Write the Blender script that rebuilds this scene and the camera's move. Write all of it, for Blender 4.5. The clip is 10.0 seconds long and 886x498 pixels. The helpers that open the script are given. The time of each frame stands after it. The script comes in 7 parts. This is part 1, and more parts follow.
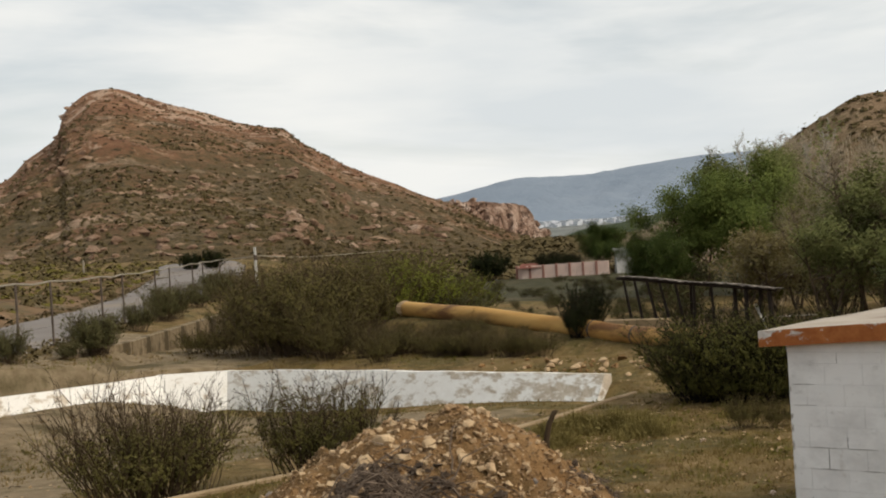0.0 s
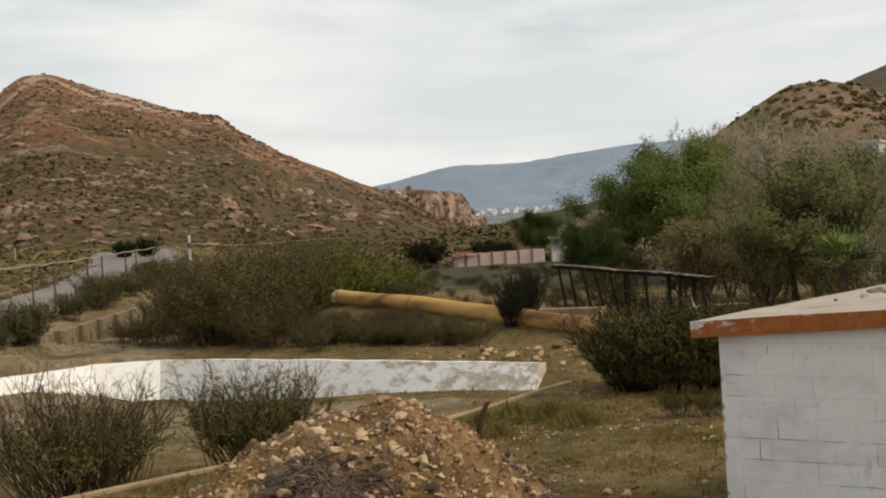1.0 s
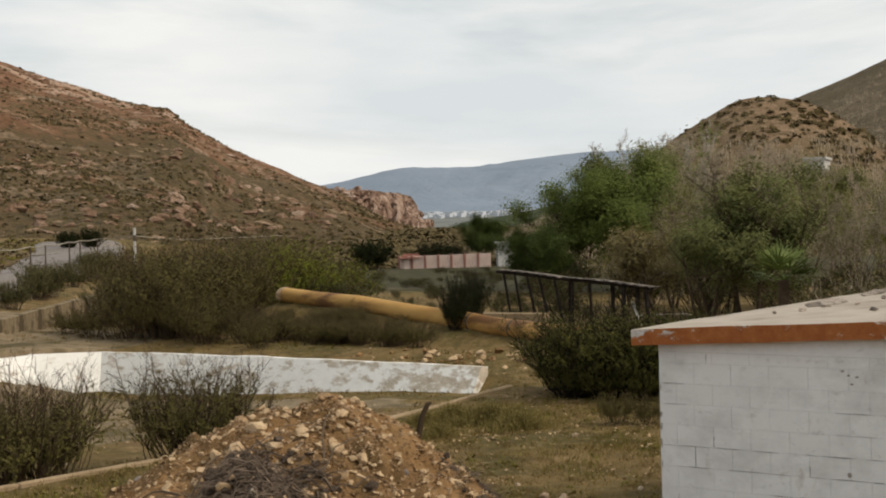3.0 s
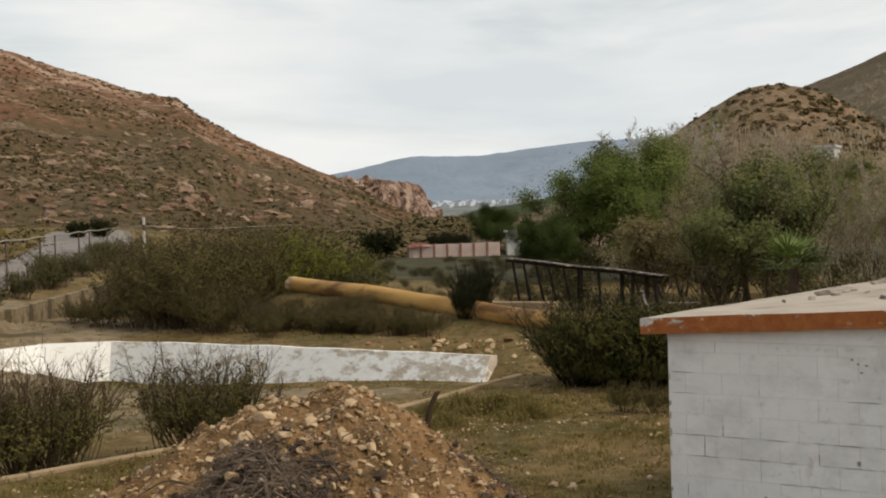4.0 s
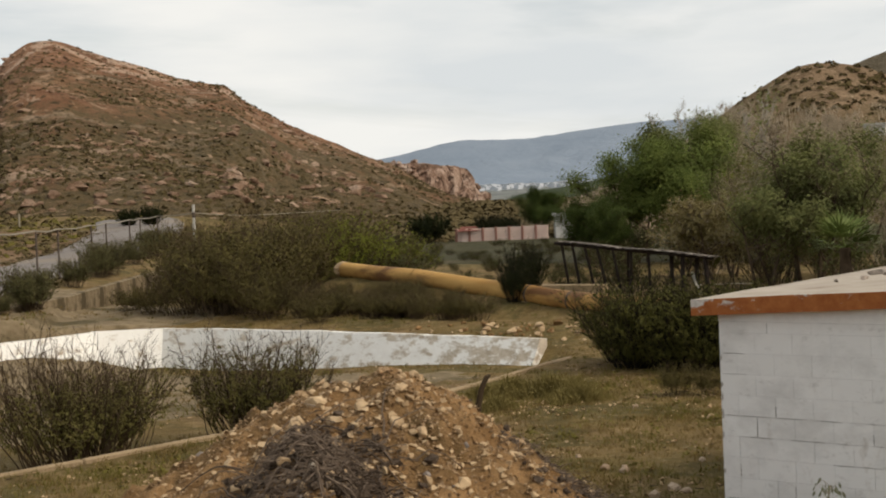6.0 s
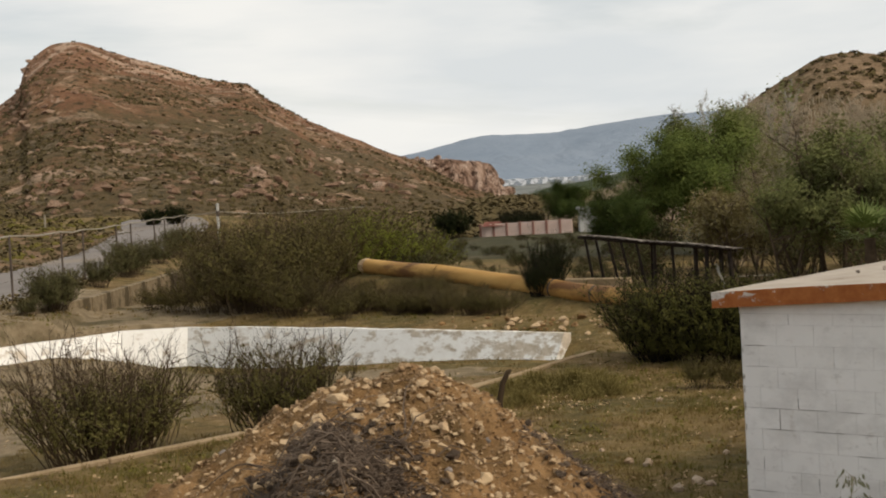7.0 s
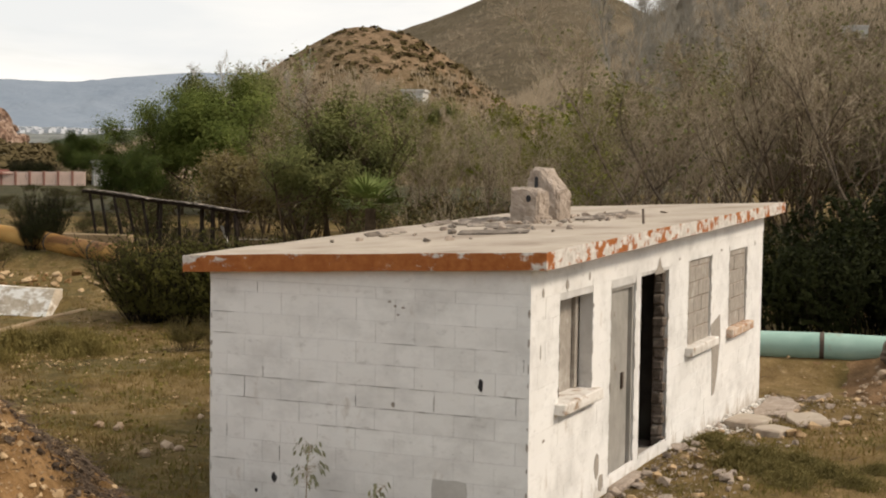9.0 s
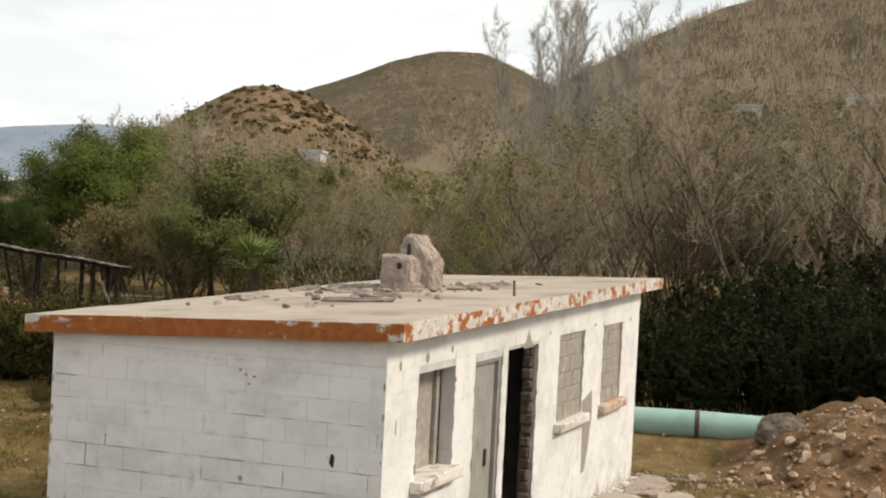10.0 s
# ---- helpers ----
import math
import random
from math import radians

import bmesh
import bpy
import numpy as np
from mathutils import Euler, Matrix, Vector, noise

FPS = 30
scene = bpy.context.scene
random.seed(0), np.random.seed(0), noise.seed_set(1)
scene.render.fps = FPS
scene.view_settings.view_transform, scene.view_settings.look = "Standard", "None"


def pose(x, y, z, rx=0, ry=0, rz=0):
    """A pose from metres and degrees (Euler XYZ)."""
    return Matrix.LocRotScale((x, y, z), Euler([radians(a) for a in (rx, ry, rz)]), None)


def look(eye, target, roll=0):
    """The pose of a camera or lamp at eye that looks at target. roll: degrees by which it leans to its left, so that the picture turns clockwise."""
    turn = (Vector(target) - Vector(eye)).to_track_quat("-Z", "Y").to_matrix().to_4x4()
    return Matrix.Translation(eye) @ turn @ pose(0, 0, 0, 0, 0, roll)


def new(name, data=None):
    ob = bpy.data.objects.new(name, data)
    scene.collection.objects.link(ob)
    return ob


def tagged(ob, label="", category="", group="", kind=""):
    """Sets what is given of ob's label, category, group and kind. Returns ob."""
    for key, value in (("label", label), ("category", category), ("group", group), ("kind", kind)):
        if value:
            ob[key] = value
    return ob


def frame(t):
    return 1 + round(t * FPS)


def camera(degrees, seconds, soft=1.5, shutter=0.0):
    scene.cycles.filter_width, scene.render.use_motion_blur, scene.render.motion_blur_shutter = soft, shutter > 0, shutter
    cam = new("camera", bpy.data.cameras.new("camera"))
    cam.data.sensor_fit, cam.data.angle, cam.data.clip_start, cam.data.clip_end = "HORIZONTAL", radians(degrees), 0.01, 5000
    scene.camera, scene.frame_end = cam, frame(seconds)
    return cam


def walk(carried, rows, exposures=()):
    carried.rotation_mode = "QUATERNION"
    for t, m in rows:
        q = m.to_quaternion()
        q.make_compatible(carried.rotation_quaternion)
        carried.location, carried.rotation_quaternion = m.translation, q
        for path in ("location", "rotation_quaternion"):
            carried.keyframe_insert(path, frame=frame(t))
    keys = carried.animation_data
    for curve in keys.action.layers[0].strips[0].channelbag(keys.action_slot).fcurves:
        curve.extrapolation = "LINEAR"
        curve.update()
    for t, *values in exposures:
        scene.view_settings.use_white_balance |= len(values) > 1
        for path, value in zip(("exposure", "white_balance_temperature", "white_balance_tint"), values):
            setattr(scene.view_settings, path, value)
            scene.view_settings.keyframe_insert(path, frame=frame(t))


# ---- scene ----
cam = camera(32.7, 10.0, soft=2.0)
PATH = [
    (0, (4.414, -13.459, 3.610), (-2.369, -6.110, 3.580), -3.59),
    (0.5, (4.422, -13.368, 3.615), (-2.101, -5.795, 3.295), -3.89),
    (1, (4.379, -13.363, 3.636), (-2.091, -5.740, 3.499), -3.51),
    (1.5, (4.419, -13.393, 3.635), (-1.720, -5.500, 3.545), -2.45),
    (2, (4.451, -13.424, 3.632), (-1.495, -5.385, 3.506), -1.21),
    (2.5, (4.451, -13.426, 3.641), (-1.588, -5.459, 3.405), -1.84),
    (2.7, (4.452, -13.450, 3.626), (-1.703, -5.570, 3.502), -1.59),
    (4, (4.444, -13.428, 3.628), (-1.800, -5.620, 3.419), -1.65),
    (4.5, (4.447, -13.433, 3.630), (-1.843, -5.662, 3.435), -1.94),
    (5, (4.438, -13.429, 3.632), (-1.954, -5.742, 3.420), -1.76),
    (5.5, (4.431, -13.423, 3.627), (-1.993, -5.764, 3.355), -1.92),
    (7, (4.477, -13.384, 3.626), (-2.141, -5.894, 3.300), -3.15),
    (7.5, (4.581, -13.362, 3.629), (-1.636, -5.542, 3.194), -1.83),
    (8, (4.675, -13.324, 3.618), (-0.873, -5.035, 2.905), -1.52),
    (8.3, (4.634, -13.187, 3.637), (-0.566, -4.672, 2.965), 0.34),
    (8.4, (4.639, -13.179, 3.627), (-0.555, -4.650, 3.104), 1.53),
    (8.5, (4.614, -13.094, 3.618), (-0.224, -4.351, 3.213), 2.80),
    (9, (4.674, -12.848, 3.622), (0.717, -3.687, 2.965), 0.78),
    (9.5, (4.789, -12.574, 3.638), (0.916, -3.369, 3.118), 2.61),
    (10, (4.796, -12.233, 3.658), (1.457, -2.810, 3.441), 2.91),
]
walk(cam, [(t, look(eye, target, roll)) for t, eye, target, roll in PATH],
     [(0.0, -0.05, 7050, 11), (0.5, -0.05, 7300, 12), (1.0, -0.06, 7080, 11), (1.5, -0.07, 6750, 9), (2.0, -0.06, 6920, 10.5), (2.5, -0.05, 7050, 11), (4.5, -0.06, 6980, 11), (5.5, -0.06, 7100, 11.5), (7.4, -0.06, 7200, 12.3), (8.0, 0.06, 7550, 14), (9.0, 0.22, 7450, 14), (10.0, 0.32, 7180, 12)])

# ---- world, sun ----
SUN_AZ, SUN_EL = 75.0, 42.0      # degrees, azimuth from +y towards +x
world = bpy.data.worlds.new("sky")
scene.world = world
world.use_nodes = True
wn, wl = world.node_tree.nodes, world.node_tree.links
wn.clear()
w_out = wn.new("ShaderNodeOutputWorld")
w_bg = wn.new("ShaderNodeBackground")
w_sky = wn.new("ShaderNodeTexSky")
w_sky.sky_type = "NISHITA"
w_sky.sun_disc = False
w_sky.sun_elevation, w_sky.sun_rotation = radians(SUN_EL), radians(SUN_AZ)
w_co = wn.new("ShaderNodeTexCoord")
w_map = wn.new("ShaderNodeMapping")
w_map.inputs["Scale"].default_value = (1.0, 1.0, 5.0)
w_map.inputs["Rotation"].default_value = (0.0, radians(4), radians(20))
w_noise = wn.new("ShaderNodeTexNoise")
w_noise.inputs["Scale"].default_value = 1.9
w_noise.inputs["Detail"].default_value = 6.0
w_noise.inputs["Roughness"].default_value = 0.55
w_noise.inputs["Distortion"].default_value = 0.5
w_ramp = wn.new("ShaderNodeValToRGB")
w_ramp.color_ramp.elements[0].position, w_ramp.color_ramp.elements[1].position = 0.36, 0.54
w_ramp.color_ramp.elements[0].color = (0.40, 0.40, 0.40, 1)
w_ramp.color_ramp.elements[1].color = (1, 1, 1, 1)
w_mix = wn.new("ShaderNodeMixRGB")
w_noise2 = wn.new("ShaderNodeTexNoise")          # softer light and grey within the cloud layer
w_noise2.inputs["Scale"].default_value = 3.4
w_noise2.inputs["Detail"].default_value = 5.0
w_cloud = wn.new("ShaderNodeValToRGB")
w_cloud.color_ramp.elements[0].position, w_cloud.color_ramp.elements[1].position = 0.36, 0.62
w_cloud.color_ramp.elements[0].color = (7.0, 7.8, 8.5, 1)
w_cloud.color_ramp.elements[1].color = (8.9, 9.4, 9.7, 1)
wl.new(w_map.outputs["Vector"], w_noise2.inputs["Vector"])
wl.new(w_noise2.outputs["Fac"], w_cloud.inputs["Fac"])
wl.new(w_cloud.outputs["Color"], w_mix.inputs["Color2"])
wl.new(w_co.outputs["Generated"], w_map.inputs["Vector"])
wl.new(w_map.outputs["Vector"], w_noise.inputs["Vector"])
wl.new(w_noise.outputs["Fac"], w_ramp.inputs["Fac"])
wl.new(w_ramp.outputs["Color"], w_mix.inputs["Fac"])
wl.new(w_sky.outputs["Color"], w_mix.inputs["Color1"])
wl.new(w_mix.outputs["Color"], w_bg.inputs["Color"])
w_bg.inputs["Strength"].default_value = 0.1
wl.new(w_bg.outputs["Background"], w_out.inputs["Surface"])

sun = new("sun", bpy.data.lights.new("sun", "SUN"))
sun.data.energy, sun.data.angle, sun.data.color = 2.2, radians(12), (1.0, 0.93, 0.82)
_az, _el = radians(SUN_AZ), radians(SUN_EL)
_sd = Vector((math.sin(_az) * math.cos(_el), math.cos(_az) * math.cos(_el), math.sin(_el)))
sun.matrix_world = look(_sd * 50, (0, 0, 0))


# ---- mesh helpers ----
class MB:
    """Collects vertices and faces of one mesh."""

    def __init__(self):
        self.v, self.f = [], []

    def add(self, verts, faces):
        n = len(self.v)
        self.v.extend(verts)
        self.f.extend([tuple(i + n for i in f) for f in faces])

    def box(self, x0, y0, z0, x1, y1, z1, m=None, c=0.0):
        if c <= 0:
            vs = [(x, y, z) for z in (z0, z1) for y in (y0, y1) for x in (x0, x1)]
            fs = [(0, 2, 3, 1), (4, 5, 7, 6), (0, 1, 5, 4), (2, 6, 7, 3), (0, 4, 6, 2), (1, 3, 7, 5)]
        else:
            bm = bmesh.new()
            bmesh.ops.create_cube(bm, size=1.0, matrix=Matrix.Translation(((x0 + x1) / 2, (y0 + y1) / 2, (z0 + z1) / 2)) @ Matrix.Diagonal((x1 - x0, y1 - y0, z1 - z0, 1)))
            bmesh.ops.bevel(bm, geom=bm.edges[:], offset=c, segments=1, affect="EDGES")
            bm.verts.index_update()
            vs = [tuple(v.co) for v in bm.verts]
            fs = [tuple(v.index for v in f.verts) for f in bm.faces]
            bm.free()
        if m is not None:
            vs = [tuple(m @ Vector(v)) for v in vs]
        self.add(vs, fs)

    def tube(self, pts, radii, n=6, cap=True):
        pts = [Vector(p) for p in pts]
        rings = []
        for i, p in enumerate(pts):
            d = (pts[min(i + 1, len(pts) - 1)] - pts[max(i - 1, 0)])
            d = d.normalized() if d.length > 1e-9 else Vector((0, 0, 1))
            a = d.orthogonal().normalized() if i == 0 else (a - d * a.dot(d)).normalized()
            b = d.cross(a)
            rings.append([tuple(p + (a * math.cos(2 * math.pi * k / n) + b * math.sin(2 * math.pi * k / n)) * radii[i]) for k in range(n)])
        base = len(self.v)
        for r in rings:
            self.v.extend(r)
        for i in range(len(pts) - 1):
            for k in range(n):
                k2 = (k + 1) % n
                self.f.append((base + i * n + k, base + i * n + k2, base + (i + 1) * n + k2, base + (i + 1) * n + k))
        if cap:
            self.f.append(tuple(base + k for k in reversed(range(n))))
            self.f.append(tuple(base + (len(pts) - 1) * n + k for k in range(n)))

    def spike(self, p, q, r):
        """A thin three-sided cone from p to q."""
        d = (q - p)
        a = d.orthogonal().normalized() * r
        b = d.normalized().cross(a)
        n = len(self.v)
        self.v.extend([tuple(p + a), tuple(p - a * 0.5 + b * 0.87), tuple(p - a * 0.5 - b * 0.87), tuple(q)])
        self.f.extend([(n, n + 1, n + 3), (n + 1, n + 2, n + 3), (n + 2, n, n + 3)])

    def leaf(self, p, d, w, rng):
        """A folded leaf: two triangles meeting at the midrib, from p along d."""
        s = d.orthogonal()
        s.rotate(Matrix.Rotation(rng.uniform(0, 6.28), 3, d))
        s = s.normalized() * w
        up = d.cross(s).normalized() * w * 0.4
        n = len(self.v)
        m = p + d * 0.5
        self.v.extend([tuple(p), tuple(m + s + up), tuple(p + d), tuple(m - s + up)])
        self.f.extend([(n, n + 1, n + 2), (n, n + 2, n + 3)])

    def blade(self, c, nrm, s, rng):
        """A small folded leaf facing along nrm, centred at c."""
        nrm = nrm.normalized()
        a = nrm.orthogonal().normalized()
        a.rotate(Matrix.Rotation(rng.uniform(0, 6.28), 3, nrm))
        b = nrm.cross(a) * s * 0.34
        a = a * s * 0.5
        n = len(self.v)
        self.v.extend([tuple(c - a), tuple(c + b - nrm * s * 0.08), tuple(c + a), tuple(c - b - nrm * s * 0.08)])
        self.f.extend([(n, n + 1, n + 2), (n, n + 2, n + 3)])

    def rock(self, c, r, rng, squash=0.7, sub=1):
        """An angular broken stone: the hull of a few random points."""
        bm = bmesh.new()
        sx, sy, a = rng.uniform(0.75, 1.3), rng.uniform(0.65, 1.0), rng.uniform(0, 6.28)
        for _ in range(9 + 6 * sub):
            d = Vector((rng.gauss(0, 1), rng.gauss(0, 1), rng.gauss(0, 1))).normalized() * r * rng.uniform(0.82, 1.08)
            x, y = d.x * sx, d.y * sy
            bm.verts.new((c[0] + x * math.cos(a) - y * math.sin(a), c[1] + x * math.sin(a) + y * math.cos(a), c[2] + d.z * squash))
        out = bmesh.ops.convex_hull(bm, input=bm.verts[:])
        loose = [v for v in bm.verts if not v.link_faces]
        bmesh.ops.delete(bm, geom=loose, context="VERTS")
        bm.verts.index_update()
        self.add([tuple(v.co) for v in bm.verts], [tuple(v.index for v in f.verts) for f in bm.faces])
        bm.free()

    def mesh(self, name, mat=None, smooth=False):
        me = bpy.data.meshes.new(name)
        me.from_pydata(self.v, [], self.f)
        if mat:
            me.materials.append(mat)
        if smooth:
            me.polygons.foreach_set("use_smooth", [True] * len(me.polygons))
        me.update()
        return me


def put(name, mb, mat, smooth=False, label="", category="", group="", kind=""):
    return tagged(new(name, mb.mesh(name, mat, smooth)), label, category, group, kind)


def part(name, mb, mat, parent, label="", smooth=False, kind=""):
    me = mb if isinstance(mb, bpy.types.Mesh) else mb.mesh(name, mat, smooth)
    ob = tagged(new(name, me), label, kind=kind)
    ob.parent = parent
    return ob


def empty(name, m=None, label="", category="", group="", kind=""):
    ob = new(name)
    ob.empty_display_size = 0.2
    if m is not None:
        ob.matrix_world = m
    return tagged(ob, label, category, group, kind)


# ---- materials ----
def material(name):
    m = bpy.data.materials.new(name)
    m.use_nodes = True
    nt = m.node_tree
    b = nt.nodes["Principled BSDF"]
    b.inputs["Roughness"].default_value = 0.85
    b.inputs["Specular IOR Level"].default_value = 0.10
    return m, nt.nodes, nt.links, b


def tex_noise(n, l, scale, detail=4.0, rough=0.6, coord="Object", stretch=None, dist=0.0):
    co = n.new("ShaderNodeTexCoord")
    t = n.new("ShaderNodeTexNoise")
    t.inputs["Scale"].default_value = scale
    t.inputs["Detail"].default_value = detail
    t.inputs["Roughness"].default_value = rough
    t.inputs["Distortion"].default_value = dist
    src = co.outputs[coord]
    if stretch:
        mp = n.new("ShaderNodeMapping")
        mp.inputs["Scale"].default_value = stretch
        l.new(src, mp.inputs["Vector"])
        src = mp.outputs["Vector"]
    l.new(src, t.inputs["Vector"])
    return t.outputs["Fac"]


def ramp(n, l, fac, stops):
    r = n.new("ShaderNodeValToRGB")
    els = r.color_ramp.elements
    while len(els) < len(stops):
        els.new(0.5)
    for e, (p, c) in zip(els, stops):
        e.position = p
        e.color = (*c, 1) if len(c) == 3 else c
    l.new(fac, r.inputs["Fac"])
    return r.outputs["Color"]


def mix(n, l, fac, a, b, mode="MIX"):
    m = n.new("ShaderNodeMixRGB")
    m.blend_type = mode
    for k, v in (("Fac", fac), ("Color1", a), ("Color2", b)):
        if isinstance(v, (int, float)):
            m.inputs[k].default_value = v
        elif isinstance(v, tuple):
            m.inputs[k].default_value = (*v, 1)
        else:
            l.new(v, m.inputs[k])
    return m.outputs["Color"]


def bump(n, l, b, height, strength=0.4, distance=0.02):
    k = n.new("ShaderNodeBump")
    k.inputs["Strength"].default_value = strength
    k.inputs["Distance"].default_value = distance
    l.new(height, k.inputs["Height"])
    l.new(k.outputs["Normal"], b.inputs["Normal"])


def rough_mat(name, c1, c2, scale, c3=None, scale2=None, th2=(0.5, 0.62), bump_s=0.4, bump_d=0.02, rough=0.85, coord="Object", metal=0.0, stretch=None):
    """Two tones at one scale, a third in patches at another, with grain."""
    m, n, l, b = material(name)
    a = tex_noise(n, l, scale, 5, 0.65, coord, stretch)
    col = ramp(n, l, a, [(0.35, c1), (0.65, c2)])
    if c3:
        p = tex_noise(n, l, scale2, 6, 0.65, coord, stretch)
        col = mix(n, l, ramp(n, l, p, [(th2[0], (0, 0, 0)), (th2[1], (1, 1, 1))]), col, c3)
    l.new(col, b.inputs["Base Color"])
    b.inputs["Roughness"].default_value = rough
    b.inputs["Metallic"].default_value = metal
    bump(n, l, b, tex_noise(n, l, scale * 4, 6, 0.7, coord, stretch), bump_s, bump_d)
    return m


def leaf_mat(name, c1, c2, rough=0.75, trans=0.3):
    """Foliage: colour varies leaf by leaf, some light passes."""
    m, n, l, b = material(name)
    g = n.new("ShaderNodeNewGeometry")
    col = ramp(n, l, g.outputs["Random Per Island"], [(0.0, c1), (1.0, c2)])
    big = tex_noise(n, l, 0.7, 3, 0.6)
    col = mix(n, l, 0.72, col, ramp(n, l, big, [(0.3, c1), (0.7, c2)]))
    l.new(col, b.inputs["Base Color"])
    b.inputs["Roughness"].default_value = rough
    t = n.new("ShaderNodeBsdfTranslucent")
    l.new(col, t.inputs["Color"])
    s = n.new("ShaderNodeMixShader")
    s.inputs["Fac"].default_value = trans
    l.new(b.outputs["BSDF"], s.inputs[1])
    l.new(t.outputs["BSDF"], s.inputs[2])
    l.new(s.outputs["Shader"], n["Material Output"].inputs["Surface"])
    return m


# painted block walls: white lime paint, worn at places down to grey block
def block_paint():
    m, n, l, b = material("white_block_paint")
    oi = n.new("ShaderNodeObjectInfo")
    tone = ramp(n, l, oi.outputs["Random"], [(0.0, (0.76, 0.752, 0.735)), (0.5, (0.78, 0.772, 0.757)), (1.0, (0.80, 0.795, 0.78))])
    pos = n.new("ShaderNodeNewGeometry")

    def wall_noise(scale, detail, rough, stretch):
        t = n.new("ShaderNodeTexNoise")
        t.inputs["Scale"].default_value, t.inputs["Detail"].default_value, t.inputs["Roughness"].default_value = scale, detail, rough
        mp = n.new("ShaderNodeMapping")
        mp.inputs["Scale"].default_value = stretch
        l.new(pos.outputs["Position"], mp.inputs["Vector"])
        l.new(mp.outputs["Vector"], t.inputs["Vector"])
        return t.outputs["Fac"]
    smear = wall_noise(1.3, 6, 0.68, (1, 1, 1.5))
    col = mix(n, l, ramp(n, l, smear, [(0.46, (0, 0, 0)), (0.72, (0.75, 0.75, 0.75))]), tone, (0.52, 0.51, 0.495))
    rub = wall_noise(5.0, 7, 0.75, (1, 1, 1.8))
    col = mix(n, l, ramp(n, l, rub, [(0.57, (0, 0, 0)), (0.70, (0.55, 0.55, 0.55))]), col, (0.42, 0.405, 0.385))
    worn = wall_noise(11.0, 7, 0.7, (1, 1, 1))
    col = mix(n, l, ramp(n, l, worn, [(0.69, (0, 0, 0)), (0.73, (1, 1, 1))]), col, (0.30, 0.28, 0.26))
    splash = wall_noise(3.0, 5, 0.7, (1, 1, 0.5))
    sep = n.new("ShaderNodeSeparateXYZ")
    l.new(pos.outputs["Position"], sep.inputs[0])
    mr = n.new("ShaderNodeMapRange")
    mr.inputs["From Min"].default_value, mr.inputs["From Max"].default_value = -0.30, 0.22
    mr.inputs["To Min"].default_value, mr.inputs["To Max"].default_value = 0.25, -0.12
    l.new(sep.outputs["Z"], mr.inputs["Value"])
    ad = n.new("ShaderNodeMath")
    l.new(splash, ad.inputs[0])
    l.new(mr.outputs[0], ad.inputs[1])
    col = mix(n, l, ramp(n, l, ad.outputs[0], [(0.50, (0, 0, 0)), (0.70, (0.8, 0.8, 0.8))]), col, (0.34, 0.27, 0.20))
    l.new(col, b.inputs["Base Color"])
    b.inputs["Roughness"].default_value = 0.9
    bump(n, l, b, tex_noise(n, l, 45, 5, 0.7), 0.5, 0.006)
    return m


M_BLOCK = block_paint()
M_JOINT = rough_mat("lime_joint", (0.50, 0.49, 0.475), (0.62, 0.61, 0.595), 3, (0.30, 0.285, 0.27), 1.0, (0.54, 0.66), 0.6, 0.01)
M_BROKEN = rough_mat("broken_brown_block", (0.10, 0.078, 0.062), (0.19, 0.155, 0.13), 9, (0.30, 0.26, 0.22), 6, (0.56, 0.66), 0.9, 0.02)
M_BARE = rough_mat("bare_block", (0.29, 0.26, 0.23), (0.38, 0.345, 0.305), 12, (0.46, 0.43, 0.39), 4, (0.55, 0.7), 0.6, 0.008)


def fascia_mat():
    m, n, l, b = material("flaking_orange_paint")
    oi = n.new("ShaderNodeTexCoord")
    flake = tex_noise(n, l, 3.4, 8, 0.72, "Object", (1, 1, 1.6))
    fine = tex_noise(n, l, 14, 5, 0.6)
    orange = ramp(n, l, fine, [(0.3, (0.275, 0.085, 0.026)), (0.7, (0.405, 0.148, 0.050))])
    grey = ramp(n, l, fine, [(0.3, (0.44, 0.40, 0.36)), (0.7, (0.72, 0.69, 0.65))])
    # the side towards the doors has lost most of its paint, the end keeps it
    sep = n.new("ShaderNodeSeparateXYZ")
    l.new(oi.outputs["Object"], sep.inputs[0])
    off = n.new("ShaderNodeMath")
    off.inputs[1].default_value = 1.78
    l.new(sep.outputs["X"], off.inputs[0])
    ab = n.new("ShaderNodeMath")
    ab.operation = "ABSOLUTE"
    l.new(off.outputs[0], ab.inputs[0])
    cl = n.new("ShaderNodeMapRange")
    cl.inputs["From Min"].default_value, cl.inputs["From Max"].default_value = 1.35, 1.93
    cl.inputs["To Min"].default_value, cl.inputs["To Max"].default_value = -0.01, 0.105
    l.new(ab.outputs[0], cl.inputs["Value"])
    ad = n.new("ShaderNodeMath")
    ad.operation = "ADD"
    l.new(flake, ad.inputs[0])
    l.new(cl.outputs[0], ad.inputs[1])
    col = mix(n, l, ramp(n, l, ad.outputs[0], [(0.56, (0, 0, 0)), (0.61, (1, 1, 1))]), orange, grey)
    l.new(col, b.inputs["Base Color"])
    b.inputs["Roughness"].default_value = 0.8
    bump(n, l, b, ad.outputs[0], 0.5, 0.01)
    return m


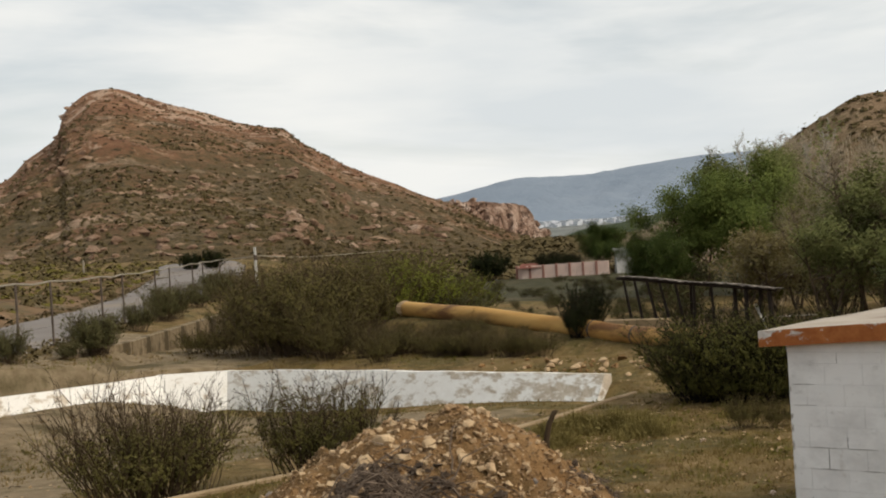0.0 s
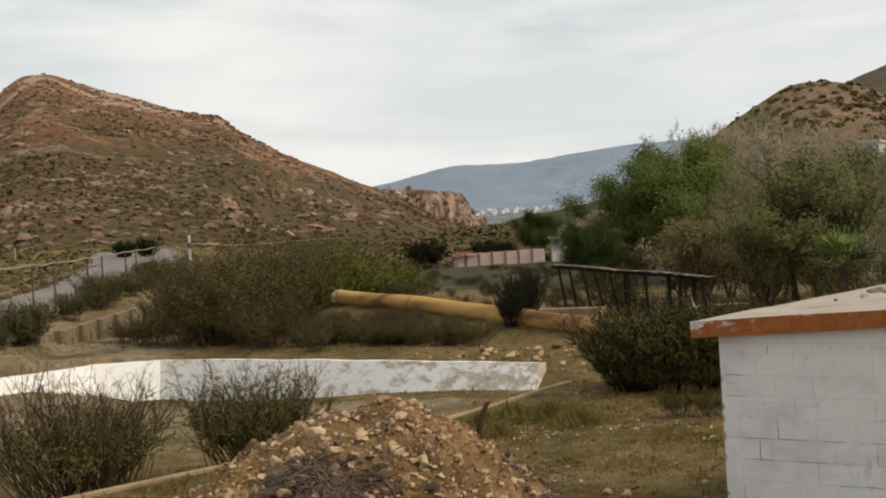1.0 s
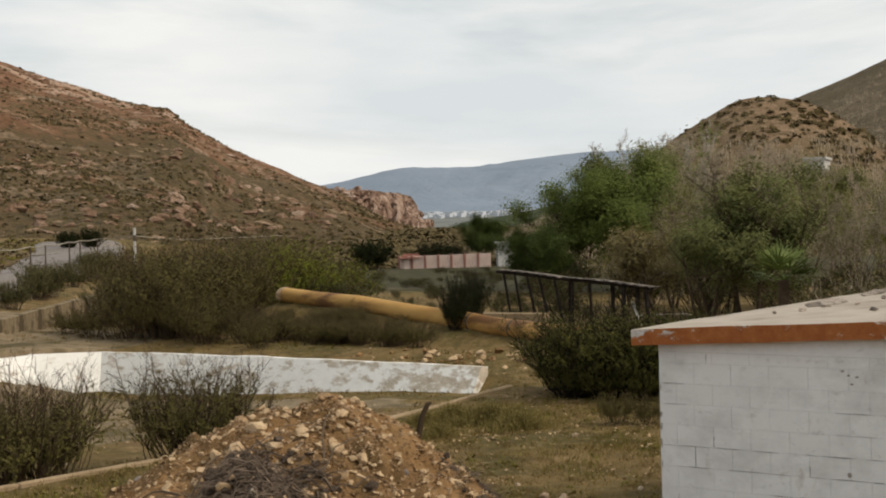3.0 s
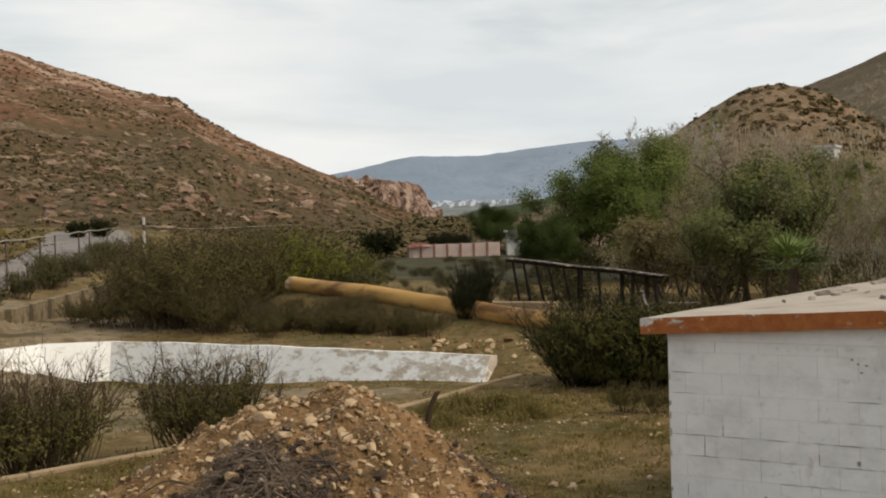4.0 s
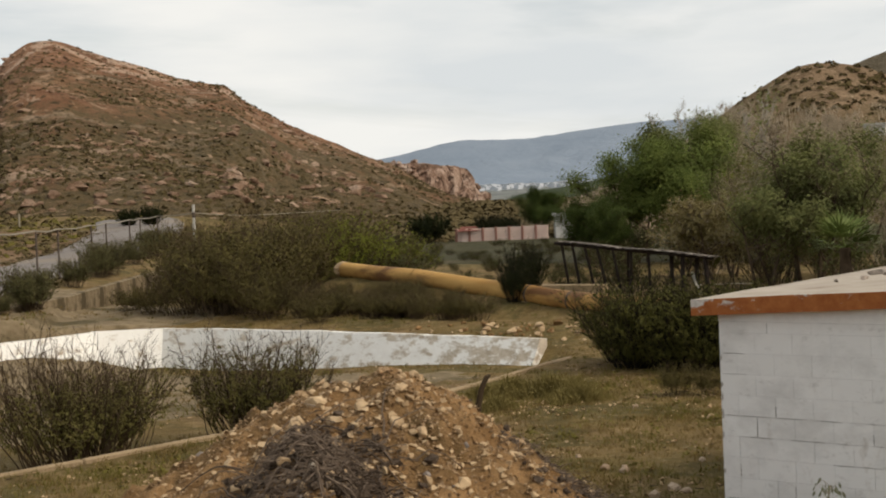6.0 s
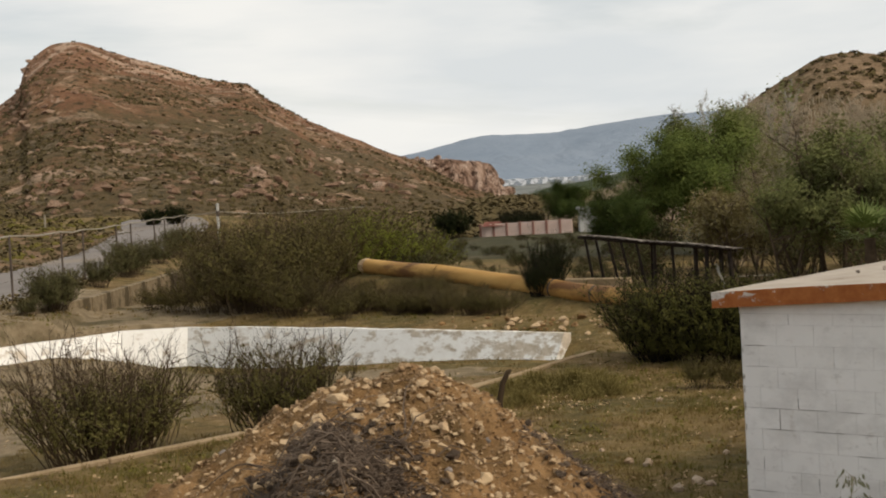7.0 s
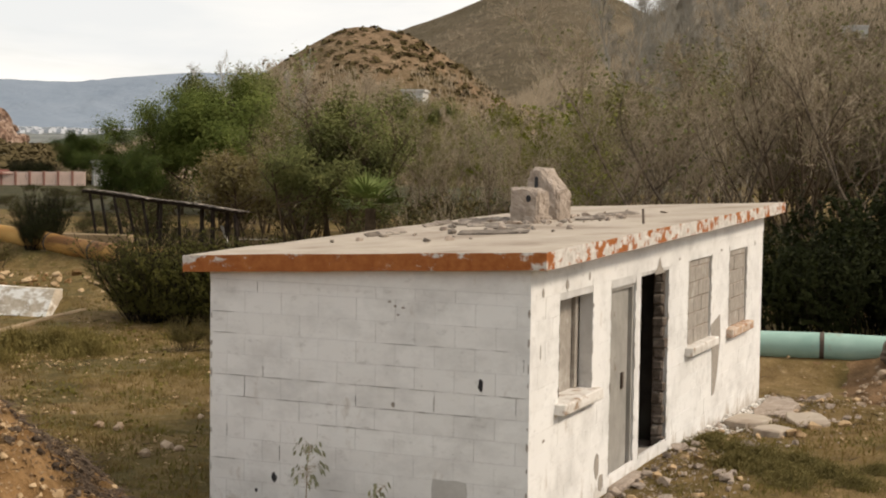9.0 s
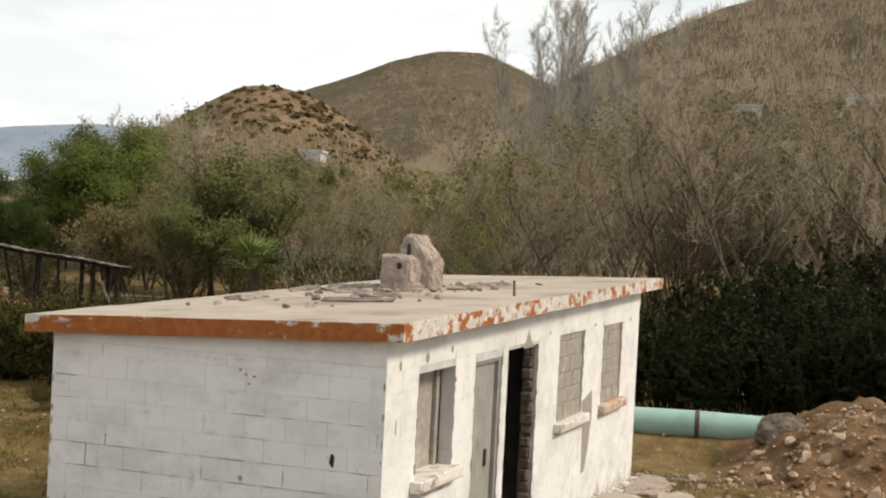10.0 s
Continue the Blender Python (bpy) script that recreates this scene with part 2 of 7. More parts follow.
M_FASCIA = fascia_mat()
M_ROOF = rough_mat("weathered_roof_concrete", (0.37, 0.315, 0.255), (0.48, 0.415, 0.345), 1.6, (0.27, 0.215, 0.17), 0.8, (0.5, 0.66), 0.6, 0.02)
M_CHUNK = rough_mat("old_mortar", (0.33, 0.27, 0.22), (0.47, 0.39, 0.33), 7, (0.19, 0.145, 0.12), 3, (0.55, 0.68), 0.9, 0.03)
M_TAR = rough_mat("torn_roofing_felt", (0.10, 0.082, 0.068), (0.24, 0.20, 0.165), 6, (0.36, 0.31, 0.26), 4, (0.50, 0.60), 0.7, 0.02)
M_DOOR = rough_mat("grey_painted_door", (0.27, 0.258, 0.235), (0.36, 0.342, 0.315), 3, (0.20, 0.16, 0.13), 5, (0.62, 0.68), 0.3, 0.004, 0.6)
# near-black wall colour paints in the gloom of the room behind the doorway
M_DARK = rough_mat("shade_dark_inner_wall", (0.035, 0.031, 0.028), (0.075, 0.068, 0.060), 2, (0.13, 0.115, 0.10), 1.5, (0.6, 0.7))
M_DIRT = rough_mat("ochre_dirt", (0.215, 0.119, 0.050), (0.362, 0.215, 0.100), 3.4, (0.120, 0.073, 0.031), 1.0, (0.48, 0.64), 1.0, 0.06)
M_REDDIRT = rough_mat("reddish_dirt", (0.175, 0.098, 0.048), (0.310, 0.190, 0.105), 3.4, (0.115, 0.070, 0.034), 1.0, (0.48, 0.64), 1.0, 0.06)
M_STONE = rough_mat("pale_stone", (0.385, 0.262, 0.148), (0.60, 0.440, 0.272), 4, (0.252, 0.145, 0.072), 2, (0.55, 0.7), 0.7, 0.02)
M_BOULDER = rough_mat("dark_grey_boulder", (0.145, 0.116, 0.092), (0.235, 0.192, 0.155), 3, (0.092, 0.070, 0.054), 2, (0.52, 0.68), 0.8, 0.03)
M_PALEROCK = rough_mat("whitish_broken_rock", (0.30, 0.215, 0.145), (0.55, 0.43, 0.32), 5, (0.20, 0.125, 0.072), 2.5, (0.55, 0.7), 0.7, 0.02)
M_GREYROCK = rough_mat("grey_rock", (0.20, 0.165, 0.14), (0.31, 0.265, 0.23), 3, (0.13, 0.10, 0.085), 2, (0.55, 0.7), 0.8, 0.03)


def pool_paint():
    m, n, l, b = material("white_pool_paint")
    co = n.new("ShaderNodeTexCoord")
    sep = n.new("ShaderNodeSeparateXYZ")
    l.new(co.outputs["Object"], sep.inputs[0])
    rg = n.new("ShaderNodeMapRange")
    rg.inputs["From Min"].default_value, rg.inputs["From Max"].default_value = -30.0, -19.0
    rg.inputs["To Min"].default_value, rg.inputs["To Max"].default_value = -0.03, 0.075
    l.new(sep.outputs["X"], rg.inputs["Value"])
    streak = tex_noise(n, l, 1.5, 7, 0.7, "Object", (1.0, 1.0, 2.0))
    # the end wall is stained by drifted sand
    ry = n.new("ShaderNodeMapRange")
    ry.inputs["From Min"].default_value, ry.inputs["From Max"].default_value = 5.0, 14.0
    ry.inputs["To Min"].default_value, ry.inputs["To Max"].default_value = 0.12, 0.0
    l.new(sep.outputs["Y"], ry.inputs["Value"])
    sm = n.new("ShaderNodeMath")
    l.new(rg.outputs[0], sm.inputs[0])
    l.new(ry.outputs[0], sm.inputs[1])
    ad = n.new("ShaderNodeMath")
    l.new(streak, ad.inputs[0])
    l.new(sm.outputs[0], ad.inputs[1])
    base = ramp(n, l, tex_noise(n, l, 5, 4, 0.6), [(0.3, (0.83, 0.80, 0.745)), (0.7, (0.90, 0.88, 0.83))])
    stain = ramp(n, l, tex_noise(n, l, 3, 5, 0.7), [(0.35, (0.34, 0.265, 0.18)), (0.65, (0.58, 0.49, 0.38))])
    l.new(mix(n, l, ramp(n, l, ad.outputs[0], [(0.53, (0, 0, 0)), (0.62, (0.9, 0.9, 0.9))]), base, stain), b.inputs["Base Color"])
    b.inputs["Roughness"].default_value = 0.9
    bump(n, l, b, streak, 0.5, 0.02)
    return m


M_WHITE = pool_paint()
M_KERB = rough_mat("old_concrete", (0.265, 0.190, 0.112), (0.385, 0.285, 0.178), 2.2, (0.231, 0.165, 0.096), 1.1, (0.52, 0.66), 0.6, 0.02)
M_BANKWALL = rough_mat("weathered_retaining_wall", (0.150, 0.110, 0.064), (0.310, 0.240, 0.155), 1.3, (0.095, 0.072, 0.042), 0.8, (0.50, 0.62), 0.8, 0.04)
M_YELLOW = rough_mat("faded_yellow_pipe", (0.37, 0.195, 0.058), (0.53, 0.315, 0.105), 0.9, (0.155, 0.075, 0.032), 0.8, (0.47, 0.62), 0.3, 0.01, 0.6, stretch=(0.35, 1, 1.6))
M_GREENPIPE = rough_mat("turquoise_pipe", (0.27, 0.43, 0.37), (0.36, 0.53, 0.46), 1.4, (0.30, 0.28, 0.22), 1.2, (0.60, 0.72), 0.3, 0.01, 0.5)
M_BLACKWOOD = rough_mat("tarred_wood", (0.018, 0.013, 0.011), (0.04, 0.03, 0.025), 5, None, None, bump_s=0.5, rough=0.8)
M_TIN = rough_mat("weathered_sheet", (0.045, 0.036, 0.03), (0.10, 0.082, 0.068), 2, (0.26, 0.22, 0.18), 3.0, (0.5, 0.6), 0.4, 0.01, 0.7)
M_STEEL = rough_mat("rusty_steel", (0.07, 0.052, 0.042), (0.14, 0.11, 0.09), 3, None, None, rough=0.7)
M_GALV = rough_mat("galvanised", (0.42, 0.40, 0.36), (0.58, 0.56, 0.52), 2, None, None, rough=0.6)
M_RAIL = rough_mat("dull_rail", (0.24, 0.21, 0.165), (0.34, 0.30, 0.24), 2, None, None, rough=0.7)
M_ASPHALT = rough_mat("grey_road", (0.175, 0.152, 0.136), (0.23, 0.205, 0.186), 0.25, (0.25, 0.205, 0.16), 0.12, (0.5, 0.65), 0.3, 0.02)
M_PINK = rough_mat("pink_wall_plaster", (0.58, 0.41, 0.34), (0.70, 0.54, 0.46), 0.4, (0.74, 0.66, 0.58), 0.25, (0.52, 0.64))
M_PIER = rough_mat("dark_pink_pier", (0.26, 0.13, 0.10), (0.36, 0.20, 0.16), 0.8)
M_WORNSILL = rough_mat("worn_white_sill", (0.60, 0.56, 0.51), (0.76, 0.735, 0.70), 5, (0.36, 0.26, 0.19), 6, (0.56, 0.64), 0.8, 0.012)
M_GRAVEL = rough_mat("ochre_gravel", (0.25, 0.155, 0.08), (0.42, 0.29, 0.175), 6, (0.18, 0.105, 0.05), 3, (0.5, 0.66), 0.7, 0.02)
M_CLOD = rough_mat("dark_rotted_brush", (0.058, 0.040, 0.028), (0.135, 0.098, 0.070), 9, (0.25, 0.19, 0.145), 6, (0.55, 0.66), 1.0, 0.04)
M_TILE = rough_mat("red_roof_tile", (0.15, 0.055, 0.042), (0.24, 0.10, 0.075), 0.8)
M_CRACK = rough_mat("open_joint", (0.10, 0.088, 0.076), (0.22, 0.20, 0.18), 9)
M_PATCH = rough_mat("cement_patch", (0.44, 0.425, 0.40), (0.54, 0.525, 0.50), 5)
M_GREYHOUSE = rough_mat("grey_house_plaster", (0.44, 0.43, 0.41), (0.58, 0.57, 0.54), 0.4)
# near-black fill that puts the inner shade of openings into colour
M_OPENING_DARK = rough_mat("dark_opening_fill", (0.02, 0.02, 0.022), (0.05, 0.05, 0.055), 1, rough=0.3)
M_BARK = rough_mat("pale_bark", (0.193, 0.146, 0.105), (0.346, 0.277, 0.216), 5, (0.096, 0.069, 0.051), 3, (0.5, 0.65), 0.7, 0.02)
M_BARKM = rough_mat("grey_bark", (0.11, 0.085, 0.062), (0.18, 0.145, 0.11), 5, (0.06, 0.045, 0.034), 3, (0.5, 0.65), 0.7, 0.02)
M_BARKD = rough_mat("dark_bark", (0.058, 0.041, 0.027), (0.116, 0.082, 0.054), 5, None, None, bump_s=0.7)
M_TWIG = leaf_mat("grey_twigs", (0.300, 0.242, 0.172), (0.445, 0.366, 0.268), 0.9, 0.0)
M_TWIGM = leaf_mat("brown_twigs", (0.135, 0.105, 0.070), (0.215, 0.172, 0.118), 0.9, 0.0)
M_LEAFV = leaf_mat("valley_leaves", (0.046, 0.050, 0.016), (0.100, 0.098, 0.036))
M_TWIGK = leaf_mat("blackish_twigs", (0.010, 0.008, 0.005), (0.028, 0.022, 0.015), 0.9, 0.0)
M_TWIGD = leaf_mat("dark_twigs", (0.047, 0.032, 0.019), (0.105, 0.073, 0.044), 0.9, 0.0)
M_DRYTWIG = leaf_mat("dry_brush", (0.066, 0.047, 0.034), (0.235, 0.175, 0.130), 0.9, 0.0)
M_LEAF = leaf_mat("green_leaves", (0.050, 0.076, 0.015), (0.205, 0.240, 0.062))
M_LEAFG = leaf_mat("bush_leaves", (0.052, 0.054, 0.012), (0.135, 0.124, 0.032))
M_LEAFL = leaf_mat("fresh_leaves", (0.111, 0.125, 0.017), (0.215, 0.220, 0.036))
M_LEAFS = leaf_mat("sage_leaves", (0.070, 0.082, 0.026), (0.245, 0.250, 0.092))
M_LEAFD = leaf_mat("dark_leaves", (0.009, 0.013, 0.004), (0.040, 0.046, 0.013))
M_LEAFN = leaf_mat("deep_green_leaves", (0.028, 0.046, 0.011), (0.105, 0.135, 0.034))
M_MESQ = leaf_mat("mesquite_leaves", (0.080, 0.067, 0.021), (0.178, 0.148, 0.052))
M_LEAFW = leaf_mat("wiry_shrub_leaves", (0.072, 0.066, 0.018), (0.185, 0.160, 0.050))
M_FENCELEAF = leaf_mat("dusty_olive_leaves", (0.072, 0.070, 0.026), (0.170, 0.155, 0.066))
M_SAPLING = leaf_mat("sapling_leaves", (0.190, 0.195, 0.120), (0.345, 0.345, 0.225))
M_POPTWIG = leaf_mat("pale_poplar_twigs", (0.29, 0.265, 0.225), (0.44, 0.41, 0.36), 0.9, 0.0)
M_LEAFO = leaf_mat("olive_brown_leaves", (0.175, 0.140, 0.058), (0.260, 0.213, 0.093))
M_GRASS = leaf_mat("dry_grass", (0.137, 0.093, 0.034), (0.247, 0.173, 0.066), 0.9, 0.2)
M_TUFT = leaf_mat("grey_green_weed", (0.158, 0.124, 0.040), (0.263, 0.209, 0.076), 0.9, 0.2)
M_TUFTG = leaf_mat("fresh_grass", (0.105, 0.088, 0.030), (0.255, 0.210, 0.085), 0.9, 0.25)
M_GRASSG = leaf_mat("green_grass", (0.110, 0.097, 0.022), (0.194, 0.160, 0.044), 0.9, 0.2)
M_PALM = leaf_mat("palm_fronds", (0.085, 0.120, 0.028), (0.175, 0.215, 0.065), 0.5, 0.15)


def ground_mat():
    m, n, l, b = material("dry_ground")
    fine = tex_noise(n, l, 1.7, 8, 0.7)
    soil = ramp(n, l, fine, [(0.30, (0.100, 0.064, 0.028)), (0.5, (0.195, 0.128, 0.060)), (0.72, (0.33, 0.225, 0.115))])
    patch = tex_noise(n, l, 0.22, 6, 0.65)
    straw = ramp(n, l, fine, [(0.3, (0.116, 0.079, 0.029)), (0.7, (0.230, 0.158, 0.062))])
    col = mix(n, l, ramp(n, l, patch, [(0.40, (0, 0, 0)), (0.56, (1, 1, 1))]), soil, straw)
    green = tex_noise(n, l, 0.45, 7, 0.7, dist=0.6)
    col = mix(n, l, ramp(n, l, green, [(0.46, (0, 0, 0)), (0.60, (0.85, 0.85, 0.85))]), col, ramp(n, l, fine, [(0.3, (0.056, 0.046, 0.016)), (0.7, (0.122, 0.099, 0.036))]))
    l.new(col, b.inputs["Base Color"])
    b.inputs["Roughness"].default_value = 0.95
    clod = tex_noise(n, l, 7.0, 6, 0.75)
    col = mix(n, l, ramp(n, l, clod, [(0.56, (0, 0, 0)), (0.66, (0.7, 0.7, 0.7))]), col, ramp(n, l, fine, [(0.35, (0.135, 0.090, 0.042)), (0.6, (0.42, 0.31, 0.19))]))
    l.new(col, b.inputs["Base Color"])
    bump(n, l, b, clod, 1.0, 0.07)
    return m


def hill_mat(name, rock1, rock2, pale, scrub1, scrub2, s=1.0, cover=(0.42, 0.56), fade=None):
    """Rock and soil with patches of low scrub; metre-scale blotches over decametre-scale bands."""
    m, n, l, b = material(name)
    mid = tex_noise(n, l, 0.09 * s, 9, 0.72, dist=0.4)
    rock = ramp(n, l, mid, [(0.34, rock1), (0.58, rock2), (0.70, pale)])
    sc = tex_noise(n, l, 0.30 * s, 6, 0.75)
    big = tex_noise(n, l, 0.022 * s, 5, 0.6)
    add = n.new("ShaderNodeMath")
    add.operation = "MULTIPLY_ADD"
    add.inputs[1].default_value = 0.6
    l.new(big, add.inputs[0])
    half = n.new("ShaderNodeMath")
    half.operation = "MULTIPLY"
    half.inputs[1].default_value = 0.45
    l.new(sc, half.inputs[0])
    l.new(half.outputs[0], add.inputs[2])
    if fade:
        # growth thins out towards the crest, pale ledges stand out above
        co = n.new("ShaderNodeTexCoord")
        sep = n.new("ShaderNodeSeparateXYZ")
        l.new(co.outputs["Object"], sep.inputs[0])
        mr = n.new("ShaderNodeMapRange")
        mr.inputs["From Min"].default_value, mr.inputs["From Max"].default_value = fade[0], fade[1]
        mr.inputs["To Min"].default_value, mr.inputs["To Max"].default_value = 0.13, -0.07
        l.new(sep.outputs["Z"], mr.inputs["Value"])
        ad = n.new("ShaderNodeMath")
        l.new(add.outputs[0], ad.inputs[0])
        l.new(mr.outputs[0], ad.inputs[1])
        add = ad
        led = tex_noise(n, l, 0.055, 6, 0.62, dist=1.6)
        rock = mix(n, l, ramp(n, l, led, [(0.56, (0, 0, 0)), (0.60, (0.8, 0.8, 0.8))]), rock, (0.48, 0.335, 0.24))
    scr = ramp(n, l, tex_noise(n, l, 0.8 * s, 4, 0.7), [(0.35, scrub1), (0.65, scrub2)])
    col = mix(n, l, ramp(n, l, add.outputs[0], [(cover[0], (0, 0, 0)), (cover[1], (0.9, 0.9, 0.9))]), rock, scr)
    # broken pale rock and single dark bushes
    chip = tex_noise(n, l, 0.17 * s, 7, 0.72, dist=1.0)
    col = mix(n, l, ramp(n, l, chip, [(0.585, (0, 0, 0)), (0.635, (0.75, 0.75, 0.75))]), col, pale)
    speck = tex_noise(n, l, 0.62 * s, 3, 0.6)
    col = mix(n, l, ramp(n, l, speck, [(0.36, (0.85, 0.85, 0.85)), (0.43, (0, 0, 0))]), col, tuple(0.62 * c for c in scrub1))
    l.new(col, b.inputs["Base Color"])
    b.inputs["Roughness"].default_value = 0.95
    bump(n, l, b, tex_noise(n, l, 0.25 * s, 8, 0.75), 1.0, 1.2 / s)
    return m


def cliff_mat():
    """Pink jointed rock: pale faces, brown weathering, dark upright fissures."""
    m, n, l, b = material("pink_cliff_rock")
    face = tex_noise(n, l, 0.34, 8, 0.7, "Object", (1, 1, 0.55), 0.6)
    col = ramp(n, l, face, [(0.38, (0.13, 0.075, 0.05)), (0.47, (0.30, 0.185, 0.13)), (0.55, (0.52, 0.36, 0.27)), (0.66, (0.68, 0.53, 0.43))])
    fis = tex_noise(n, l, 0.9, 5, 0.65, "Object", (1, 1, 0.16), 0.4)
    col = mix(n, l, ramp(n, l, fis, [(0.40, (0.9, 0.9, 0.9)), (0.46, (0, 0, 0))]), col, (0.075, 0.042, 0.03))
    l.new(col, b.inputs["Base Color"])
    b.inputs["Roughness"].default_value = 0.95
    bump(n, l, b, fis, 1.0, 2.5)
    return m


M_GROUND = ground_mat()
M_HILL = hill_mat("red_scrub_hill", (0.140, 0.068, 0.038), (0.272, 0.142, 0.080), (0.47, 0.31, 0.205), (0.072, 0.058, 0.028), (0.128, 0.096, 0.048), 1.0, (0.49, 0.63), (2.0, 34.0))
M_CLIFF = cliff_mat()
M_OUTCROP = rough_mat("pale_outcrop", (0.20, 0.118, 0.074), (0.36, 0.235, 0.158), 0.3, (0.46, 0.33, 0.24), 0.15, (0.52, 0.64), 1.0, 0.8)
M_KNOLL = hill_mat("tan_knoll", (0.152, 0.096, 0.055), (0.272, 0.183, 0.112), (0.435, 0.320, 0.213), (0.102, 0.073, 0.035), (0.163, 0.120, 0.066), 2.6, (0.47, 0.58))
M_BROWNHILL = hill_mat("brown_brush_hill", (0.112, 0.086, 0.056), (0.166, 0.128, 0.085), (0.210, 0.165, 0.113), (0.074, 0.058, 0.032), (0.113, 0.089, 0.051), 0.8, (0.42, 0.62))
M_GREENHILL = hill_mat("green_valley_hill", (0.060, 0.068, 0.036), (0.082, 0.090, 0.050), (0.11, 0.11, 0.07), (0.036, 0.050, 0.024), (0.058, 0.074, 0.036), 0.8, (0.35, 0.55))
M_SILT = rough_mat("pale_silt", (0.165, 0.120, 0.070), (0.285, 0.218, 0.135), 1.6, (0.100, 0.078, 0.038), 0.5, (0.50, 0.64), 1.0, 0.06)
M_SCRUBD = leaf_mat("creosote_scrub", (0.062, 0.047, 0.018), (0.109, 0.078, 0.033), 0.9, 0.0)
M_SCRUB = leaf_mat("desert_scrub", (0.072, 0.056, 0.025), (0.135, 0.100, 0.048), 0.9, 0.0)
# aerial haze over the mountains is mixed into their base colour
M_FAR = rough_mat("haze_tinted_mountain", (0.20, 0.245, 0.30), (0.235, 0.28, 0.335), 0.004, None, None, bump_s=0.6, bump_d=20)
# grey tone carries painted haze for the ground past 900 m
M_FARPLAIN = rough_mat("haze_tinted_plain", (0.115, 0.125, 0.115), (0.185, 0.19, 0.175), 0.01, (0.24, 0.24, 0.22), 0.02, (0.55, 0.65), 0.3, 0.5)
M_VALLEY = rough_mat("olive_valley_floor", (0.036, 0.034, 0.016), (0.074, 0.068, 0.033), 0.35, (0.105, 0.082, 0.046), 0.12, (0.56, 0.68), 1.0, 0.2)
M_CUT = rough_mat("red_brown_cutting", (0.135, 0.078, 0.040), (0.225, 0.142, 0.078), 0.5, (0.105, 0.083, 0.040), 0.22, (0.48, 0.62), 1.0, 0.12)
M_TOWN = rough_mat("far_town_walls", (0.425, 0.451, 0.487), (0.595, 0.612, 0.644), 0.05)


# ---- land ----
def smooth(a, b, x):
    t = max(0.0, min(1.0, (x - a) / (b - a)))
    return t * t * (3 - 2 * t)


YELLOW_LINE = [(-31.9, 23.8, 1.47), (-27.4, 22.5, 1.30), (-22.2, 21.6, 0.87), (-20.3, 21.05, 0.74), (-16.0, 19.3, 0.70), (-12.0, 17.7, 0.62)]
GREEN_LINE = [(-6.0, 12.7, 0.30), (-2.8, 13.25, 0.29), (0.38, 13.8, 0.28), (3.6, 14.35, 0.26), (9.0, 15.2, 0.22)]
POOL_X0, POOL_X1, POOL_Y1 = -33.0, -14.4, 16.4     # west end, near kerb, back wall
FENCE_A, FENCE_D = Vector((-36.5, 11.6)), Vector((-0.70, 0.714))


def bank(x, y):
    """Signed distance behind the fence line, metres."""
    return -(x - FENCE_A.x) * 0.714 - (y - FENCE_A.y) * 0.70


def road_z(s):
    return 1.05 + 0.006 * max(0.0, min(80.0, s) - 12) + 0.040 * max(0.0, min(95.0, s) - 48)


